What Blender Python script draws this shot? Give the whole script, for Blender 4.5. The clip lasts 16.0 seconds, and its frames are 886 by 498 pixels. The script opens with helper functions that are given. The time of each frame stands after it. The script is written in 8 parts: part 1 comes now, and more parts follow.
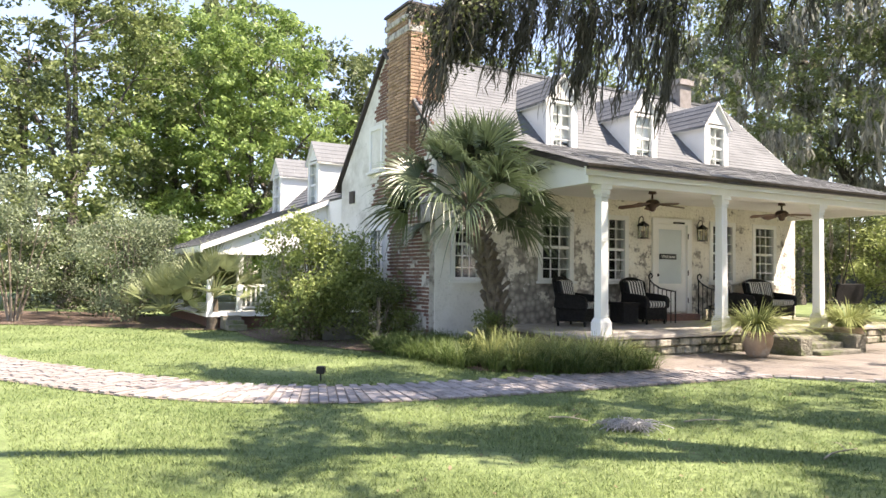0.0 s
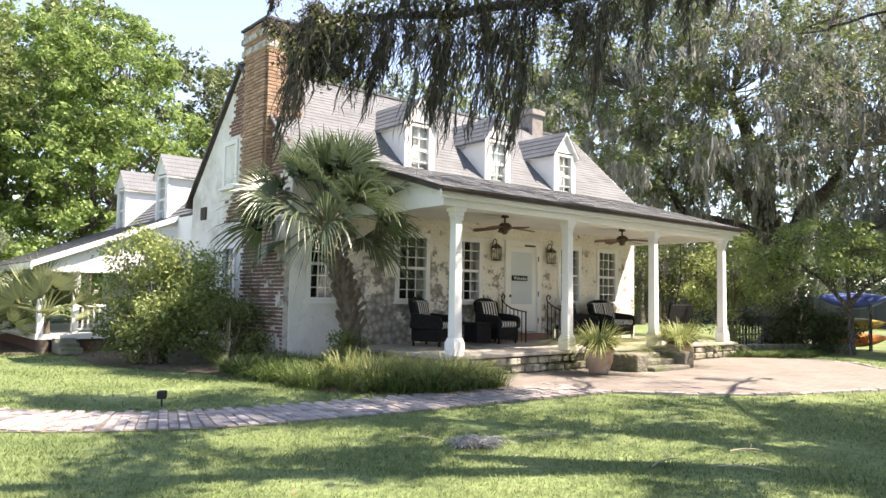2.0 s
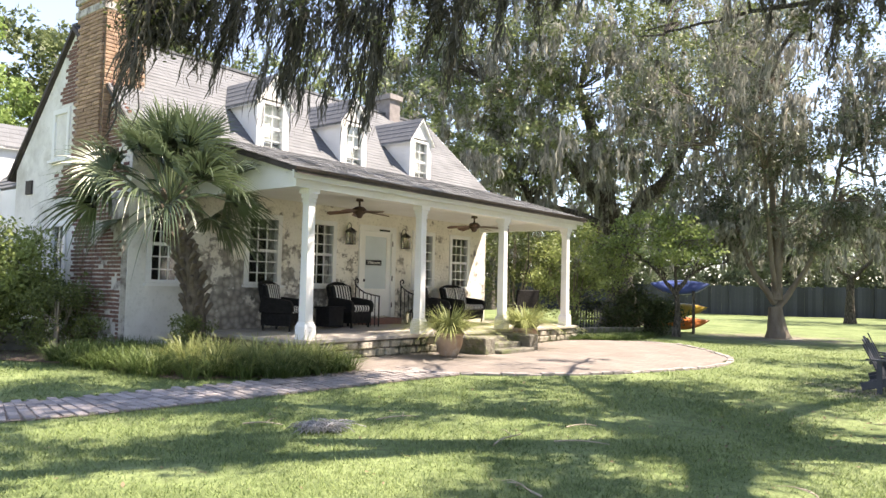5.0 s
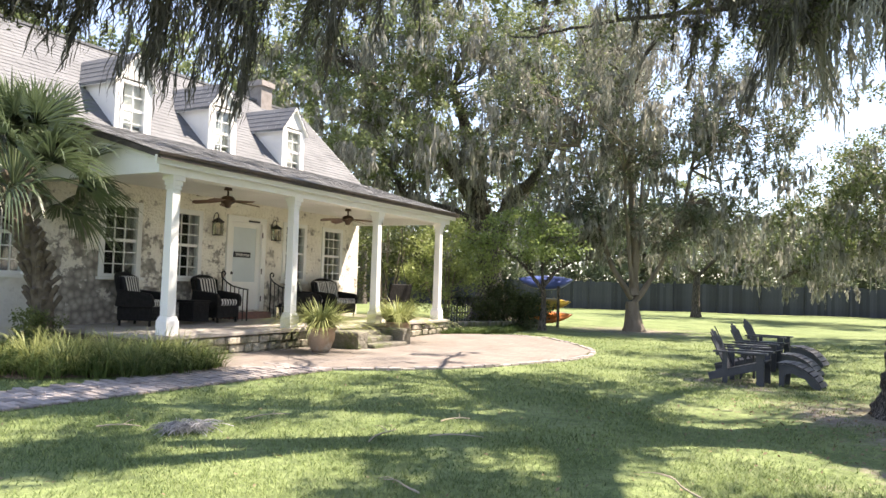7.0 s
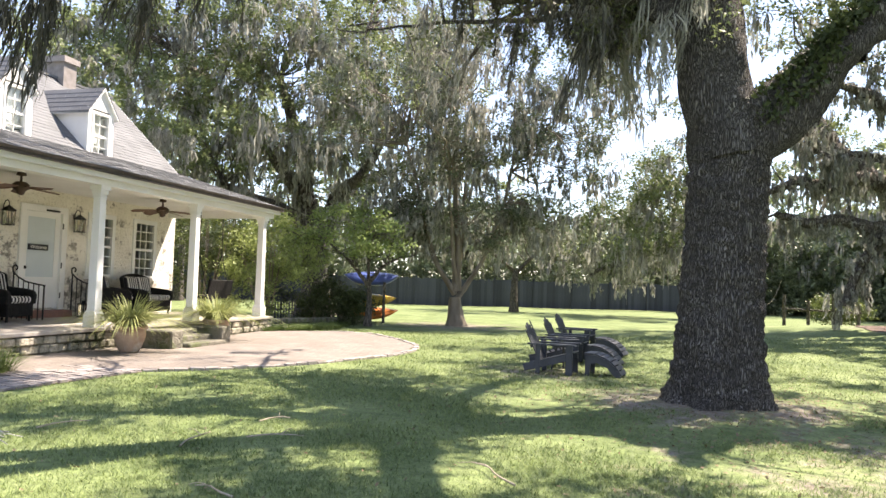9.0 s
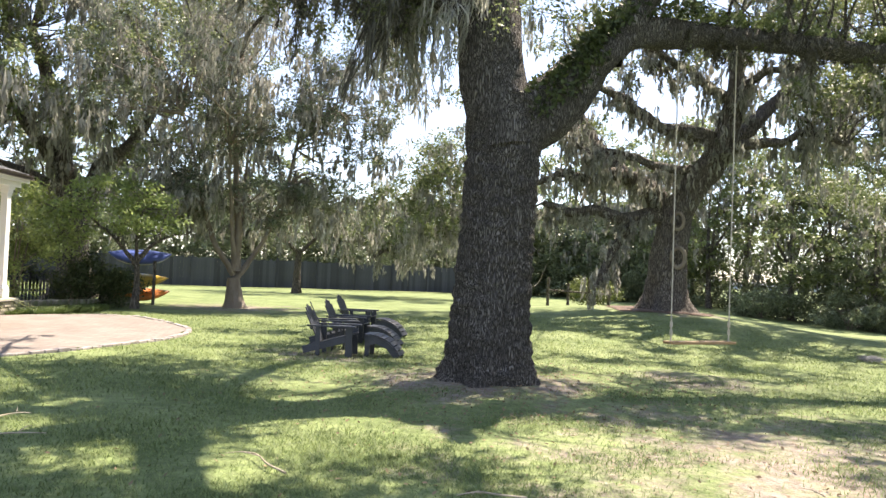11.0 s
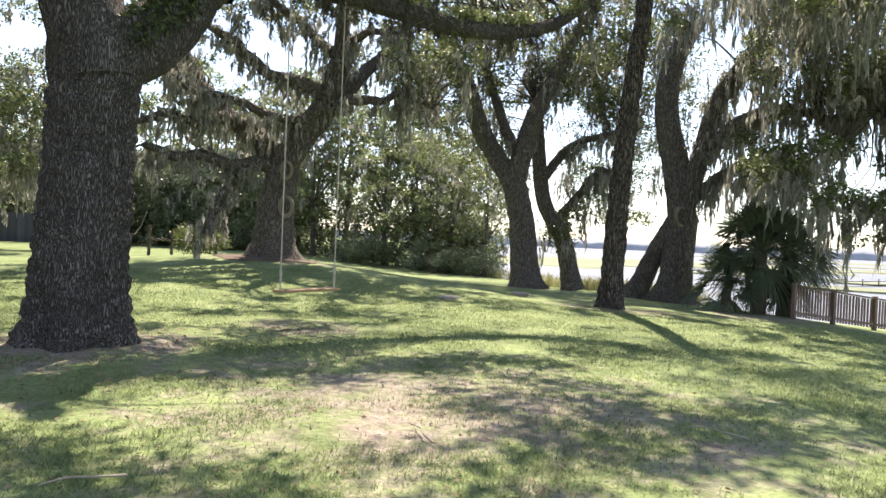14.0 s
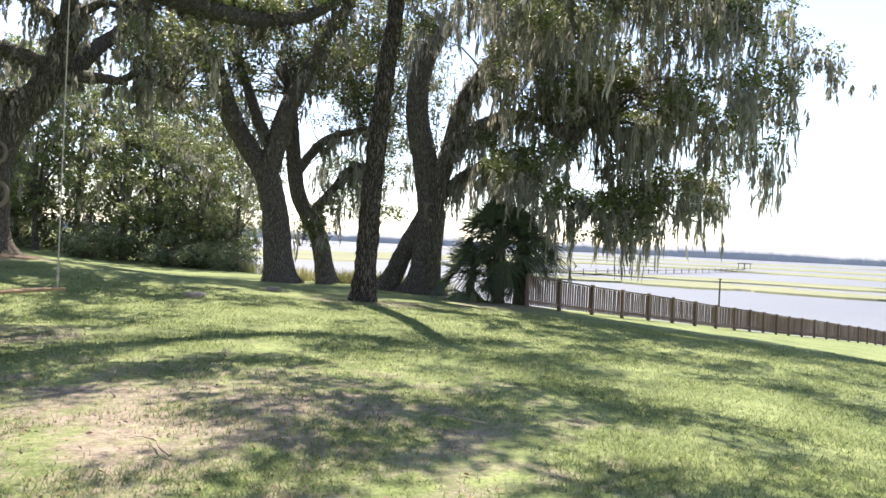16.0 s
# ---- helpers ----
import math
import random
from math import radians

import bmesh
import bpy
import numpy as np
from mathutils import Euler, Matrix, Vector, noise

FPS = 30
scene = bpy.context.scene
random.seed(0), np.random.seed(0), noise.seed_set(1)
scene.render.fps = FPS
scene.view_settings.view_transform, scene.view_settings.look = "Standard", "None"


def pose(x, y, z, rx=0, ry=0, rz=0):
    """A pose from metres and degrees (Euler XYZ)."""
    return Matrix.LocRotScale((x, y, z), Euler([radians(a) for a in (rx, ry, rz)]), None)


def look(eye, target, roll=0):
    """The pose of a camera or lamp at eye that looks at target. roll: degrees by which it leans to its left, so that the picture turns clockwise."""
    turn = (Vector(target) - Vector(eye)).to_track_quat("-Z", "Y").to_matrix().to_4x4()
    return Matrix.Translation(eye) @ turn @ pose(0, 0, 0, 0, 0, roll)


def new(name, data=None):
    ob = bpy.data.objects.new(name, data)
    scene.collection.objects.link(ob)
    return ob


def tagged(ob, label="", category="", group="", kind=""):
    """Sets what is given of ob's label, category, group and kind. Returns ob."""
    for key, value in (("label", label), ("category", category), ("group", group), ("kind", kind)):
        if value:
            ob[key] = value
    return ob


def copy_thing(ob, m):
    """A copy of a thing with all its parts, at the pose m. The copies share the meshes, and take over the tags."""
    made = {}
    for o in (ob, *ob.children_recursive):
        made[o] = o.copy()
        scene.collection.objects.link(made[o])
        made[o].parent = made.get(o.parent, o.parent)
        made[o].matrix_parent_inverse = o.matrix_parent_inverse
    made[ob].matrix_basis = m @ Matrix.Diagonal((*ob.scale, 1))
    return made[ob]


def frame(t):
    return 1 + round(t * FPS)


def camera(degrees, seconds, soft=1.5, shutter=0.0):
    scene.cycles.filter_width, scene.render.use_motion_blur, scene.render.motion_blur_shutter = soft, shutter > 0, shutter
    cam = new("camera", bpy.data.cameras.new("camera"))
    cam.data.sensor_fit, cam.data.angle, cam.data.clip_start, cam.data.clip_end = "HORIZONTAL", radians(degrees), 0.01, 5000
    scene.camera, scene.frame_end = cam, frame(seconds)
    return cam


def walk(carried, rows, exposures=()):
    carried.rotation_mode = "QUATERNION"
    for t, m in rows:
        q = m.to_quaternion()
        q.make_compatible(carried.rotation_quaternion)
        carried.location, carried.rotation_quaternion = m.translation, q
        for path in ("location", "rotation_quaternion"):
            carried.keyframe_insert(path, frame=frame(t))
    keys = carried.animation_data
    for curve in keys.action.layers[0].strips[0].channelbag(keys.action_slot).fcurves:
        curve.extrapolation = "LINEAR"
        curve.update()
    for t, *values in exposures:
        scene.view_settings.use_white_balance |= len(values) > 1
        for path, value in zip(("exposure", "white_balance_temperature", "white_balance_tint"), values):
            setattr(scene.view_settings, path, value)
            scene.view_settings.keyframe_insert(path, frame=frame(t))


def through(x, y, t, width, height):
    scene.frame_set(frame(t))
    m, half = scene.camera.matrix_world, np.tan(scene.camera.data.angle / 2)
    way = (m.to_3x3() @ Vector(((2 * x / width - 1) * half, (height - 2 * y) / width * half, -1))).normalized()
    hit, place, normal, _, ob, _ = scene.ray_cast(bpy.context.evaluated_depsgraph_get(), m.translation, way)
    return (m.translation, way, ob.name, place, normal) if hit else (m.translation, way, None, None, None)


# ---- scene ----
cam = camera(62.5, 16.0)
PATH = [
    (0, (0.985, 0.324, 1.544), (0.883, 2.32, 1.617), 0.7),
    (0.5, (1.026, 0.308, 1.55), (1.024, 2.306, 1.641), 1.0),
    (1, (1.028, 0.317, 1.531), (1.13, 2.311, 1.648), 1.1),
    (1.5, (1.058, 0.315, 1.547), (1.249, 2.302, 1.676), 1.1),
    (2, (1.081, 0.315, 1.535), (1.355, 2.292, 1.67), 0.9),
    (2.5, (1.069, 0.33, 1.512), (1.428, 2.293, 1.644), 0.7),
    (3, (1.106, 0.343, 1.514), (1.54, 2.291, 1.636), 0.6),
    (5.5, (1.159, 0.347, 1.503), (1.876, 2.211, 1.604), 1.5),
    (6, (1.172, 0.364, 1.493), (1.965, 2.197, 1.593), 1.6),
    (6.5, (1.15, 0.418, 1.496), (2.033, 2.21, 1.592), 1.6),
    (7, (1.132, 0.467, 1.505), (2.108, 2.21, 1.601), 1.7),
    (7.5, (1.137, 0.477, 1.488), (2.206, 2.164, 1.59), 1.7),
    (8, (1.156, 0.468, 1.501), (2.319, 2.092, 1.608), 1.7),
    (10.5, (1.259, 0.504, 1.496), (2.895, 1.651, 1.571), 2.1),
    (11, (1.326, 0.522, 1.503), (3.049, 1.536, 1.572), 2.3),
    (11.5, (1.433, 0.58, 1.515), (3.24, 1.435, 1.569), 2.5),
    (12, (1.482, 0.621, 1.513), (3.361, 1.304, 1.547), 2.5),
    (12.5, (1.526, 0.644, 1.519), (3.461, 1.147, 1.53), 2.4),
    (13, (1.548, 0.638, 1.503), (3.521, 0.966, 1.494), 2.3),
    (13.5, (1.556, 0.627, 1.506), (3.549, 0.792, 1.482), 2.3),
    (14, (1.558, 0.638, 1.522), (3.557, 0.645, 1.492), 2.4),
    (14.5, (1.558, 0.619, 1.527), (3.552, 0.47, 1.497), 2.5),
    (15, (1.576, 0.597, 1.541), (3.55, 0.28, 1.515), 2.6),
    (15.5, (1.613, 0.574, 1.54), (3.552, 0.085, 1.516), 2.7),
    (16, (1.632, 0.57, 1.554), (3.525, -0.074, 1.534), 2.6),
]
walk(cam, [(t, look(eye, target, roll)) for t, eye, target, roll in PATH],
     [(0, 2.14, 7350, 16), (8.0, 2.18, 7350, 16), (12.0, 2.12, 7450, 16), (16.0, 1.86, 7350, 15)])

# ---- light ----
SUN_AZ, SUN_EL = radians(99.0), radians(56.0)   # azimuth clockwise from +y
world = bpy.data.worlds.new("sky")
scene.world = world
world.use_nodes = True
wt = world.node_tree
sky = wt.nodes.new("ShaderNodeTexSky")
sky.sky_type = "NISHITA"
sky.sun_disc = False
sky.sun_elevation, sky.sun_rotation = SUN_EL, SUN_AZ
sky.dust_density, sky.air_density, sky.ozone_density = 0.1, 1.0, 2.0
bg = wt.nodes["Background"]
bg.inputs["Strength"].default_value = 0.062
wt.links.new(sky.outputs["Color"], bg.inputs["Color"])
# thin even haze that spreads the sky's light
haze, both = wt.nodes.new("ShaderNodeBackground"), wt.nodes.new("ShaderNodeAddShader")
haze.inputs["Color"].default_value, haze.inputs["Strength"].default_value = (0.52, 0.60, 0.92, 1), 0.16
wt.links.new(bg.outputs[0], both.inputs[0])
wt.links.new(haze.outputs[0], both.inputs[1])
wt.links.new(both.outputs[0], wt.nodes["World Output"].inputs["Surface"])
sun = new("sun", bpy.data.lights.new("sun", "SUN"))
sun.data.energy, sun.data.angle, sun.data.color = 3.8, radians(0.55), (1.0, 0.945, 0.87)
to_sun = Vector((math.sin(SUN_AZ) * math.cos(SUN_EL), math.cos(SUN_AZ) * math.cos(SUN_EL), math.sin(SUN_EL)))
sun.matrix_world = look(to_sun * 200, (0, 0, 0))


# ---- materials ----
def link(nt, a, b):
    nt.links.new(a, b)


def surface(name, c1, c2, scale=3.0, rough=0.8, bump=0.25, fine=45.0, metal=0.0, stretch=(1, 1, 1), spots=None, spot_scale=1.2,
            spot_level=0.55, spot_soft=0.08, c3=None, jitter=0.0, bump_dist=0.02, spec=0.35, local=True):
    """A worn surface: two colours over a broad noise, a fine grain, optional stains, and relief."""
    m = bpy.data.materials.new(name)
    m.use_nodes = True
    nt = m.node_tree
    b = nt.nodes["Principled BSDF"]
    b.inputs["Roughness"].default_value, b.inputs["Metallic"].default_value = rough, metal
    b.inputs["Specular IOR Level"].default_value = spec
    tc = nt.nodes.new("ShaderNodeTexCoord")
    mp = nt.nodes.new("ShaderNodeMapping")
    mp.inputs["Scale"].default_value = stretch
    link(nt, tc.outputs["Object"], mp.inputs["Vector"])
    vec = mp.outputs["Vector"]

    def noise_at(s, detail=5.0, r=0.6):
        n = nt.nodes.new("ShaderNodeTexNoise")
        n.inputs["Scale"].default_value, n.inputs["Detail"].default_value, n.inputs["Roughness"].default_value = s, detail, r
        link(nt, vec, n.inputs["Vector"])
        return n.outputs["Fac"]

    def ramp(fac, lo, hi):
        r = nt.nodes.new("ShaderNodeMapRange")
        r.inputs["From Min"].default_value, r.inputs["From Max"].default_value = lo, hi
        link(nt, fac, r.inputs["Value"])
        return r.outputs["Result"]

    def mix(fac, a, c):
        x = nt.nodes.new("ShaderNodeMix")
        x.data_type = "RGBA"
        link(nt, fac, x.inputs["Factor"])
        for sock, val in ((x.inputs[6], a), (x.inputs[7], c)):
            if isinstance(val, tuple):
                sock.default_value = (*val, 1)
            else:
                link(nt, val, sock)
        return x.outputs[2]

    big, small = noise_at(scale), noise_at(fine, 3.0)
    col = mix(ramp(big, 0.35, 0.65), c1, c2)
    dark = tuple(0.55 * v for v in c1)
    col = mix(ramp(small, 0.55, 0.95), col, c3 or dark)
    if spots:
        level = noise_at(spot_scale, 7.0, 0.65)
        col = mix(ramp(level, spot_level - spot_soft, spot_level + spot_soft), col, spots)
    if jitter:
        info = nt.nodes.new("ShaderNodeObjectInfo")
        hsv = nt.nodes.new("ShaderNodeHueSaturation")
        link(nt, col, hsv.inputs["Color"])
        link(nt, ramp(info.outputs["Random"], 0, 1), hsv.inputs["Value"])
        r = hsv.inputs["Value"].links[0].from_node
        r.inputs["To Min"].default_value, r.inputs["To Max"].default_value = 1 - jitter, 1 + jitter
        col = hsv.outputs["Color"]
    link(nt, col, b.inputs["Base Color"])
    if bump:
        bp = nt.nodes.new("ShaderNodeBump")
        bp.inputs["Strength"].default_value, bp.inputs["Distance"].default_value = bump, bump_dist
        add = nt.nodes.new("ShaderNodeMath")
        link(nt, big, add.inputs[0])
        link(nt, small, add.inputs[1])
        link(nt, add.outputs[0], bp.inputs["Height"])
        link(nt, bp.outputs["Normal"], b.inputs["Normal"])
    return m


def leafy(name, c1, c2, through=0.35, rough=0.5, spec=0.3, patch=0.6):
    """Leaves: colour by leaf and by a broad noise, partly see-through to light."""
    m = bpy.data.materials.new(name)
    m.use_nodes = True
    nt = m.node_tree
    b = nt.nodes["Principled BSDF"]
    b.inputs["Roughness"].default_value = rough
    b.inputs["Specular IOR Level"].default_value = spec
    geo = nt.nodes.new("ShaderNodeNewGeometry")
    n = nt.nodes.new("ShaderNodeTexNoise")
    n.inputs["Scale"].default_value = patch
    link(nt, geo.outputs["Position"], n.inputs["Vector"])
    add = nt.nodes.new("ShaderNodeMath")
    add.operation = "MULTIPLY_ADD"
    link(nt, geo.outputs["Random Per Island"], add.inputs[0])
    add.inputs[1].default_value = 0.7
    sub = nt.nodes.new("ShaderNodeMath")
    sub.operation = "SUBTRACT"
    link(nt, n.outputs["Fac"], sub.inputs[0])
    sub.inputs[1].default_value = 0.35
    link(nt, sub.outputs[0], add.inputs[2])
    x = nt.nodes.new("ShaderNodeMix")
    x.data_type = "RGBA"
    link(nt, add.outputs[0], x.inputs["Factor"])
    x.inputs[6].default_value, x.inputs[7].default_value = (*c1, 1), (*c2, 1)
    link(nt, x.outputs[2], b.inputs["Base Color"])
    tr = nt.nodes.new("ShaderNodeBsdfTranslucent")
    link(nt, x.outputs[2], tr.inputs["Color"])
    ms = nt.nodes.new("ShaderNodeMixShader")
    ms.inputs["Fac"].default_value = through
    link(nt, b.outputs[0], ms.inputs[1])
    link(nt, tr.outputs[0], ms.inputs[2])
    link(nt, ms.outputs[0], nt.nodes["Material Output"].inputs["Surface"])
    return m


M_OAK = leafy("oak_leaf", (0.06, 0.082, 0.035), (0.225, 0.268, 0.115), 0.32, 0.5, 0.3)
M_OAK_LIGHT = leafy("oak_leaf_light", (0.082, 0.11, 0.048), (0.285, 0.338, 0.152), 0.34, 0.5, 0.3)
M_FEATHER = leafy("feathery_leaf", (0.075, 0.105, 0.04), (0.26, 0.31, 0.12), 0.34)
M_BRIGHT = leafy("bright_leaf", (0.10, 0.165, 0.045), (0.35, 0.46, 0.15), 0.4)
M_GREY_LEAF = leafy("grey_leaf", (0.09, 0.116, 0.065), (0.285, 0.335, 0.20), 0.3)
M_MYRTLE = leafy("myrtle_leaf", (0.06, 0.082, 0.05), (0.215, 0.25, 0.155), 0.26)
M_SHRUB = leafy("shrub_leaf", (0.06, 0.085, 0.03), (0.20, 0.235, 0.075), 0.3)
M_SHRUB_DARK = leafy("dark_shrub_leaf", (0.03, 0.045, 0.02), (0.09, 0.115, 0.045), 0.25)
M_SHRUB_GOLD = leafy("new_growth_leaf", (0.125, 0.17, 0.055), (0.39, 0.45, 0.16), 0.4)
M_DOGWOOD = leafy("dogwood_leaf", (0.10, 0.15, 0.05), (0.32, 0.40, 0.14), 0.45)
M_PALM = leafy("palm_leaf", (0.052, 0.082, 0.042), (0.22, 0.27, 0.14), 0.22, 0.3, 0.6)
M_PALM_DARK = leafy("dark_palm_leaf", (0.045, 0.07, 0.042), (0.165, 0.205, 0.115), 0.22, 0.36, 0.55)
M_PALM_PALE = leafy("pale_palm_leaf", (0.17, 0.20, 0.095), (0.43, 0.46, 0.24), 0.3, 0.45, 0.4)
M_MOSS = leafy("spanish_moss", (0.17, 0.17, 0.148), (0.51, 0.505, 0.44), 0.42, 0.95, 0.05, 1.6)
# darker copy of spanish_moss, with the backlit shade put into its colour
M_MOSS_SHADE = leafy("shaded_spanish_moss", (0.038, 0.036, 0.03), (0.165, 0.158, 0.13), 0.25, 0.95, 0.05, 2.2)
M_MOSS_DRY = leafy("dry_moss", (0.26, 0.255, 0.25), (0.52, 0.51, 0.50), 0.2, 0.95, 0.05, 6)
# dark spray leaf; M_OAK_LIGHT is its lit counterpart, light and shade being colour
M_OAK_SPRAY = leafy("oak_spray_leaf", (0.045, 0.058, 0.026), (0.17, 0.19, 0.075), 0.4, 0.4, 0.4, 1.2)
M_FERN = leafy("fern_leaf", (0.17, 0.20, 0.07), (0.44, 0.47, 0.19), 0.35)
M_LILY = leafy("lilyturf_leaf", (0.05, 0.085, 0.025), (0.18, 0.24, 0.08), 0.32)
M_GRASS = leafy("grass_blade", (0.062, 0.105, 0.03), (0.29, 0.355, 0.14), 0.35, 0.55, 0.25)
M_REED = leafy("reed", (0.18, 0.19, 0.08), (0.38, 0.37, 0.18), 0.35)


def bark(name, crack, plate, lichen, scale, tall, strength, wave=0.10):
    """Plated bark: cells parted by dark cracks, with pale lichen."""
    m = bpy.data.materials.new(name)
    m.use_nodes = True
    nt = m.node_tree
    b = nt.nodes["Principled BSDF"]
    b.inputs["Roughness"].default_value, b.inputs["Specular IOR Level"].default_value = 0.95, 0.2
    tc = nt.nodes.new("ShaderNodeTexCoord")
    mp = nt.nodes.new("ShaderNodeMapping")
    mp.inputs["Scale"].default_value = (1, 1, tall)
    link(nt, tc.outputs["Object"], mp.inputs["Vector"])
    warp = nt.nodes.new("ShaderNodeTexNoise")
    warp.inputs["Scale"].default_value = 7.0
    link(nt, mp.outputs["Vector"], warp.inputs["Vector"])
    va = nt.nodes.new("ShaderNodeVectorMath")
    va.operation = "MULTIPLY_ADD"
    link(nt, warp.outputs["Color"], va.inputs[0])
    va.inputs[1].default_value = (wave, wave, wave)
    link(nt, mp.outputs["Vector"], va.inputs[2])
    vo = nt.nodes.new("ShaderNodeTexVoronoi")
    vo.feature = "DISTANCE_TO_EDGE"
    vo.inputs["Scale"].default_value = scale
    link(nt, va.outputs[0], vo.inputs["Vector"])
    r = nt.nodes.new("ShaderNodeMapRange")
    r.inputs["From Min"].default_value, r.inputs["From Max"].default_value = 0.02, 0.28
    link(nt, vo.outputs["Distance"], r.inputs["Value"])
    n = nt.nodes.new("ShaderNodeTexNoise")
    n.inputs["Scale"].default_value, n.inputs["Detail"].default_value, n.inputs["Roughness"].default_value = 38, 6, 0.7
    link(nt, mp.outputs["Vector"], n.inputs["Vector"])
    big = nt.nodes.new("ShaderNodeTexNoise")
    big.inputs["Scale"].default_value, big.inputs["Detail"].default_value = 1.6, 6
    link(nt, tc.outputs["Object"], big.inputs["Vector"])

    def mix(fac, a, c):
        x = nt.nodes.new("ShaderNodeMix")
        x.data_type = "RGBA"
        link(nt, fac, x.inputs["Factor"])
        for sock, val in ((x.inputs[6], a), (x.inputs[7], c)):
            if isinstance(val, tuple):
                sock.default_value = (*val, 1)
            else:
                link(nt, val, sock)
        return x.outputs[2]

    r2 = nt.nodes.new("ShaderNodeMapRange")
    r2.inputs["From Min"].default_value, r2.inputs["From Max"].default_value = 0.48, 0.72
    link(nt, n.outputs["Fac"], r2.inputs["Value"])
    r3 = nt.nodes.new("ShaderNodeMapRange")
    r3.inputs["From Min"].default_value, r3.inputs["From Max"].default_value = 0.5, 0.72
    link(nt, big.outputs["Fac"], r3.inputs["Value"])
    col = mix(r2.outputs["Result"], plate, lichen)
    col = mix(r3.outputs["Result"], col, tuple(0.75 * v + 0.02 for v in lichen))
    col = mix(r.outputs["Result"], crack, col)
    link(nt, col, b.inputs["Base Color"])
    h = nt.nodes.new("ShaderNodeMath")
    h.operation = "MULTIPLY_ADD"
    link(nt, n.outputs["Fac"], h.inputs[0])
    h.inputs[1].default_value = 0.6
    link(nt, r.outputs["Result"], h.inputs[2])
    bp = nt.nodes.new("ShaderNodeBump")
    bp.inputs["Strength"].default_value, bp.inputs["Distance"].default_value = strength, 0.05
    link(nt, h.outputs[0], bp.inputs["Height"])
    link(nt, bp.outputs["Normal"], b.inputs["Normal"])
    return m


M_BARK_NEAR = bark("plated_oak_bark", (0.045, 0.04, 0.036), (0.16, 0.147, 0.133), (0.37, 0.35, 0.325), 46, 0.17, 0.9, 0.2)
M_BARK = bark("oak_bark", (0.07, 0.06, 0.052), (0.225, 0.20, 0.172), (0.37, 0.345, 0.30), 24, 0.14, 0.8, 0.2)
M_BARK_PINE = bark("pine_bark", (0.035, 0.029, 0.026), (0.175, 0.15, 0.13), (0.285, 0.25, 0.22), 15, 0.2, 1.0, 0.22)
M_BARK_PALE = surface("pale_bark", (0.17, 0.14, 0.11), (0.28, 0.24, 0.19), 2.5, 0.9, 0.6, 22, stretch=(1, 1, 0.3))
M_PALM_TRUNK = surface("palm_trunk_fibre", (0.075, 0.06, 0.045), (0.17, 0.14, 0.105), 6, 0.95, 0.8, 40)
M_WHITE = surface("white_paint", (0.80, 0.80, 0.78), (0.74, 0.74, 0.71), 1.5, 0.5, 0.08, 40, c3=(0.70, 0.69, 0.66))
M_WHITE_BOARD = surface("white_siding", (0.78, 0.78, 0.77), (0.72, 0.72, 0.70), 1.2, 0.6, 0.12, 30, c3=(0.66, 0.65, 0.62))
M_PLASTER = surface("peeling_lime_plaster", (0.86, 0.825, 0.74), (0.73, 0.69, 0.60), 1.3, 0.95, 0.9, 18, c3=(0.40, 0.35, 0.28),
                    spots=(0.36, 0.32, 0.26), spot_scale=11.0, spot_level=0.63, spot_soft=0.05, bump_dist=0.05)


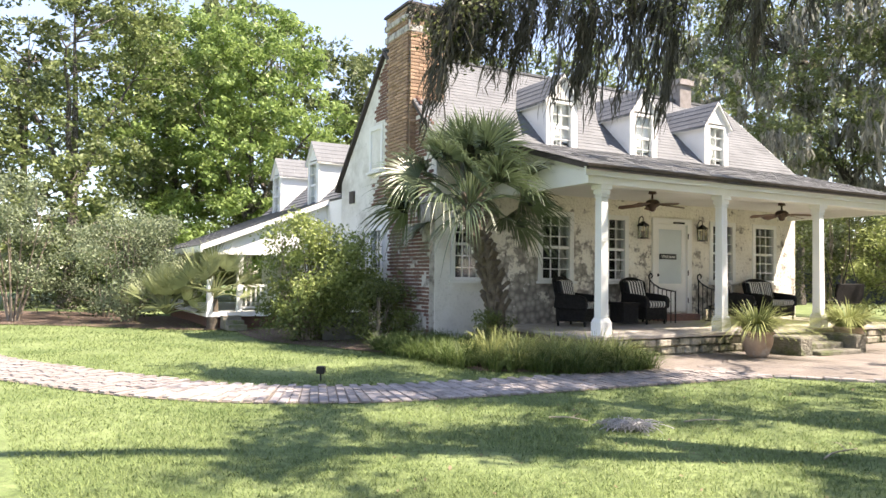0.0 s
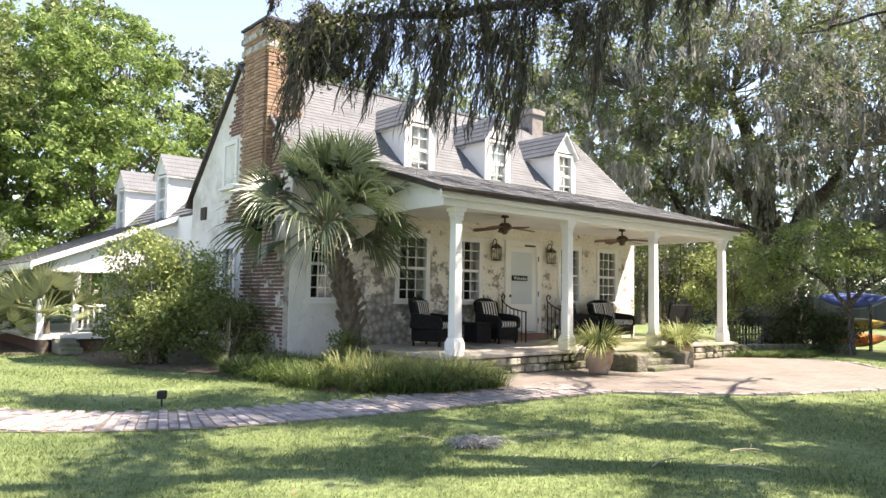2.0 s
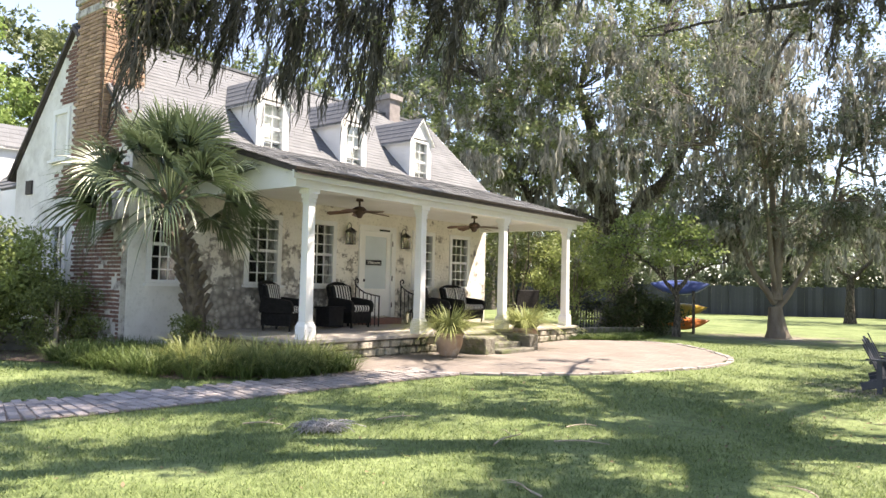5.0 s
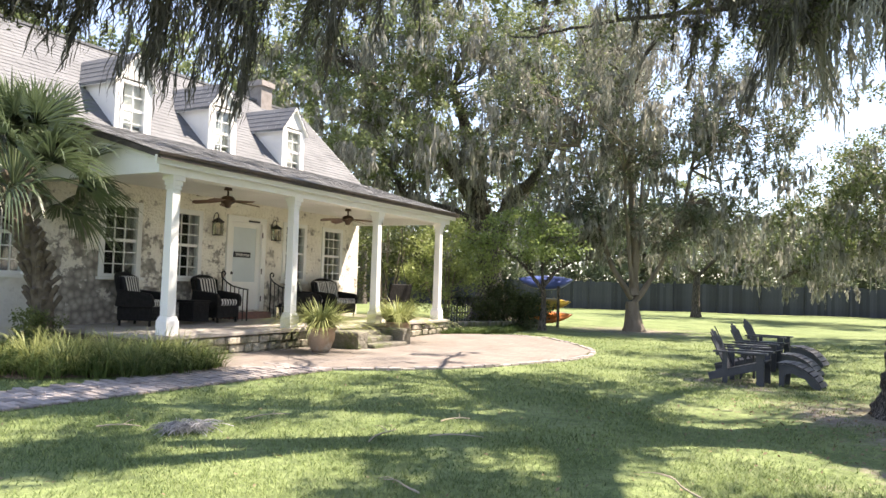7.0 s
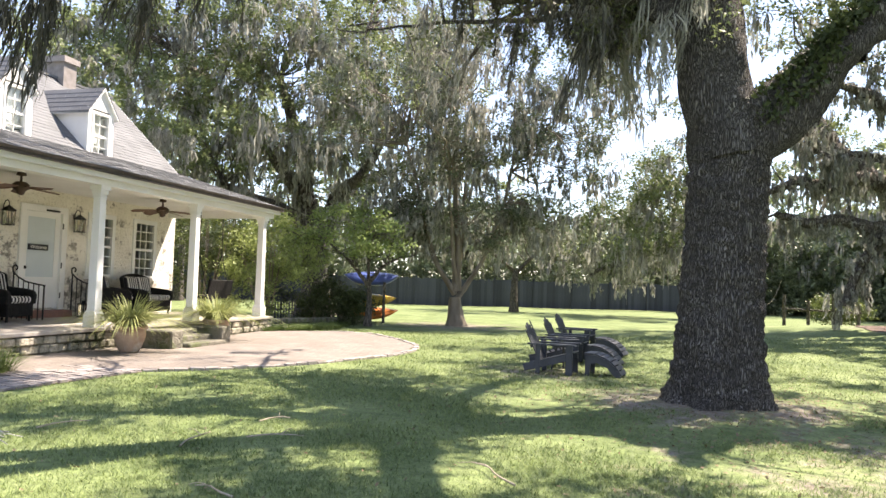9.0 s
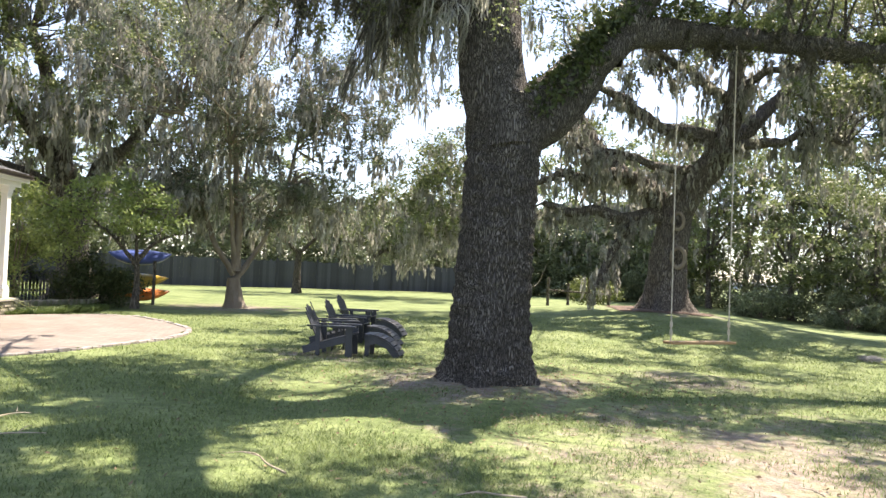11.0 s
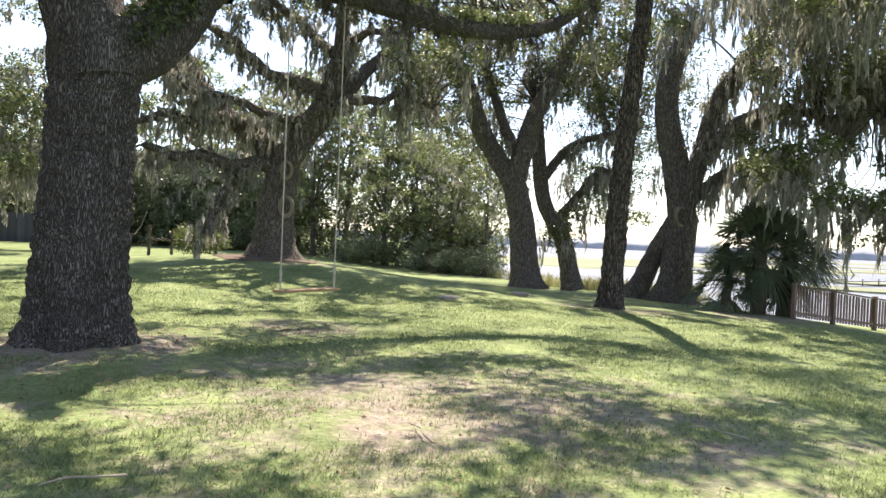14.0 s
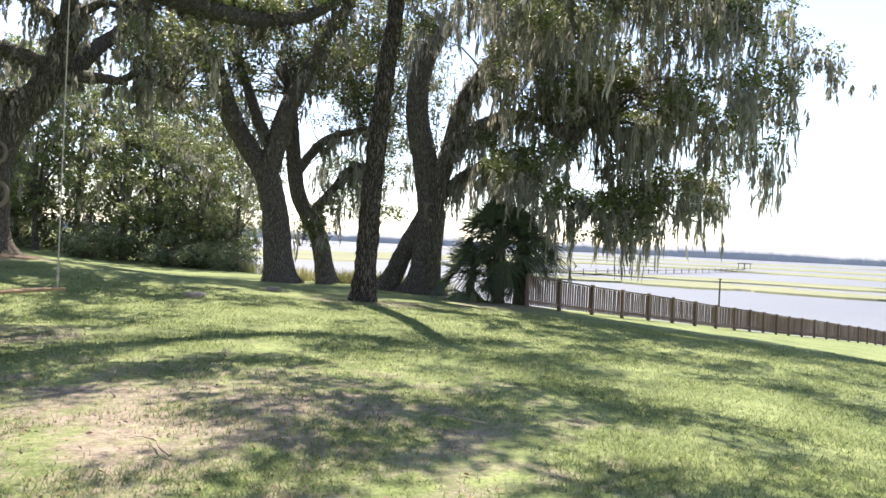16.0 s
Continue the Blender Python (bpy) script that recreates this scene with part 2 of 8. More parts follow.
def bare_masonry(m):
    """Rubble stones that show where the plaster has fallen off, most of it low and towards the corner."""
    nt = m.node_tree
    b = nt.nodes["Principled BSDF"]
    old = b.inputs["Base Color"].links[0].from_socket
    tc = nt.nodes.new("ShaderNodeTexCoord")
    xyz = nt.nodes.new("ShaderNodeSeparateXYZ")
    link(nt, tc.outputs["Object"], xyz.inputs[0])
    low = nt.nodes.new("ShaderNodeMapRange")
    for k, v in (("From Min", 3.2), ("From Max", 0.7), ("To Min", 0.0), ("To Max", 0.19)):
        low.inputs[k].default_value = v
    link(nt, xyz.outputs["Z"], low.inputs["Value"])
    side = nt.nodes.new("ShaderNodeMapRange")
    for k, v in (("From Min", 7.0), ("From Max", 0.5), ("To Min", 0.25), ("To Max", 1.3)):
        side.inputs[k].default_value = v
    link(nt, xyz.outputs["X"], side.inputs["Value"])
    part_of = nt.nodes.new("ShaderNodeMath")
    part_of.operation = "MULTIPLY"
    link(nt, low.outputs[0], part_of.inputs[0])
    link(nt, side.outputs[0], part_of.inputs[1])
    n = nt.nodes.new("ShaderNodeTexNoise")
    n.inputs["Scale"].default_value, n.inputs["Detail"].default_value, n.inputs["Roughness"].default_value = 2.6, 9, 0.72
    link(nt, tc.outputs["Object"], n.inputs["Vector"])
    add = nt.nodes.new("ShaderNodeMath")
    link(nt, n.outputs["Fac"], add.inputs[0])
    link(nt, part_of.outputs[0], add.inputs[1])
    gone = nt.nodes.new("ShaderNodeMapRange")
    gone.inputs["From Min"].default_value, gone.inputs["From Max"].default_value = 0.585, 0.635
    link(nt, add.outputs[0], gone.inputs["Value"])
    vo = nt.nodes.new("ShaderNodeTexVoronoi")
    vo.inputs["Scale"].default_value = 7.5
    link(nt, tc.outputs["Object"], vo.inputs["Vector"])
    ramp = nt.nodes.new("ShaderNodeValToRGB")
    ramp.color_ramp.elements[0].color, ramp.color_ramp.elements[1].color = (0.50, 0.46, 0.395, 1), (0.21, 0.192, 0.168, 1)
    ramp.color_ramp.elements[0].position, ramp.color_ramp.elements[1].position = 0.15, 0.75
    link(nt, vo.outputs["Distance"], ramp.inputs["Fac"])
    x = nt.nodes.new("ShaderNodeMix")
    x.data_type = "RGBA"
    link(nt, gone.outputs[0], x.inputs["Factor"])
    link(nt, old, x.inputs[6])
    link(nt, ramp.outputs["Color"], x.inputs[7])
    link(nt, x.outputs[2], b.inputs["Base Color"])
    return m


bare_masonry(M_PLASTER)
M_STUCCO = surface("whitewashed_stucco", (0.78, 0.765, 0.72), (0.60, 0.585, 0.54), 0.9, 0.95, 0.5, 18, c3=(0.42, 0.41, 0.38),
                   spots=(0.46, 0.44, 0.39), spot_scale=1.1, spot_level=0.60, spot_soft=0.1)
M_BRICK = surface("old_red_brick", (0.40, 0.265, 0.175), (0.31, 0.20, 0.135), 9, 0.9, 0.6, 60, c3=(0.48, 0.40, 0.31), jitter=0.28)
M_LIMED = surface("limewashed_brick", (0.52, 0.50, 0.46), (0.40, 0.38, 0.35), 5, 0.95, 0.7, 40, c3=(0.25, 0.20, 0.17), spots=(0.17, 0.15, 0.14), spot_scale=5, spot_level=0.56)
M_BRICK_OLD = surface("weathered_brick", (0.24, 0.12, 0.09), (0.17, 0.10, 0.085), 7, 0.95, 0.6, 60, c3=(0.34, 0.28, 0.24), jitter=0.35)
M_MORTAR = surface("lime_mortar", (0.40, 0.35, 0.29), (0.32, 0.275, 0.23), 6, 0.95, 0.6, 60)
M_STONE = surface("mossy_stone", (0.26, 0.24, 0.20), (0.16, 0.155, 0.125), 2.5, 0.95, 0.9, 20, spots=(0.12, 0.14, 0.06), spot_scale=2.2,
                  spot_level=0.56, bump_dist=0.05, jitter=0.25)
M_TABBY = surface("tabby_base", (0.46, 0.42, 0.34), (0.26, 0.24, 0.19), 3, 0.95, 0.9, 16, spots=(0.075, 0.085, 0.04), spot_scale=2.8,
                  spot_level=0.50, bump_dist=0.06)
M_PAVER = surface("worn_brick_paver", (0.32, 0.29, 0.275), (0.24, 0.215, 0.20), 6, 0.9, 0.5, 50, c3=(0.39, 0.36, 0.335), jitter=0.25)
M_JOINT = surface("sandy_joint", (0.23, 0.19, 0.15), (0.15, 0.125, 0.10), 8, 0.95, 0.5, 50)
M_SHINGLE = surface("grey_shingle", (0.158, 0.165, 0.172), (0.115, 0.12, 0.126), 1.4, 0.85, 0.3, 60, c3=(0.095, 0.095, 0.097))
M_RAKE = surface("weathered_rake_board", (0.16, 0.145, 0.13), (0.24, 0.22, 0.20), 4, 0.8, 0.1, 40)
M_DARK_TRIM = surface("dark_gutter", (0.045, 0.038, 0.035), (0.08, 0.065, 0.06), 4, 0.6, 0.1, 40)
M_BLACK_WICKER = surface("black_wicker", (0.007, 0.0065, 0.0065), (0.016, 0.015, 0.0145), 14, 0.7, 0.8, 90, bump_dist=0.01, spec=0.2)
M_IRON = surface("black_iron", (0.01, 0.0095, 0.009), (0.02, 0.018, 0.017), 8, 0.55, 0.15, 60)
M_BRONZE = surface("fan_bronze", (0.05, 0.03, 0.02), (0.09, 0.055, 0.035), 8, 0.45, 0.1, 60)
M_FAN_BLADE = surface("fan_blade_wood", (0.19, 0.11, 0.07), (0.13, 0.07, 0.045), 6, 0.5, 0.1, 60, stretch=(1, 6, 1))
M_TERRA = surface("terracotta", (0.46, 0.33, 0.24), (0.36, 0.25, 0.18), 5, 0.85, 0.25, 50, spots=(0.52, 0.46, 0.40), spot_scale=3, spot_level=0.6)
M_CHAIR = surface("charcoal_grey_plank", (0.055, 0.06, 0.072), (0.04, 0.044, 0.053), 4, 0.5, 0.15, 60, c3=(0.085, 0.09, 0.105))
M_FENCE = surface("dark_stained_fence", (0.05, 0.055, 0.07), (0.075, 0.08, 0.095), 3, 0.85, 0.3, 40, stretch=(1, 1, 0.2), jitter=0.3)
M_DECK = surface("weathered_cedar", (0.20, 0.14, 0.11), (0.13, 0.09, 0.075), 4, 0.85, 0.3, 40, stretch=(1, 1, 0.2), jitter=0.25)
M_ROPE = surface("pale_rope", (0.52, 0.48, 0.40), (0.40, 0.36, 0.30), 20, 0.9, 0.4, 90)
M_SEAT = surface("varnished_plank", (0.34, 0.22, 0.11), (0.26, 0.16, 0.08), 5, 0.6, 0.2, 50, stretch=(1, 8, 1))
M_PORCH = surface("pale_porch_floor", (0.40, 0.37, 0.33), (0.30, 0.275, 0.245), 3, 0.8, 0.3, 40)
M_MULCH = surface("brown_mulch", (0.11, 0.075, 0.055), (0.18, 0.13, 0.10), 9, 0.95, 0.9, 60, bump_dist=0.04)
M_PLANTER = surface("grey_planter_board", (0.10, 0.10, 0.085), (0.15, 0.145, 0.12), 5, 0.85, 0.3, 50)
M_BLUE = surface("blue_hull", (0.10, 0.15, 0.42), (0.08, 0.12, 0.34), 3, 0.35, 0.05, 30)
M_YELLOW = surface("yellow_hull", (0.52, 0.36, 0.05), (0.44, 0.29, 0.045), 3, 0.35, 0.05, 30)
M_ORANGE = surface("orange_hull", (0.50, 0.17, 0.03), (0.44, 0.14, 0.03), 3, 0.35, 0.05, 30)
M_ROOM_SHADE = surface("dim_interior", (0.014, 0.013, 0.012), (0.022, 0.02, 0.018), 2, 0.9, 0.1, 20)
M_CURTAIN = surface("cream_curtain", (0.42, 0.40, 0.36), (0.50, 0.48, 0.44), 4, 0.9, 0.3, 30, stretch=(6, 6, 1))
M_SIGN = surface("black_sign", (0.02, 0.022, 0.03), (0.03, 0.03, 0.04), 5, 0.5, 0.05, 40)
M_DOOR_GLASS = surface("frosted_door_panel", (0.60, 0.66, 0.68), (0.55, 0.61, 0.63), 1.2, 0.25, 0.05, 30, c3=(0.52, 0.57, 0.60))
M_DRY = surface("dry_twig", (0.30, 0.25, 0.18), (0.38, 0.33, 0.25), 12, 0.9, 0.3, 60)
M_DEAD_LEAF = leafy("dead_leaf", (0.14, 0.095, 0.06), (0.30, 0.22, 0.14), 0.15, 0.8)
# distance haze is put into the pale blue-grey of these woods
M_FAR_HAZE = surface("distant_woods", (0.27, 0.295, 0.32), (0.32, 0.345, 0.36), 0.03, 0.95, 0.0, 0.4)
M_MARSH = surface("marsh_grass", (0.135, 0.155, 0.085), (0.175, 0.19, 0.11), 0.03, 0.95, 0.2, 0.5)


def stripes():
    m = bpy.data.materials.new("striped_canvas")
    m.use_nodes = True
    nt = m.node_tree
    b = nt.nodes["Principled BSDF"]
    b.inputs["Roughness"].default_value = 0.9
    tc = nt.nodes.new("ShaderNodeTexCoord")
    w = nt.nodes.new("ShaderNodeTexWave")
    w.bands_direction = "X"
    w.inputs["Scale"].default_value = 3.4
    w.inputs["Distortion"].default_value = 0.15
    link(nt, tc.outputs["Object"], w.inputs["Vector"])
    r = nt.nodes.new("ShaderNodeValToRGB")
    r.color_ramp.interpolation = "CONSTANT"
    r.color_ramp.elements[0].color = (0.015, 0.015, 0.017, 1)
    r.color_ramp.elements[1].color = (0.62, 0.61, 0.58, 1)
    r.color_ramp.elements[1].position = 0.55
    link(nt, w.outputs["Fac"], r.inputs["Fac"])
    link(nt, r.outputs["Color"], b.inputs["Base Color"])
    return m


def glassy(name, tint, rough=0.03):
    m = bpy.data.materials.new(name)
    m.use_nodes = True
    b = m.node_tree.nodes["Principled BSDF"]
    b.inputs["Base Color"].default_value = (*tint, 1)
    b.inputs["Roughness"].default_value = rough
    b.inputs["Transmission Weight"].default_value = 1.0
    b.inputs["IOR"].default_value = 1.45
    return m


M_STRIPE, M_GLASS, M_LAMP_GLASS = stripes(), glassy("window_glass", (0.85, 0.9, 0.9)), glassy("lantern_glass", (0.8, 0.75, 0.65), 0.15)


# ---- geometry helpers ----
def mesh_of(name, verts, faces, smooth=False):
    """A mesh from arrays: verts (n, 3), faces (m, k)."""
    verts, faces = np.asarray(verts, np.float32), np.asarray(faces, np.int32)
    me = bpy.data.meshes.new(name)
    me.vertices.add(len(verts))
    me.vertices.foreach_set("co", verts.ravel())
    m, k = faces.shape
    me.loops.add(m * k)
    me.loops.foreach_set("vertex_index", faces.ravel())
    me.polygons.add(m)
    me.polygons.foreach_set("loop_start", np.arange(0, m * k, k, dtype=np.int32))
    if smooth:
        me.polygons.foreach_set("use_smooth", np.ones(m, dtype=bool))
    me.update(calc_edges=True)
    return me


def thing(name, label, category, group="", kind="", at=(0, 0, 0), turn=0.0):
    ob = new(name)
    ob.matrix_basis = pose(*at, 0, 0, turn)
    return tagged(ob, label, category, group, kind)


def array_part(name, verts, faces, material, parent=None, label="", smooth=False, kind=""):
    me = mesh_of(name, verts, faces, smooth)
    me.materials.append(material)
    ob = new(name, me)
    ob.parent = parent
    return tagged(ob, label, kind=kind)


def part(name, bm, material, parent=None, label="", smooth=False, bevel=0.0):
    if bevel:
        bmesh.ops.bevel(bm, geom=bm.edges[:], offset=bevel, segments=1, affect="EDGES", clamp_overlap=True)
    me = bpy.data.meshes.new(name)
    bm.to_mesh(me)
    bm.free()
    if smooth:
        me.polygons.foreach_set("use_smooth", np.ones(len(me.polygons), dtype=bool))
    me.materials.append(material)
    ob = new(name, me)
    ob.parent = parent
    return tagged(ob, label)


def again(ob, m, parent=None):
    """Another part on the same mesh."""
    o = bpy.data.objects.new(ob.name, ob.data)
    scene.collection.objects.link(o)
    o.parent = parent or ob.parent
    o.matrix_basis = m
    return o


def box(bm, x0, x1, y0, y1, z0, z1, m=None):
    vs = [bm.verts.new((x, y, z)) for z in (z0, z1) for x, y in ((x0, y0), (x1, y0), (x1, y1), (x0, y1))]
    if m is not None:
        for v in vs:
            v.co = m @ v.co
    for f in ((3, 2, 1, 0), (4, 5, 6, 7), (0, 1, 5, 4), (1, 2, 6, 5), (2, 3, 7, 6), (3, 0, 4, 7)):
        bm.faces.new([vs[i] for i in f])
    return vs


def boxes(*spans):
    bm = bmesh.new()
    for s in spans:
        box(bm, *s)
    return bm


def prism(bm, outline, y0, y1, axis="y"):
    """An outline of (a, z) pairs, drawn out along one axis."""
    place = (lambda a, z, d: (a, d, z)) if axis == "y" else (lambda a, z, d: (d, a, z))
    lo, hi = [bm.verts.new(place(a, z, y0)) for a, z in outline], [bm.verts.new(place(a, z, y1)) for a, z in outline]
    n = len(outline)
    bm.faces.new(lo), bm.faces.new(hi[::-1])
    for i in range(n):
        bm.faces.new((lo[i], hi[i], hi[(i + 1) % n], lo[(i + 1) % n]))
    bmesh.ops.recalc_face_normals(bm, faces=bm.faces[:])


def lathe(bm, profile, n=20, at=(0, 0, 0), squash=1.0):
    rings = []
    for r, z in profile:
        rings.append([bm.verts.new((at[0] + r * math.cos(2 * math.pi * i / n), at[1] + squash * r * math.sin(2 * math.pi * i / n), at[2] + z)) for i in range(n)])
    for a, b in zip(rings, rings[1:]):
        for i in range(n):
            bm.faces.new((a[i], a[(i + 1) % n], b[(i + 1) % n], b[i]))
    bm.faces.new(rings[0][::-1]), bm.faces.new(rings[-1])


def rod(bm, p, q, r, r2=None, n=8):
    p, q = Vector(p), Vector(q)
    m = (q - p).to_track_quat("Z", "Y").to_matrix()
    ends = []
    for c, rad in ((p, r), (q, r if r2 is None else r2)):
        ends.append([bm.verts.new(c + m @ Vector((rad * math.cos(2 * math.pi * i / n), rad * math.sin(2 * math.pi * i / n), 0))) for i in range(n)])
    for i in range(n):
        bm.faces.new((ends[0][i], ends[0][(i + 1) % n], ends[1][(i + 1) % n], ends[1][i]))
    bm.faces.new(ends[0][::-1]), bm.faces.new(ends[1])


def bar(bm, pts, r, n=6):
    for a, b in zip(pts, pts[1:]):
        rod(bm, a, b, r, n=n)


def spline(pts, n):
    """n points on a smooth line through pts, evenly in the parameter."""
    p = np.asarray(pts, float)
    if len(p) == 2:
        s = np.linspace(0, 1, n)[:, None]
        return p[0] * (1 - s) + p[1] * s
    p = np.vstack([2 * p[0] - p[1], p, 2 * p[-1] - p[-2]])
    s = np.linspace(0, len(p) - 3 - 1e-6, n)
    i, f = s.astype(int), (s % 1)[:, None]
    a, b, c, d = p[i], p[i + 1], p[i + 2], p[i + 3]
    return 0.5 * (2 * b + (c - a) * f + (2 * a - 5 * b + 4 * c - d) * f**2 + (3 * b - a - 3 * c + d) * f**3)


def tube(pts, radii, sides=8, wobble=0.0, seed=0):
    """A tapered tube along pts: vertices and quads."""
    pts, radii = np.asarray(pts, float), np.asarray(radii, float)
    rng = np.random.default_rng(seed)
    tan = np.gradient(pts, axis=0)
    tan /= np.linalg.norm(tan, axis=1)[:, None] + 1e-9
    side = np.cross(tan[0], (0.3, 0.9, 0.1))
    side /= np.linalg.norm(side)
    rings = []
    ang = np.linspace(0, 2 * np.pi, sides, endpoint=False)
    ph = rng.uniform(0, 6.28, 4)
    for i, (c, t, r) in enumerate(zip(pts, tan, radii)):
        side = side - t * (side @ t)
        side /= np.linalg.norm(side)
        up = np.cross(t, side)
        rr = r * (1 + wobble * (np.sin(2 * ang + ph[0] + 0.35 * i) * 0.5 + np.sin(3 * ang + ph[1] - 0.5 * i) * 0.5 + 0.4 * np.sin(5 * ang + ph[2] + i)))
        rings.append(c + np.outer(np.cos(ang) * rr, side) + np.outer(np.sin(ang) * rr, up))
    v = np.concatenate(rings + [pts[:1], pts[-1:]])
    n, k = len(pts), sides
    i, j = np.meshgrid(np.arange(n - 1), np.arange(k), indexing="ij")
    a, b = i * k + j, i * k + (j + 1) % k
    f = np.stack([a, b, b + k, a + k], -1).reshape(-1, 4)
    return v, f


class Soup:
    """Gathers vertex and quad arrays into one mesh."""

    def __init__(self):
        self.v, self.f, self.n = [], [], 0

    def add(self, v, f):
        self.v.append(np.asarray(v, np.float32))
        self.f.append(np.asarray(f, np.int32) + self.n)
        self.n += len(v)

    def quads(self, corners):
        """corners: (n, 4, 3)."""
        n = len(corners)
        if n:
            self.add(np.asarray(corners).reshape(-1, 3), np.arange(4 * n).reshape(-1, 4))

    def part(self, name, material, parent=None, label="", smooth=False, kind="", base=(0, 0, 0)):
        return array_part(name, np.concatenate(self.v) - np.asarray(base, np.float32), np.concatenate(self.f), material, parent, label, smooth, kind)


def unit(a):
    return a / (np.linalg.norm(a, axis=-1, keepdims=True) + 1e-9)


def leaves(soup, centres, per, spread, size, rng, flat=0.7, wide=0.5, lift=0.5):
    """Leaves in loose clumps round the centres."""
    centres = np.asarray(centres, float)
    if not len(centres):
        return
    c = np.repeat(centres, per, 0)
    off = unit(rng.normal(size=c.shape)) * (rng.random((len(c), 1)) ** 0.55) * spread
    off[:, 2] *= flat
    c = c + off
    nrm = unit(rng.normal(size=c.shape) + (0, 0, lift))
    d = unit(np.cross(nrm, rng.normal(size=c.shape)))
    e = np.cross(nrm, d)
    s = size * rng.uniform(0.6, 1.35, (len(c), 1))
    soup.quads(np.stack([c - d * s * 0.5, c + e * s * wide * 0.5, c + d * s * 0.5 - nrm * s * 0.12, c - e * s * wide * 0.5], 1))


def moss(soup, points, strands, spread, length, width, rng, segs=4):
    """Hanging grey strands below the points, longest in the middle of each bunch."""
    points = np.asarray(points, float)
    if not len(points):
        return
    n = len(points)
    full = rng.uniform(*length, (n, 1))
    k = strands
    off = rng.normal(size=(n, k, 3)) * (spread, spread, spread * 0.35)
    p0 = (points[:, None] + off).reshape(-1, 3)
    far = np.linalg.norm(off[..., :2], axis=-1)
    ln = (full * np.exp(-(far / (spread * 1.5)) ** 2) * rng.uniform(0.35, 1.0, (n, k))).reshape(-1, 1)
    m = len(p0)
    a = rng.uniform(0, np.pi, m)
    side = np.stack([np.cos(a), np.sin(a), np.zeros(m)], -1)
    sway = rng.normal(size=(m, 3)) * (0.07, 0.07, 0)
    lean = np.repeat(rng.normal(size=(n, 3)) * (0.05, 0.05, 0), k, 0)
    ph = rng.uniform(0, 6.28, (m, 1))
    w = width * rng.uniform(0.6, 1.5, (m, 1))
    rows = []
    for s in range(segs + 1):
        t = s / segs
        c = p0 + (sway + lean) * ln * t**1.5 + side * (0.05 * np.sin(ph + 5 * t) + 0.025 * np.sin(2.3 * ph + 13 * t)) * (t + 0.15) * np.minimum(ln, 1)
        c[:, 2] -= (ln * t)[:, 0]
        ww = w * (0.45 + 1.1 * t * (1 - t) * 2) * (1.0 if s < segs else 0.25)
        tw = np.stack([np.cos(a + 1.4 * t), np.sin(a + 1.4 * t), 0 * a], -1)
        rows.append(np.stack([c - tw * ww, c + tw * ww], 1))
    v = np.stack(rows, 1).reshape(-1, 3)
    base = np.arange(m)[:, None] * 2 * (segs + 1)
    s = np.arange(segs)[None] * 2
    f = np.stack([base + s, base + s + 1, base + s + 3, base + s + 2], -1).reshape(-1, 4)
    soup.add(v, f)


def beards(soup, points, lengths, strands, spread, width, rng, lean=(-0.16, -0.05), segs=5, wave=0.035):
    """Shaggy hanging beards: wisps leave a swaying middle line at all heights and taper to a tail."""
    points = np.asarray(points, float)
    n, k = len(points), strands
    full = np.repeat(np.asarray(lengths, float), k)[:, None]
    tilt = rng.normal(size=(n, 2)) * 0.07 + lean
    tilt = np.repeat(np.c_[tilt, np.zeros(n)], k, 0)
    m = n * k
    up = rng.random((m, 1)) ** 1.3 * 0.72
    a = rng.uniform(0, 2 * np.pi, m)
    out = np.stack([np.cos(a), np.sin(a), 0 * a], -1)
    rad = spread * np.abs(rng.normal(size=(m, 1))) * (1 - 0.75 * up) * (0.4 + 0.6 * np.minimum(full, 1.2))
    ln = full * rng.uniform(0.14, 0.36, (m, 1)) + 0.05
    start = np.repeat(points, k, 0) + tilt * full * up + out * rad * 0.7
    start[:, 2] -= (full * up)[:, 0]
    ph = rng.uniform(0, 6.28, (m, 1))
    w = width * rng.uniform(0.5, 1.5, (m, 1))
    rows = []
    for s in range(segs + 1):
        t = s / segs
        c = start + tilt * ln * t + out * rad * 0.5 * math.sin(2.6 * t) + out[:, [1, 0, 2]] * (wave * np.sin(ph + 7 * t) + 0.014 * np.sin(3 * ph + 17 * t)) * (t + 0.1)
        c[:, 2] -= (ln * t)[:, 0]
        ww = w * (0.5 + 1.6 * t * (1 - t)) * (1.0 if s < segs else 0.2)
        tw = np.stack([np.cos(a + 2.2 * t), np.sin(a + 2.2 * t), 0 * a], -1)
        rows.append(np.stack([c - tw * ww, c + tw * ww], 1))
    v = np.stack(rows, 1).reshape(-1, 3)
    base = np.arange(m)[:, None] * 2 * (segs + 1)
    s = np.arange(segs)[None] * 2
    soup.add(v, np.stack([base + s, base + s + 1, base + s + 3, base + s + 2], -1).reshape(-1, 4))


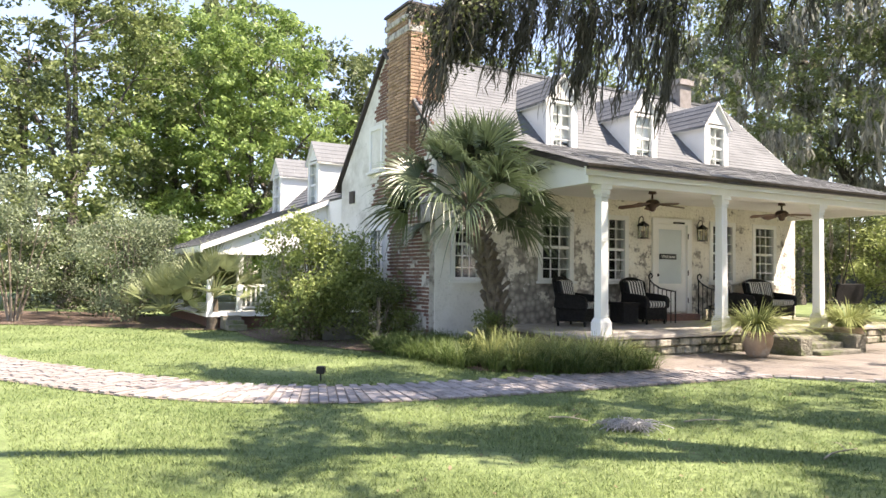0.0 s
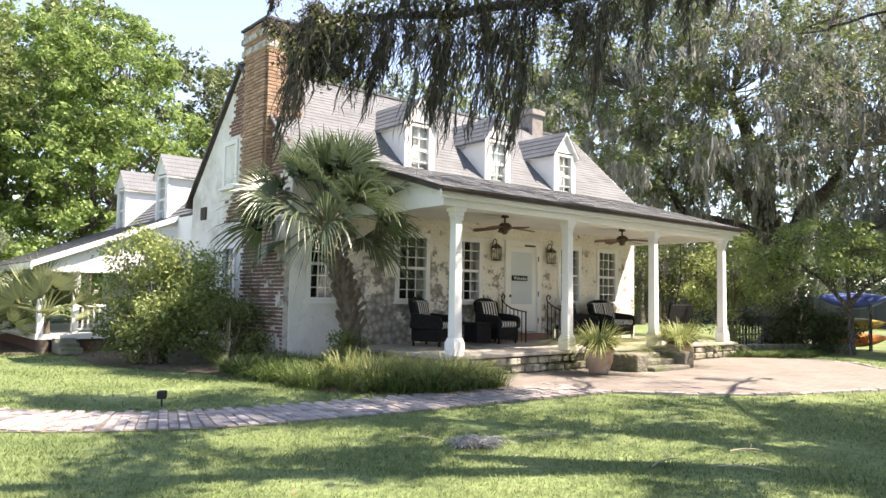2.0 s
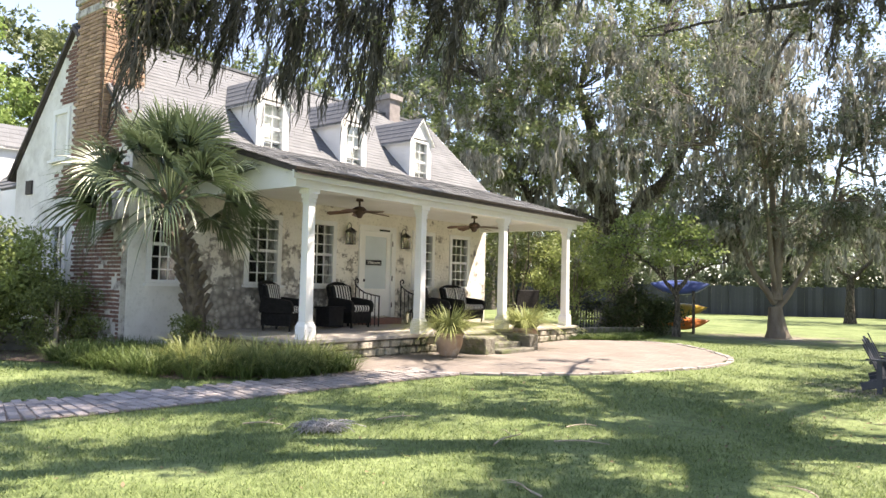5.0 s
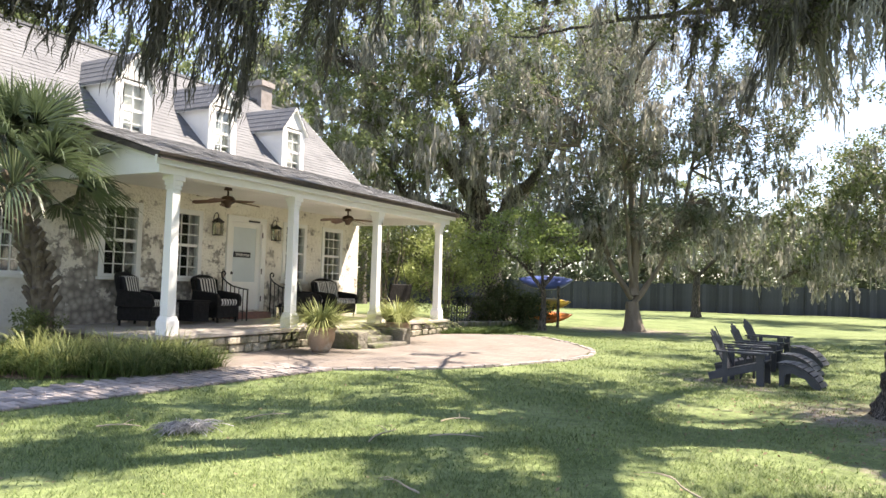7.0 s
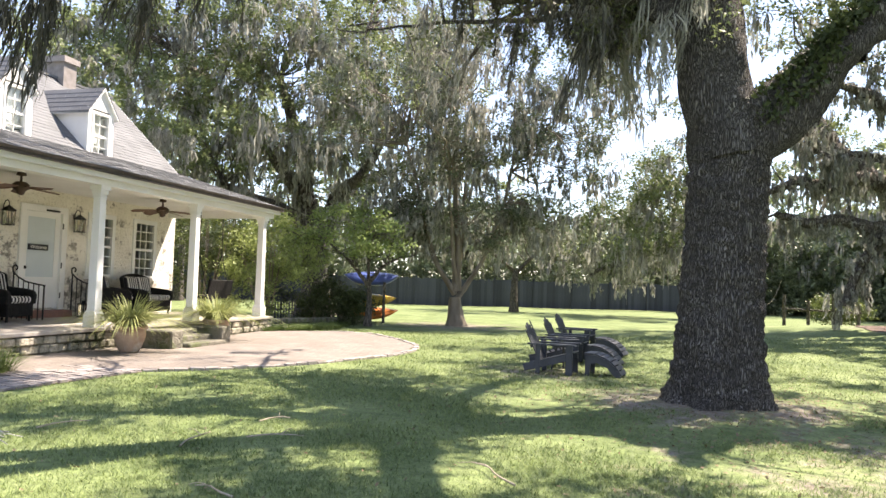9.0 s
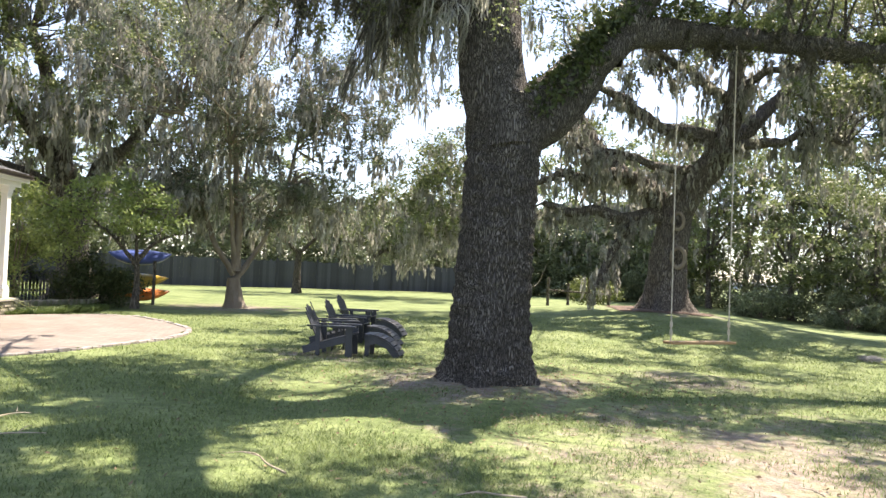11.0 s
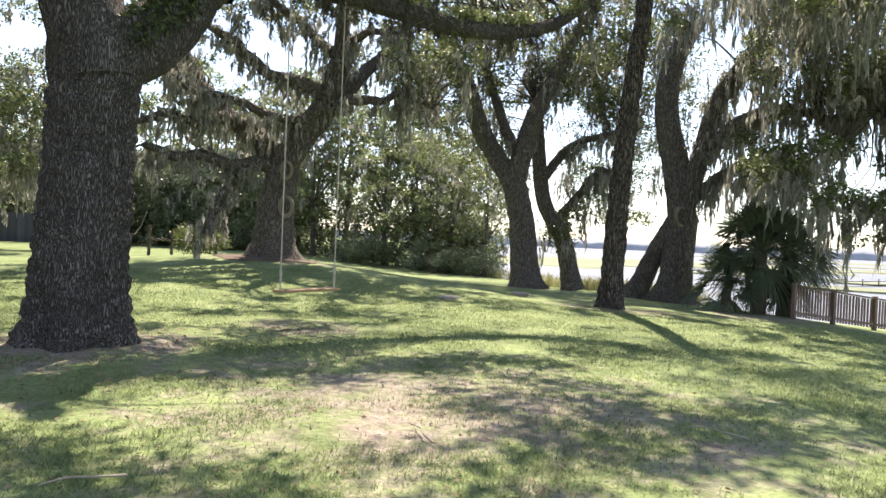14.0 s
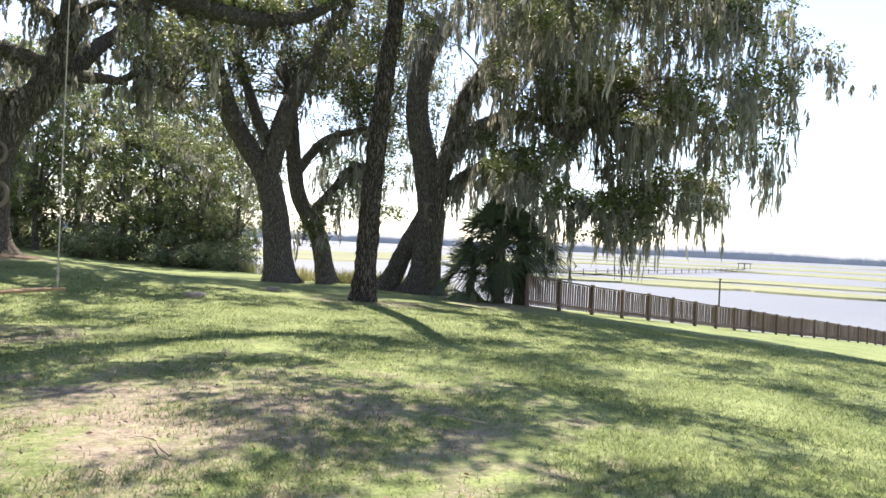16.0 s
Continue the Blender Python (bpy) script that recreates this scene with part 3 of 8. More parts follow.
def blades(soup, at, count, length, width, rng, lean=(0.2, 0.9), spread=0.12, segs=4):
    """Arching blades that grow out of the points at."""
    at = np.asarray(at, float)
    p = np.repeat(at, count, 0)
    m = len(p)
    a = rng.uniform(0, 2 * np.pi, m)
    out = np.stack([np.cos(a), np.sin(a), 0 * a], -1)
    side = np.stack([-np.sin(a), np.cos(a), 0 * a], -1)
    p = p + out * rng.uniform(0, spread, (m, 1))
    ln, le = length * rng.uniform(0.55, 1.15, (m, 1)), rng.uniform(*lean, (m, 1))
    rows = []
    for s in range(segs + 1):
        t = s / segs
        c = p + out * ln * le * t**1.6 + np.array((0, 0, 1.0)) * ln * (t - 0.55 * le * t**2.4)
        ww = width * (1 - t) ** 0.7 * (0.6 + 0.6 * t) + 0.0006
        rows.append(np.stack([c - side * ww, c + side * ww], 1))
    v = np.stack(rows, 1).reshape(-1, 3)
    base = np.arange(m)[:, None] * 2 * (segs + 1)
    s = np.arange(segs)[None] * 2
    soup.add(v, np.stack([base + s, base + s + 1, base + s + 3, base + s + 2], -1).reshape(-1, 4))


# ---- ground, water, distance ----
SHORE_Y = (-300, -41, -25, -15, -11.5, -8.5, -4, -1.5, 1, 16)
SHORE_X = (190, 41.5, 33.5, 29, 28, 36.5, 38.5, 50, 80, 400)
WATER_Z = -5.0


def step01(a):
    a = np.clip(a, 0, 1)
    return a * a * (3 - 2 * a)


def height(x, y):
    """The lie of the land."""
    x, y = np.asarray(x, float), np.asarray(y, float)
    z = 0.08 + 0.06 * step01((y - 8) / 5) * step01((16 - x) / 5)
    z = z - 0.018 * np.clip(x - 6, 0, 60) * step01((12 - y) / 12)
    z = z - 0.03 * np.clip(-y, 0, 10) - 0.10 * np.clip(-y - 10, 0, 60)
    z = z + 0.68 * np.exp(-((x - 26.5) ** 2 + (y - 6.5) ** 2) / 40)
    z = z + 0.10 * np.exp(-((x - 10.1) ** 2 + (y - 4.9) ** 2) / 2.5)
    z = z + 0.03 * np.sin(0.55 * x + 0.8) * np.sin(0.47 * y)
    drop = step01((x - np.interp(y, SHORE_Y, SHORE_X)) / 7)
    return z * (1 - drop) - 6.5 * drop


def ground_z(x, y):
    return float(height(x, y))


def lawn():
    m = surface("lawn", (0.105, 0.15, 0.048), (0.20, 0.25, 0.102), 0.9, 0.95, 0.8, 24, c3=(0.06, 0.095, 0.02), bump_dist=0.03)
    nt = m.node_tree
    b = nt.nodes["Principled BSDF"]
    old = b.inputs["Base Color"].links[0].from_socket
    geo = nt.nodes.new("ShaderNodeNewGeometry")
    tuft = nt.nodes.new("ShaderNodeTexNoise")
    tuft.inputs["Scale"].default_value, tuft.inputs["Detail"].default_value, tuft.inputs["Roughness"].default_value = 9.0, 8, 0.8
    link(nt, geo.outputs["Position"], tuft.inputs["Vector"])
    level = nt.nodes.new("ShaderNodeMapRange")
    level.inputs["From Min"].default_value, level.inputs["From Max"].default_value = 0.38, 0.64
    level.inputs["To Min"].default_value, level.inputs["To Max"].default_value = 0.62, 1.22
    link(nt, tuft.outputs["Fac"], level.inputs["Value"])
    tone = nt.nodes.new("ShaderNodeHueSaturation")
    link(nt, old, tone.inputs["Color"])
    link(nt, level.outputs["Result"], tone.inputs["Value"])
    old = tone.outputs["Color"]

    def near(place, lo, hi):
        d = nt.nodes.new("ShaderNodeVectorMath")
        d.operation = "DISTANCE"
        link(nt, geo.outputs["Position"], d.inputs[0])
        d.inputs[1].default_value = place
        r = nt.nodes.new("ShaderNodeMapRange")
        r.inputs["From Min"].default_value, r.inputs["From Max"].default_value = hi, lo
        link(nt, d.outputs["Value"], r.inputs["Value"])
        return r.outputs["Result"]

    n = nt.nodes.new("ShaderNodeTexNoise")
    n.inputs["Scale"].default_value, n.inputs["Detail"].default_value, n.inputs["Roughness"].default_value = 1.6, 10, 0.75
    link(nt, geo.outputs["Position"], n.inputs["Vector"])
    total = None
    for place, lo, hi in (((8.0, 0.4, 0), 0.8, 5.8), ((10.1, 4.9, 0.2), 0.9, 2.6), ((13.2, 2.9, 0), 0.3, 2.2), ((26.5, 6.5, 0.7), 1.5, 3.2),
                          ((19.3, 19.3, 0), 0.6, 4.5), ((11.2, 8.6, 0), 0.4, 2.0), ((22.5, -4.5, -0.4), 0.8, 3.5), ((24, -9.5, -0.5), 0.5, 4.0)):
        f = near(place, lo, hi)
        if total is None:
            total = f
        else:
            mx = nt.nodes.new("ShaderNodeMath")
            mx.operation = "MAXIMUM"
            link(nt, total, mx.inputs[0])
            link(nt, f, mx.inputs[1])
            total = mx.outputs[0]
    add = nt.nodes.new("ShaderNodeMath")
    add.operation = "MULTIPLY_ADD"
    link(nt, total, add.inputs[0])
    add.inputs[1].default_value = 0.31
    link(nt, n.outputs["Fac"], add.inputs[2])
    r = nt.nodes.new("ShaderNodeMapRange")
    r.inputs["From Min"].default_value, r.inputs["From Max"].default_value = 0.66, 0.84
    link(nt, add.outputs[0], r.inputs["Value"])
    x = nt.nodes.new("ShaderNodeMix")
    x.data_type = "RGBA"
    link(nt, r.outputs["Result"], x.inputs["Factor"])
    link(nt, old, x.inputs[6])
    dn = nt.nodes.new("ShaderNodeTexNoise")
    dn.inputs["Scale"].default_value, dn.inputs["Detail"].default_value, dn.inputs["Roughness"].default_value = 9, 8, 0.75
    link(nt, geo.outputs["Position"], dn.inputs["Vector"])
    dr = nt.nodes.new("ShaderNodeValToRGB")
    dr.color_ramp.elements[0].position, dr.color_ramp.elements[1].position = 0.36, 0.64
    dr.color_ramp.elements[0].color, dr.color_ramp.elements[1].color = (0.125, 0.103, 0.08, 1), (0.285, 0.248, 0.205, 1)
    link(nt, dn.outputs["Fac"], dr.inputs["Fac"])
    link(nt, dr.outputs["Color"], x.inputs[7])
    link(nt, x.outputs[2], b.inputs["Base Color"])
    return m


def ground():
    radii = np.concatenate([np.linspace(0, 45, 100), np.geomspace(46.5, 3500, 45)])
    ang = np.linspace(0, 2 * np.pi, 240, endpoint=False)
    r, a = np.meshgrid(radii, ang, indexing="ij")
    x, y = 8 + r * np.cos(a), 5 + r * np.sin(a)
    v = np.stack([x, y, height(x, y)], -1).reshape(-1, 3)
    n, k = len(radii), len(ang)
    i, j = np.meshgrid(np.arange(n - 1), np.arange(k), indexing="ij")
    f = np.stack([i * k + j, (i + 1) * k + j, (i + 1) * k + (j + 1) % k, i * k + (j + 1) % k], -1).reshape(-1, 4)
    ob = array_part("ground", v, f, lawn(), smooth=True)
    tagged(ob, "green lawn with bare sandy patches under the trees", "lawn", kind="structure")


def water():
    m = surface("tidal_water", (0.125, 0.14, 0.165), (0.155, 0.17, 0.195), 0.02, 0.5, 0.25, 1.2, stretch=(1, 1, 1), spec=0.08, bump_dist=0.1)
    bm = bmesh.new()
    vs = [bm.verts.new(p) for p in ((24, -3200, WATER_Z), (3200, -3200, WATER_Z), (3200, 40, WATER_Z), (24, 40, WATER_Z))]
    bm.faces.new(vs)
    tagged(part("water", bm, m), "pale grey tidal water of the marsh", "water", kind="structure")


def marsh():
    """Low green flats in the water."""
    rng = np.random.default_rng(5)
    for bearing, far, long, deep in ((124, 155, 60, 22), (131, 190, 90, 26), (139, 150, 70, 16), (118, 330, 120, 60), (133, 420, 260, 60), (107, 300, 110, 90),
                                     (98, 260, 90, 90), (145, 300, 200, 40), (112, 210, 40, 20), (126, 620, 420, 90)):
        b = radians(bearing)
        c = np.array((math.sin(b) * far, math.cos(b) * far))
        across, along = np.array((math.cos(b), -math.sin(b))), np.array((math.sin(b), math.cos(b)))
        n = 64
        a = np.linspace(0, 2 * np.pi, n, endpoint=False)
        rr = 1 + 0.22 * np.sin(3 * a + rng.uniform(0, 6)) + 0.15 * np.sin(7 * a + rng.uniform(0, 6)) + 0.06 * rng.normal(size=n)
        p = c + np.outer(np.cos(a) * rr * long * 0.5, across) + np.outer(np.sin(a) * rr * deep * 0.5, along)
        q = c + np.outer(np.cos(a) * rr * long * 0.49, across) + np.outer(np.sin(a) * rr * deep * 0.48, along)
        v = np.vstack([np.c_[p, np.full(n, WATER_Z - 0.1)], np.c_[q, np.full(n, WATER_Z + 0.35)], [[*c, WATER_Z + 0.4]] * 1])
        j = np.arange(n)
        f = np.vstack([np.stack([j, (j + 1) % n, n + (j + 1) % n, n + j], -1)])
        me = bpy.data.meshes.new("marsh_island")
        me.from_pydata([tuple(t) for t in v], [], [tuple(t) for t in f] + [(n + k, n + (k + 1) % n, 2 * n) for k in range(n)])
        me.materials.append(M_MARSH)
        tagged(new("marsh_island", me), "low yellow-green marsh grass flat in the water", "marsh", "marsh islands", "stuff")


def far_shore():
    rng = np.random.default_rng(8)
    ang = np.radians(np.linspace(76, 175, 700))
    bump = sum(rng.uniform(0.5, 1) / k ** 0.8 * np.sin(k * 9 * ang + rng.uniform(0, 6)) for k in range(1, 30))
    top = 15 + 2.0 * bump + rng.normal(size=len(ang)) * 0.7
    rows = []
    for far, z in ((1150, np.full(len(ang), WATER_Z - 0.2)), (1152, WATER_Z + 0.55 * top), (1175, WATER_Z + top), (1260, WATER_Z + 0.9 * top), (1270, np.full(len(ang), WATER_Z - 1))):
        rows.append(np.stack([np.sin(ang) * far, np.cos(ang) * far, z], -1))
    v = np.stack(rows).reshape(-1, 3)
    k, n = len(ang), len(rows)
    i, j = np.meshgrid(np.arange(n - 1), np.arange(k - 1), indexing="ij")
    f = np.stack([i * k + j, i * k + j + 1, (i + 1) * k + j + 1, (i + 1) * k + j], -1).reshape(-1, 4)
    ob = array_part("backdrop", v, f, M_FAR_HAZE)
    tagged(ob, "wooded far shore across the water, haze put into its colour", "far shore", kind="structure")


def dock():
    """A long low pier on posts, far out over the marsh."""
    d = thing("pier", "long grey wooden pier on thin posts over the marsh", "pier")
    a, b = Vector((150, -78, 0)), Vector((236, -205, 0))
    n = 22
    deck = bmesh.new()
    ux = (b - a).normalized()
    side = Vector((-ux.y, ux.x, 0)) * 0.8
    z = WATER_Z + 1.0
    vs = [deck.verts.new(p + Vector((0, 0, zz))) for zz in (z, z + 0.14) for p in (a - side, b - side, b + side, a + side)]
    for f in ((3, 2, 1, 0), (4, 5, 6, 7), (0, 1, 5, 4), (1, 2, 6, 5), (2, 3, 7, 6), (3, 0, 4, 7)):
        deck.faces.new([vs[i] for i in f])
    part("deck", deck, M_PLANTER, d)
    bm = bmesh.new()
    rod(bm, (0, 0, -3.0), (0, 0, 0.5), 0.13, n=6)
    first = part("post", bm, M_PLANTER, d)
    for i in range(n + 1):
        p = a.lerp(b, i / n)
        m = Matrix.Translation((p.x + side.x, p.y + side.y, z))
        if i == 0:
            first.matrix_basis = m
        else:
            again(first, m)
    bm = bmesh.new()
    for sx in (-1.5, 1.5):
        for sy in (-1.5, 1.5):
            rod(bm, (b.x + sx, b.y + sy, z), (b.x + sx, b.y + sy, z + 2.2), 0.12, n=6)
    box(bm, b.x - 2, b.x + 2, b.y - 2, b.y + 2, z + 2.2, z + 2.5)
    part("shelter", bm, M_PLANTER, d)


def channel_pole():
    bm = bmesh.new()
    rod(bm, (0, 0, -2.0), (0, 0, 3.4), 0.13, 0.10, n=10)
    box(bm, -0.16, 0.16, -0.16, 0.16, 3.4, 3.5)
    p = part("channel_pole", bm, M_PLANTER)
    p.matrix_basis = pose(76.5, -61.5, WATER_Z)
    tagged(p, "lone dark mooring pole standing in the tidal water", "mooring pole")


ground(), channel_pole(), water(), marsh(), far_shore(), dock()


# ---- house ----
HOUSE = pose(3.074, 13.022, 0, 0, 0, 32.1)   # u along the front, v to the back
FLOOR, EAVE, BREAK, RIDGE_V, RIDGE_Z = 0.55, 3.40, 4.42, 5.46, 6.69
U0, U1, V0, V1 = -1.63, 9.5, 3.0, 8.1
house = new("house")
house.matrix_basis = HOUSE
tagged(house, "old plastered cottage with grey shingle roof, dormers and white porch", "house")


def wall_cells(bm, u0, u1, z0, z1, v0, v1, holes, along="u"):
    us = sorted({u0, u1, *(h[0] for h in holes), *(h[1] for h in holes)})
    zs = sorted({z0, z1, *(h[2] for h in holes), *(h[3] for h in holes)})
    for a, b in zip(us, us[1:]):
        for c, d in zip(zs, zs[1:]):
            if any(h[0] <= a and b <= h[1] and h[2] <= c and d <= h[3] for h in holes):
                continue
            box(bm, *((a, b, v0, v1) if along == "u" else (v0, v1, a, b)), c, d)
    bmesh.ops.remove_doubles(bm, verts=bm.verts[:], dist=0.0005)


FRONT_WINDOWS = [(-1.22, -0.60), (0.95, 1.75), (2.62, 3.36), (6.22, 7.0), (7.82, 8.60)]
Z_SILL, Z_HEAD = 1.48, 2.90
holes = [(a, b, Z_SILL, Z_HEAD) for a, b in FRONT_WINDOWS] + [(4.30, 5.36, 0.72, 2.86)]
bm = bmesh.new()
wall_cells(bm, U0, U1, 0.0, 4.3, V0, V0 + 0.35, holes)
part("front_wall", bm, M_PLASTER, house, "cream lime plaster peeling off old masonry")
bm = bmesh.new()
wall_cells(bm, V0 + 0.35, V1, 0.0, 3.7, U0, U0 + 0.35, [(5.55, 6.15, 1.4, 2.6)], "v")
prism(bm, [(V0 + 0.35, 3.7), (V1, 3.7), (V1, 3.9), (RIDGE_V, RIDGE_Z - 0.12), (V0 + 0.35, 4.62)], U0, U0 + 0.35, "x")
part("gable_wall", bm, M_STUCCO, house, "whitewashed stucco gable wall")
bm = bmesh.new()
box(bm, U1 - 0.35, U1, V0 + 0.35, V1, 0, 3.7)
prism(bm, [(V0 + 0.35, 3.7), (V1, 3.7), (V1, 3.9), (RIDGE_V, RIDGE_Z - 0.12), (V0 + 0.35, 4.62)], U1 - 0.35, U1, "x")
part("gable_wall", bm, M_STUCCO, house, "whitewashed stucco gable wall")
part("rear_wall", boxes((U0 + 0.35, U1 - 0.35, V1 - 0.35, V1, 0, 3.9)), M_STUCCO, house)
# smooth whitewash at the front corner
bm = bmesh.new()
prism(bm, [(U0 - 0.02, 0.1), (-0.45, 0.1), (-0.42, 0.9), (-0.55, 1.40), (-1.30, 1.42), (-1.32, 3.4), (U0 - 0.02, 3.4)], V0 - 0.03, V0 + 0.01, "y")
part("whitewash", bm, M_STUCCO, house, "bluish whitewash over the front corner")
# back, floor and ceiling panels, the rooms' dimness painted as near-black
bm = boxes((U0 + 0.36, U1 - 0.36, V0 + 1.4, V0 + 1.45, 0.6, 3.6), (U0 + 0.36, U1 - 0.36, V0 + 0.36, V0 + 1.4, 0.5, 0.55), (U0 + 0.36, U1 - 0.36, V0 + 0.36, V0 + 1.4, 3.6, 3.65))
part("inner_room", bm, M_ROOM_SHADE, house, "near-black panels that stand in for the dimness of rooms behind the windows")


def window(parent, a, b, z0, z1, m, rows=6, cols=3, curtain=True, sill=True, trim=0.075):
    """A white sash window in the plane y = 0 of m, its face towards -y: parts frame, sashes, panes, bars, sill."""
    bm = boxes((a - trim, a + 0.03, -0.035, 0.10, z0 - 0.02, z1 + trim), (b - 0.03, b + trim, -0.035, 0.10, z0 - 0.02, z1 + trim),
               (a + 0.03, b - 0.03, -0.035, 0.10, z1 - 0.03, z1 + trim), (a + 0.03, b - 0.03, -0.02, 0.10, z0 - 0.02, z0 + 0.04))
    w = part("window", bm, M_WHITE, parent, "white painted sash window with many small panes")
    w.matrix_basis = m
    mid = (z0 + z1) / 2
    bars = bmesh.new()
    for k in range(1, cols):
        x = a + 0.05 + (b - a - 0.1) * k / cols
        box(bars, x - 0.011, x + 0.011, 0.02, 0.05, z0 + 0.04, z1 - 0.03)
    for k in range(1, rows):
        z = z0 + (z1 - z0) * k / rows
        h = 0.03 if k == rows // 2 else 0.011
        box(bars, a + 0.03, b - 0.03, 0.012, 0.055, z - h, z + h)
    part("glazing_lattice", bars, M_WHITE, w)
    glass = part("pane", boxes((a + 0.03, b - 0.03, 0.036, 0.040, z0 + 0.03, z1 - 0.03)), M_GLASS, w)
    glass.visible_shadow = False
    if sill:
        part("sill", boxes((a - trim - 0.04, b + trim + 0.04, -0.10, 0.0, z0 - 0.08, z0 - 0.022)), M_WHITE, w)
    if curtain:
        n = 14
        for x0, x1 in ((a, a + 0.07 * (b - a)), (b - 0.07 * (b - a), b)):
            bm = bmesh.new()
            vs = []
            for i in range(n + 1):
                x = x0 + (x1 - x0) * i / n
                y = 0.16 + 0.025 * math.sin(i * 2.2)
                vs.append((bm.verts.new((x, y, mid)), bm.verts.new((x, y, z1))))
            for p, q in zip(vs, vs[1:]):
                bm.faces.new((p[0], q[0], q[1], p[1]))
            part("curtain", bm, M_CURTAIN, w)
    return w


for a, b in FRONT_WINDOWS:
    window(house, a, b, Z_SILL, Z_HEAD, pose(0, V0, 0))
# gable windows: a blind one above, a small one below, towards the left side
GABLE = Matrix.Translation((U0, 0, 0)) @ pose(0, 0, 0, 0, 0, -90)
window(house, -6.22, -5.62, 3.98, 4.95, GABLE, rows=4, cols=2, curtain=False)
window(house, -6.15, -5.55, 1.4, 2.6, GABLE, rows=4, cols=2, curtain=True)
part("vent", boxes((U0 - 0.04, U0, 7.2, 7.5, 3.32, 3.62)), M_DARK_TRIM, house, "small dark vent on the gable")

# door with its frosted panel and sign
bm = boxes((4.18, 4.32, -0.05, 0.12, 0.70, 2.98), (5.34, 5.48, -0.05, 0.12, 0.70, 2.98), (4.32, 5.34, -0.05, 0.12, 2.84, 2.98))
door = part("door", bm, M_WHITE, house, "closed white door with a tall frosted panel and a sign")
door.matrix_basis = pose(0, V0, 0)
bm = boxes((4.32, 4.44, 0.02, 0.07, 0.74, 2.84), (5.20, 5.34, 0.02, 0.07, 0.74, 2.84), (4.44, 5.20, 0.02, 0.07, 2.72, 2.84), (4.44, 5.20, 0.02, 0.07, 0.74, 1.42),
           (4.52, 5.12, 0.012, 0.02, 0.92, 1.30))
part("door_leaf", bm, M_WHITE, door)
part("door_panel", boxes((4.44, 5.20, 0.035, 0.05, 1.42, 2.72)), M_DOOR_GLASS, door, "pale frosted glass panel")
part("sign_board", boxes((4.46, 5.0, -0.005, 0.018, 2.0, 2.13)), M_SIGN, door, "black welcome sign")
txt = bpy.data.curves.new("lettering", "FONT")
txt.body, txt.size, txt.align_x, txt.align_y, txt.extrude = "Welcome", 0.115, "CENTER", "CENTER", 0.002
txt.materials.append(M_WHITE)
lettering = new("lettering", txt)
lettering.parent, lettering.matrix_basis = door, pose(4.73, -0.009, 2.065, 90, 0, 0)
bm = bmesh.new()
rod(bm, (4.38, -0.03, 1.62), (4.38, 0.03, 1.62), 0.035, n=10)
part("knob", bm, M_IRON, door, "dark round door knob", smooth=True)
for z in (0.95, 1.62, 2.5):
    part("hinge", boxes((5.335, 5.365, -0.058, -0.05, z, z + 0.13)), M_IRON, door)
part("door_closer", boxes((4.85, 5.2, -0.09, -0.052, 2.86, 2.90)), M_IRON, door)
part("threshold", boxes((4.2, 5.46, -0.32, 0.02, FLOOR, 0.70)), M_BRICK_OLD, door, "worn brick door step")

# porch floor and base
bm = boxes((-0.35, 9.35, -0.24, V0, 0.485, FLOOR))
part("porch_floor", bm, M_PORCH, house, "pale worn porch floor", bevel=0.01)
rng = np.random.default_rng(3)
base = part("porch_base", boxes((-0.3, 9.3, -0.12, V0, 0.0, 0.465)), M_JOINT, house, "rough tabby and brick porch base with moss")
z = 0.02
for h in (0.16, 0.15, 0.14):
    u = -0.3
    while u < 9.3:
        w = rng.uniform(0.18, 0.42)
        d = rng.uniform(-0.035, 0.025)
        part("stone", boxes((u + 0.008, min(u + w, 9.33) - 0.008, -0.2 + d, 0.2, z + 0.006, z + h - 0.006)), M_TABBY, base, bevel=0.02)
        u += w
    z += h

# columns
def column(u, v, z0, z1):
    """A square tapered shaft with a moulded base and capital."""
    h = z1 - z0
    bm = bmesh.new()
    vs = [[bm.verts.new((sx * r, sy * r, z)) for sx, sy in ((-1, -1), (1, -1), (1, 1), (-1, 1))] for r, z in ((0.088, 0.302), (0.078, h - 0.222))]
    for i in range(4):
        bm.faces.new((vs[0][i], vs[0][(i + 1) % 4], vs[1][(i + 1) % 4], vs[1][i]))
    bm.faces.new(vs[0][::-1]), bm.faces.new(vs[1])
    c = part("column", bm, M_WHITE, house, "square white porch column with moulded base", bevel=0.006)
    c.matrix_basis = pose(u, v, z0)
    for name, rows in (("column_base", ((0.125, 0.0), (0.125, 0.22), (0.094, 0.30))),
                       ("capital", ((0.092, h - 0.22), (0.092, h - 0.19), (0.08, h - 0.188), (0.08, h - 0.16), (0.10, h - 0.158), (0.10, h - 0.08), (0.125, h - 0.078), (0.125, h)))):
        bm = bmesh.new()
        vs = [[bm.verts.new((sx * r, sy * r, z)) for sx, sy in ((-1, -1), (1, -1), (1, 1), (-1, 1))] for r, z in rows]
        for p, q in zip(vs, vs[1:]):
            for i in range(4):
                bm.faces.new((p[i], p[(i + 1) % 4], q[(i + 1) % 4], q[i]))
        bm.faces.new(vs[0][::-1]), bm.faces.new(vs[-1])
        part(name, bm, M_WHITE, c)
    return c


for k in range(4):
    column(3.0 * k, 0.0, FLOOR, 3.14)

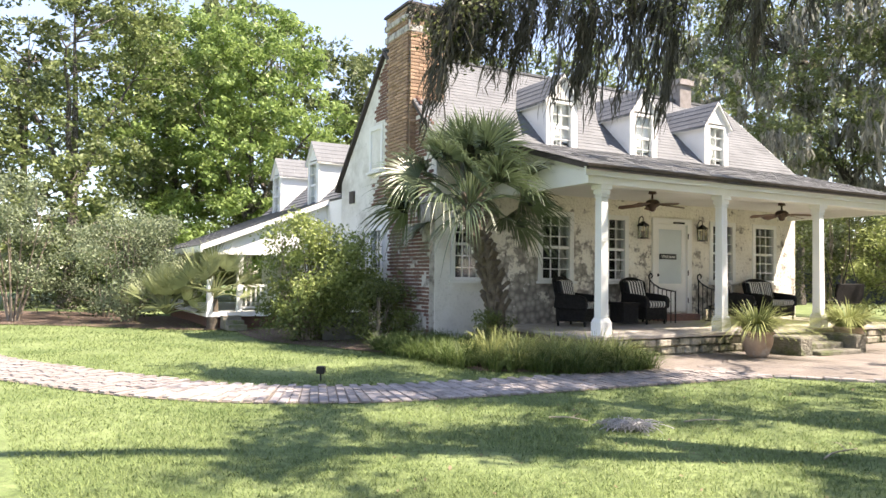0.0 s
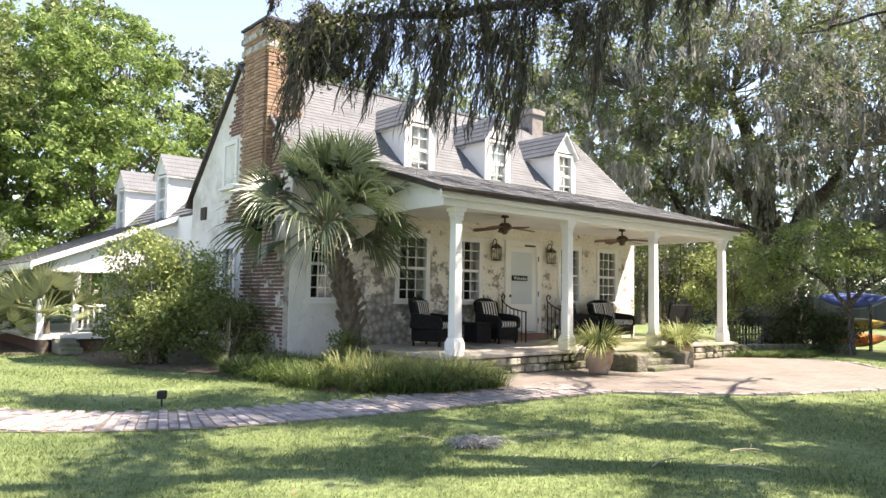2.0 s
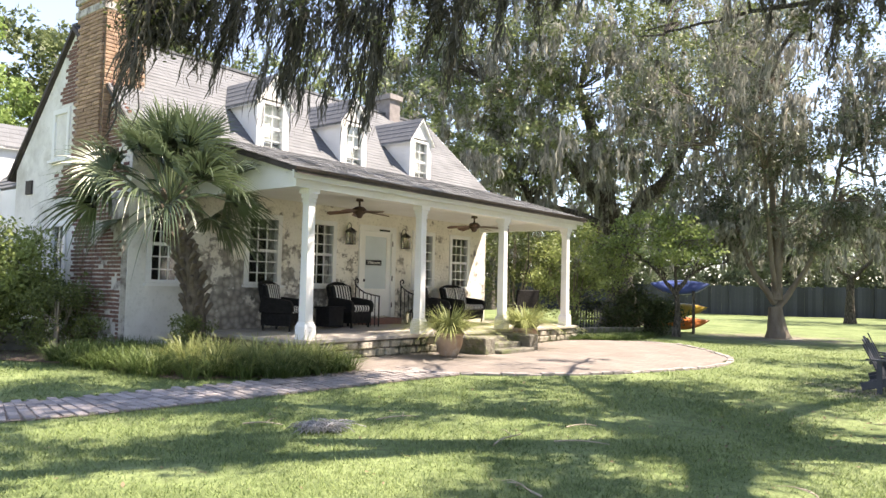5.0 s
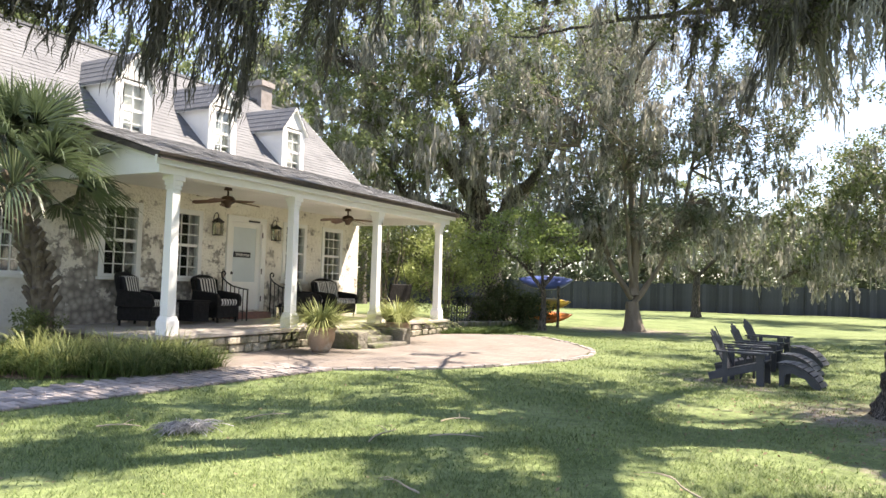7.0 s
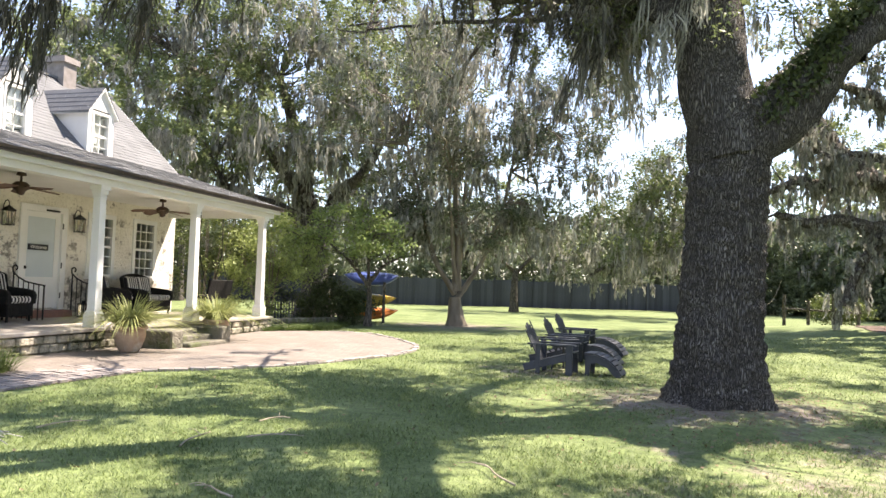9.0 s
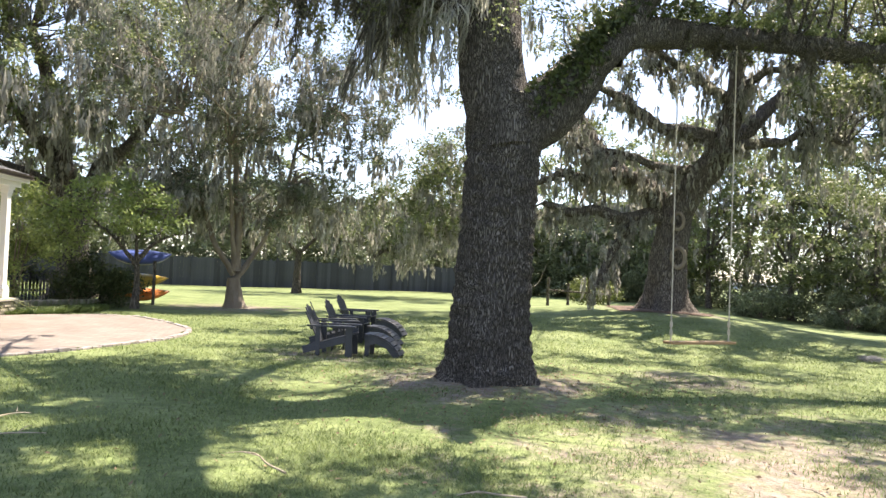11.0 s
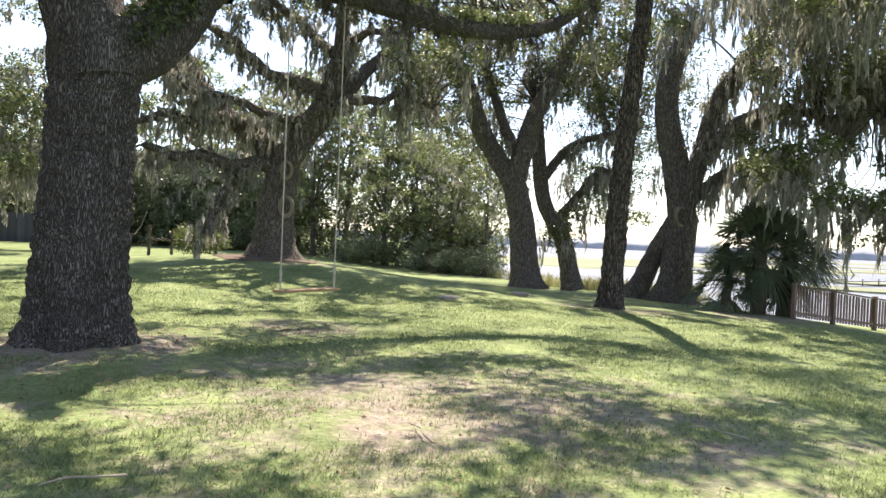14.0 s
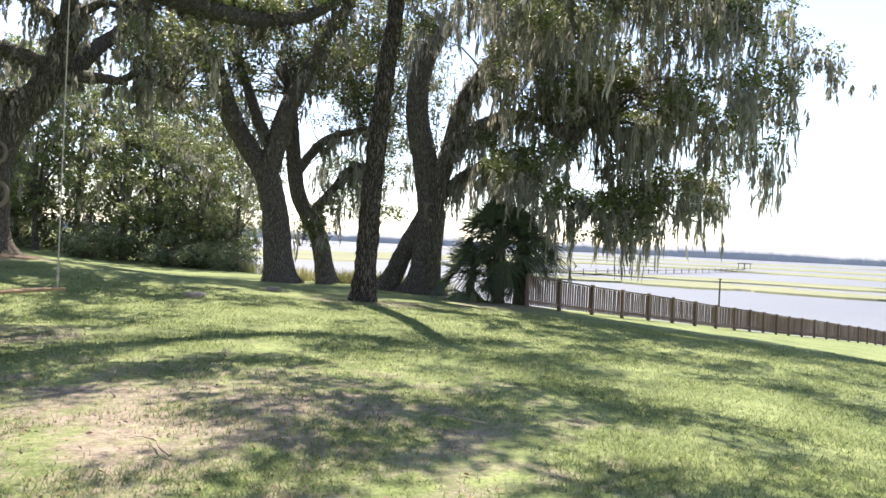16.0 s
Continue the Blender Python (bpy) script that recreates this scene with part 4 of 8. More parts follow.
# beam, ceiling, fascia, gutter
part("beam", boxes((-0.42, 9.35, -0.14, 0.14, 3.14, 3.38)), M_WHITE, house)
part("end_beam", boxes((-0.42, -0.22, 0.14, V0, 3.14, 3.40)), M_WHITE, house)
part("end_beam", boxes((9.17, 9.37, 0.14, V0, 3.14, 3.40)), M_WHITE, house)
deck = part("porch_ceiling", boxes((-0.22, 9.17, 0.14, V0, 3.352, 3.38)), M_WHITE_BOARD, house, "white boarded porch ceiling")
for k in range(24):
    v = 0.14 + k * (V0 - 0.14) / 24
    part("board", boxes((-0.22, 9.17, v + 0.004, v + (V0 - 0.14) / 24 - 0.004, 3.33, 3.351)), M_WHITE_BOARD, deck)
for u in (-0.40, 9.28):
    bm = bmesh.new()
    prism(bm, [(0.0, 3.38), (V0, 3.38), (V0, 4.30), (0.0, 3.42)], u, u + 0.04, "x")
    part("porch_gable", bm, M_WHITE_BOARD, house)
part("fascia", boxes((-0.56, 9.52, -0.24, -0.20, 3.26, 3.40)), M_WHITE, house)
bm = bmesh.new()
prism(bm, [(-0.24, 3.395), (-0.32, 3.40), (-0.335, 3.445), (-0.24, 3.445)], -0.58, 9.54, "x")
part("gutter", bm, M_DARK_TRIM, house, "dark brown gutter along the eave")


def shingles(name, u0, u1, path, parent, course=0.14, seed=1, thick=0.010):
    """Overlapping shingles in courses up a roof profile path of (v, z), as separate tabs in one part."""
    rng = np.random.default_rng(seed)
    soup = Soup()
    for (va, za), (vb, zb) in zip(path, path[1:]):
        ln = math.hypot(vb - va, zb - za)
        d = np.array((0, (vb - va) / ln, (zb - za) / ln))
        nrm = np.array((0, -d[2], d[1]))
        rows = max(1, round(ln / course))
        for k in range(rows):
            p = np.array((0, va, za)) + d * (k * ln / rows)
            u = u0 - rng.uniform(0, 0.25)
            while u < u1:
                w = rng.uniform(0.16, 0.34)
                a, b = max(u, u0) + 0.002, min(u + w, u1) - 0.002
                u += w
                if b - a < 0.03:
                    continue
                lift = thick * rng.uniform(0.8, 1.5)
                low, high = p + nrm * lift - d * 0.02, p + d * (ln / rows) + nrm * 0.004
                under = p + nrm * -0.01 - d * 0.02
                s, e = np.array((a, 0, 0)), np.array((b, 0, 0))
                soup.quads([[s + low, e + low, e + high, s + high], [s + under, e + under, e + low, s + low]])
    return soup.part(name, M_SHINGLE, parent, "grey weathered shingles", kind="stuff")


def roof_slab(name, u0, u1, path, parent, t=0.09):
    bm = bmesh.new()
    prism(bm, [*path, *[(v, z - t) for v, z in path[::-1]]], u0, u1, "x")
    return part(name, bm, M_DARK_TRIM, parent, "dark edged roof deck")


FRONT_PATH = [(-0.30, 3.44), (V0 + 0.05, BREAK), (RIDGE_V, RIDGE_Z)]
BACK_PATH = [(8.35, 3.78), (RIDGE_V, RIDGE_Z)]
roof = roof_slab("roof", -1.68, 9.58, [(V0 - 0.35, 4.28), (V0 + 0.05, BREAK - 0.02), (RIDGE_V, RIDGE_Z - 0.02), (8.35, 3.76)], house)
roof_slab("porch_roof", -0.54, 9.58, [(-0.30, 3.43), (V0 - 0.34, 4.28)], house)
shingles("shingles", -0.56, 9.60, FRONT_PATH[:2], roof, seed=2)
shingles("shingles", -1.70, 9.60, FRONT_PATH[1:], roof, seed=3)
shingles("shingles", -1.70, 9.60, BACK_PATH, roof, 0.3, seed=4)
part("ridge_cap", boxes((-1.7, 9.6, RIDGE_V - 0.09, RIDGE_V + 0.09, RIDGE_Z - 0.03, RIDGE_Z + 0.03)), M_SHINGLE, roof)
for u in (-1.72, 9.58):
    bm = bmesh.new()
    prism(bm, [(V0 - 0.35, 4.17), (V0 - 0.35, 4.29), (V0 + 0.05, BREAK), (RIDGE_V, RIDGE_Z), (8.38, 3.77), (8.38, 3.68), (RIDGE_V, RIDGE_Z - 0.11), (V0 + 0.05, BREAK - 0.10)], u, u + 0.04, "x")
    part("rake_board", bm, M_WHITE if u > 0 else M_DARK_TRIM, roof)


def dormer(parent, m, w=0.41, z0=4.25, zt=5.48, peak=6.02, slope_v=V0, slope_z=BREAK, pitch=None):
    """A gabled dormer; local x across the front, y to the back, front at y = 0, face at x = 0."""
    pitch = pitch or (RIDGE_Z - BREAK) / (RIDGE_V - V0 - 0.05)
    deep = (zt - slope_z) / pitch
    deep_peak = (peak - slope_z) / pitch
    bm = bmesh.new()
    for s in (-1, 1):
        tri = [(0.03, z0 - 0.1), (0.03, zt), (deep + 0.1, zt), (0.05, slope_z - 0.1)]
        prism(bm, tri, min(s * w, s * (w - 0.03)), max(s * w, s * (w - 0.03)), "x")
    d = part("dormer", bm, M_WHITE_BOARD, parent, "white dormer with a gabled shingle roof")
    d.matrix_basis = m
    bm = bmesh.new()
    prism(bm, [(-w - 0.02, zt - 0.02), (w + 0.02, zt - 0.02), (0, peak - 0.06)], -0.02, 0.03)
    box(bm, -w - 0.02, -w + 0.11, -0.02, 0.03, z0, zt)
    box(bm, w - 0.11, w + 0.02, -0.02, 0.03, z0, zt)
    box(bm, -w - 0.05, w + 0.05, -0.05, 0.03, z0 - 0.07, z0)
    part("dormer_front", bm, M_WHITE, d)
    soup = Soup()
    over = w + 0.10
    drop = (peak - zt) / w
    for s in (-1, 1):
        n = 5
        for k in range(n):
            a, b = k / n, (k + 1) / n
            xa, xb = s * over * (1 - a), s * over * (1 - b)
            za, zb = peak - drop * over * (1 - a), peak - drop * over * (1 - b)
            back = lambda z: (z - slope_z) / pitch + 0.12
            rng = np.random.default_rng(int(k + 10 * s + 50))
            y = -0.10
            while y < back(zb):
                y2 = min(y + rng.uniform(0.2, 0.34), back(zb))
                j = 0.012
                soup.quads([[(xa, y + 0.002, za + j + 0.012), (xa, y2, za + j + 0.012), (xb, y2, zb + j), (xb, y + 0.002, zb + j)],
                            [(xa, y, za - 0.04), (xa, y2, za - 0.04), (xa, y2, za + j + 0.012), (xa, y, za + j + 0.012)]])
                y = y2
    soup.part("dormer_roof", M_SHINGLE, d)
    bm = bmesh.new()
    t = 0.05
    for s in (-1, 1):
        x, z = s * over, peak - drop * over
        vs = [bm.verts.new(p) for p in ((x, -0.09, z), (0, -0.09, peak), (0, -0.09, peak - t * 1.4), (x, -0.09, z - t), (x, deep_peak, z), (0, deep_peak, peak), (0, deep_peak, peak - t * 1.4), (x, deep_peak, z - t))]
        for f in ((0, 1, 2, 3), (4, 5, 6, 7), (0, 1, 5, 4), (3, 2, 6, 7), (0, 3, 7, 4)):
            bm.faces.new([vs[i] for i in f])
    part("dormer_eave", bm, M_WHITE, d)
    window(d, -w + 0.13, w - 0.13, z0 + 0.05, zt - 0.10, Matrix.Identity(4), rows=4, cols=2, curtain=False, trim=0.03)
    part("dormer_blind", boxes((-w + 0.12, w - 0.12, 0.14, 0.16, z0 + 0.05, zt - 0.1)), M_WHITE, d)
    return d


for u in (1.50, 3.93, 6.42):
    dormer(house, pose(u, V0 + 0.02, 0))


# chimneys, laid brick by brick on their outer faces
def chimney(parent, u0, u1, v0, v1, z0, z1, faces, limit, seed, mat_low=None):
    core = part("chimney", boxes((u0 + 0.012, u1 - 0.012, v0 + 0.012, v1 - 0.012, z0, z1)), M_MORTAR, parent, "tall red brick chimney with a stepped cap")
    bl, bh = 0.205, 0.075
    long = part("brick", boxes((-bl / 2 + 0.006, bl / 2 - 0.006, -0.05, 0.0, 0.006, bh - 0.006)), M_BRICK, core, bevel=0.004)
    used, rest, first = 0, bmesh.new(), True
    rng = np.random.default_rng(seed)
    rows = int((z1 - z0) / bh)
    for k in range(rows - 1, -1, -1):
        z = z0 + k * bh
        for face in faces:
            a, b = (u0, u1) if face in "fb" else (v0, v1)
            s = a + (bl / 2 if k % 2 else bl)
            while s < b + 0.001:
                c = min(max(s - bl / 2, a + bl / 2), b - bl / 2 + 0.004)
                if face == "f":
                    m = pose(c, v0 + rng.uniform(-0.004, 0.006), z)
                else:
                    m = pose(u0 + rng.uniform(-0.004, 0.006), c, z, 0, 0, -90)
                if used < limit:
                    if first:
                        long.matrix_basis, first = m, False
                    else:
                        again(long, m)
                    used += 1
                else:
                    vs = box(rest, -bl / 2 + 0.006, bl / 2 - 0.006, -0.05, 0.0, 0.006, bh - 0.006, m)
                s += bl
    if rest.verts:
        tagged(part("brickwork", rest, M_BRICK_OLD if mat_low else M_BRICK, core, "weathered brickwork"), kind="stuff")
    for o, a, b in ((0.03, z1 - 0.66, z1 - 0.58), (0.06, z1 - 0.58, z1 - 0.42), (0.03, z1 - 0.42, z1 - 0.30), (0.07, z1 - 0.30, z1 - 0.16), (0.04, z1 - 0.16, z1)):
        part("cap_course", boxes((u0 - o, u1 + o, v0 - o, v1 + o, a + 0.006, b - 0.006)), M_BRICK if b < z1 - 0.5 else M_LIMED, core, "corbelled limewashed cap course", bevel=0.012)
    part("cap_slab", boxes((u0 - 0.08, u1 + 0.08, v0 - 0.08, v1 + 0.08, z1, z1 + 0.05)), M_DARK_TRIM, core)
    return core


chimney(house, U0 - 0.14, U0 + 0.72, 3.98, 5.06, 3.1, 7.25, "fl", 290, 5)
# bare brick showing through the gable's whitewash round the chimney, thinning out to the rake
bm = bmesh.new()
rng = np.random.default_rng(23)
for k in range(44):
    z = 3.15 + k * 0.075
    v = 3.1 + (0.1 if k % 2 else 0.0)
    while v < 7.6:
        roof_z = 4.42 + (v + 0.2 - 3.05) * 0.942 if v + 0.1 < RIDGE_V else RIDGE_Z - (v + 0.2 - RIDGE_V) * 1.0
        away = max(0.0, 3.98 - v - 0.2, v - 5.2)
        fade = 0.98 - 0.62 * away - 0.25 * noise.noise(Vector((v * 1.6, z * 1.6, 4.0)))
        if z + 0.12 < roof_z and not 3.95 < v < 5.1 and not (5.3 < v < 6.35 and 3.8 < z < 5.05) and fade > 0.62 + 0.09 * rng.normal():
            d = rng.uniform(0.004, 0.011)
            box(bm, U0 - d, U0 + 0.05, v + 0.006, v + 0.199, z + 0.006, z + 0.069)
        v += 0.205
tagged(part("brickwork", bm, M_BRICK_OLD, house, "brick showing through the gable whitewash"), kind="stuff")
low = part("chimney_breast", boxes((U0 - 0.13, U0 + 0.02, 2.99, 4.82, 0.15, 3.1)), M_LIMED, house, "weathered brick breast at the corner")
bm = bmesh.new()
rng = np.random.default_rng(12)
for k in range(38):
    z = 0.2 + k * 0.075
    s = 3.0 - (0.1 if k % 2 else 0)
    while s < 4.78:
        ln = 0.205 if rng.uniform() < 0.7 else 0.105
        washed = noise.noise(Vector((s * 2.2, z * 3.1, 7.0))) + (0.5 if z < 0.75 else 0.0) + 0.12 * rng.normal()
        if not (z > 2.2 and s < 3.2 + 0.5 * (z - 2.2)) and washed < 0.30:
            sag = rng.uniform(-0.004, 0.004)
            box(bm, U0 - 0.142 + rng.uniform(-0.008, 0.006), U0 - 0.1, max(s, 2.985) + rng.uniform(0.008, 0.016), s + ln - rng.uniform(0.006, 0.014),
                z + 0.012 + sag, z + 0.063 + sag)
        s += ln
tagged(part("brickwork", bm, M_BRICK_OLD, low, "dark weathered brickwork"), kind="stuff")
ch = part("chimney", boxes((7.5, 7.95, 5.2, 5.9, 5.5, 7.3)), M_PAVER, house, "red brick chimney on the far gable")
part("cap_course", boxes((7.44, 8.01, 5.14, 5.96, 7.12, 7.26)), M_PAVER, ch)

# rear wing with its own porch; its front looks along -u
WV0, WV1 = 9.2, 15.6
wing = thing("house_wing", "white rear wing with dormers and a railed side porch", "house")
wing.matrix_basis = HOUSE
part("wall", boxes((-1.63, 3.2, V1 + 0.01, WV1, 0.2, 3.5)), M_WHITE_BOARD, wing)
bm = bmesh.new()
prism(bm, [(-1.63, 3.4), (-4.7, 2.22), (-4.7, 2.12), (-1.63, 2.12)], WV0, WV0 + 0.06, "y")
part("porch_gable", bm, M_WHITE_BOARD, wing, "white boarded porch end")
part("porch_beam", boxes((-4.76, -1.63, WV0 - 0.03, WV0 + 0.13, 2.02, 2.16), (-4.78, -4.60, WV0 + 0.13, WV1, 2.02, 2.16)), M_WHITE, wing)
part("porch_floor", boxes((-4.75, -1.63, WV0, WV1, 0.44, 0.56)), M_WHITE_BOARD, wing)
part("porch_skirt", boxes((-4.6, -1.63, WV0 + 0.15, WV1, 0.1, 0.44)), M_BRICK_OLD, wing)


WPATH = [(-4.92, 2.24), (-1.60, 3.56), (1.05, 6.1), (3.5, 3.6)]
bm = bmesh.new()
prism(bm, [*WPATH, *[(u, z - 0.08) for u, z in WPATH[::-1]]], WV0 - 0.12, WV1 + 0.2, "y")
prism(bm, [*WPATH[1:], *[(u, z - 0.08) for u, z in WPATH[:0:-1]]], V1 - 0.6, WV0 - 0.12, "y")
wroof = part("roof", bm, M_DARK_TRIM, wing, "grey shingled wing roof")
wr = np.random.default_rng(9)
soup = Soup()
for (ua, za), (ub, zb) in zip(WPATH[:2], WPATH[1:3]):
    ln = math.hypot(ub - ua, zb - za)
    d = np.array(((ub - ua) / ln, 0, (zb - za) / ln))
    nrm = np.array((-d[2], 0, d[0]))
    rows = round(ln / 0.17)
    for k in range(rows):
        p = np.array((ua, 0, za)) + d * (k * ln / rows)
        v = WV0 - 0.14 if za < 3 else V1 - 0.5
        while v < WV1 + 0.2:
            w = wr.uniform(0.2, 0.36)
            a, b = np.array((0, v + 0.002, 0)), np.array((0, min(v + w, WV1 + 0.22), 0))
            lo, hi, un = p + nrm * 0.024 - d * 0.02, p + d * (ln / rows) + nrm * 0.004, p - d * 0.02 - nrm * 0.01
            soup.quads([[a + lo, b + lo, b + hi, a + hi], [a + un, b + un, b + lo, a + lo]])
            v += w
soup.part("shingles", M_SHINGLE, wroof, "grey weathered shingles", kind="stuff")
part("fascia", boxes((-4.95, -4.90, WV0 - 0.14, WV1 + 0.2, 2.06, 2.22)), M_WHITE, wing)
bm = bmesh.new()
prism(bm, [(-4.95, 2.10), (-4.95, 2.24), (-1.6, 3.57), (-1.6, 3.43)], WV0 - 0.16, WV0 - 0.13, "y")
part("rake_board", bm, M_WHITE, wing)
wpitch = (6.1 - 3.56) / 2.65
for v in (10.35, 13.95):
    d = dormer(wing, Matrix.Translation((-1.62, v, 0)) @ pose(0, 0, 0, 0, 0, -90), w=0.44, z0=3.42, zt=4.82, peak=5.34, slope_z=3.56, pitch=wpitch)
bm = boxes((-0.07, 0.07, -0.07, 0.07, 0, 1.46))
post = part("porch_post", bm, M_WHITE, wing, bevel=0.006)
post.matrix_basis = pose(-4.66, WV0 + 0.07, 0.56)
for u, v in ((-3.92, WV0 + 0.07), (-2.2, WV0 + 0.07), (-4.66, 11.4), (-4.66, 13.4), (-4.66, 15.4)):
    again(post, pose(u, v, 0.56))
part("rail", boxes((-3.85, -1.63, WV0 + 0.03, WV0 + 0.11, 1.20, 1.26), (-3.85, -1.63, WV0 + 0.04, WV0 + 0.10, 0.64, 0.70)), M_WHITE, wing)
bal = part("baluster", boxes((-0.02, 0.02, -0.02, 0.02, 0.70, 1.20)), M_WHITE, wing)
bal.matrix_basis = pose(-3.75, WV0 + 0.07, 0)
for k in range(1, 17):
    again(bal, pose(-3.75 + 0.125 * k, WV0 + 0.07, 0))
part("stair", boxes((-4.4, -3.95, WV0 - 0.9, WV0 - 0.6, 0.15, 0.28), (-4.4, -3.95, WV0 - 0.6, WV0 - 0.3, 0.15, 0.38), (-4.4, -3.95, WV0 - 0.3, WV0, 0.15, 0.47)), M_STONE, wing)


# ---- trees ----
def bark_trunk(pts, r0, r1, flare, sides, rows, seed, ridge=0.02, knots=()):
    """A trunk with root flare and bark plates in relief."""
    p = spline(pts, rows)
    t = np.linspace(0, 1, rows)
    r = r0 + (r1 - r0) * t
    hgt = p[:, 2] - p[0, 2]
    r = r + flare * np.exp(-hgt / 0.38)
    v, f = tube(p, r, sides, 0.035, seed)
    n = rows * sides
    k = np.arange(n)
    ring, col = k // sides, k % sides
    c = p[ring]
    d = v[:n] - c
    ln = np.linalg.norm(d, axis=1)
    out = d / ln[:, None]
    ang = col / sides * 2 * np.pi
    # roots: the flare gathers in buttresses
    butt = np.exp(-hgt[ring] / 0.5) * flare * 0.55 * (np.sin(5 * ang + seed) + 0.6 * np.sin(8 * ang + 2 * seed))
    rel = np.array([noise.noise(Vector((math.cos(a) * 5.5 * L / 0.5, math.sin(a) * 5.5 * L / 0.5, z * 2.6 + seed))) for a, L, z in zip(ang, ln, hgt[ring])])
    rel2 = np.array([noise.noise(Vector((math.cos(a) * 16 * L / 0.5, math.sin(a) * 16 * L / 0.5, z * 8 + seed))) for a, L, z in zip(ang, ln, hgt[ring])])
    v[:n] += out * (butt + ridge * 0.9 * np.abs(rel) * 2 - ridge + ridge * 0.7 * rel2)[:, None]
    return v, f


def limb_tube(soup, pts, r0, r1, seed, sides=14, wob=0.15, crook=0.0):
    n = max(8, int(5 * len(pts)))
    p = spline(pts, n)
    rng = np.random.default_rng(seed)
    first_r = r0 if isinstance(r0, float) else r0[0]
    if crook and first_r < 0.41:
        w = rng.normal(size=(n, 3)) * crook
        w = (w + np.roll(w, 1, 0) + np.roll(w, -1, 0)) / 3
        w[0] = w[-1] = 0
        p = p + w
    r = np.linspace(r0, r1, n) if isinstance(r0, float) else np.interp(np.linspace(0, 1, n), np.linspace(0, 1, len(r0)), r0)
    v, f = tube(p, r, sides, wob, seed)
    soup.add(v, f)
    return p


def blob_points(blobs, rng, shell=0.5, lump=7, size=0.62):
    """Clump centres in ellipsoids, gathered in flat lumps with gaps between: more towards the outside, few below."""
    out = []
    for c, rad, n in blobs:
        k = max(1, round(n / lump))
        d = unit(rng.normal(size=(k, 3)))
        r = shell + (1 - shell) * rng.random((k, 1)) ** 0.6
        heads = np.repeat(np.asarray(c) + d * r * np.asarray(rad), lump, 0)[:max(n, 1)]
        wide = np.minimum(size, 0.45 * np.asarray(rad)) * (1, 1, 0.5)
        out.append(heads + rng.normal(size=heads.shape) * wide)
    return np.vstack(out) if out else np.zeros((0, 3))


def twigs(soup, skeleton_pts, targets, rng, share=0.5, r=0.03, most=6.0):
    """Thin crooked branches from the nearest limb to clump centres."""
    sk = np.asarray(skeleton_pts)
    for t in targets:
        if rng.random() > share:
            continue
        d = np.linalg.norm(sk - t + (0, 0, 0.5), axis=1)
        s = sk[np.argmin(d)]
        ln = np.linalg.norm(t - s)
        if ln > most or ln < 0.2:
            continue
        mid1 = s * 0.67 + t * 0.33 + rng.normal(size=3) * 0.10 * ln + (0, 0, 0.08 * ln)
        mid2 = s * 0.33 + t * 0.67 + rng.normal(size=3) * 0.10 * ln + (0, 0, 0.06 * ln)
        rr = r * (0.5 + 0.25 * ln)
        v, f = tube(spline([s, mid1, mid2, t], 7), np.linspace(rr, 0.2 * rr, 7), 5, 0.05, int(rng.integers(1e6)))
        soup.add(v, f)


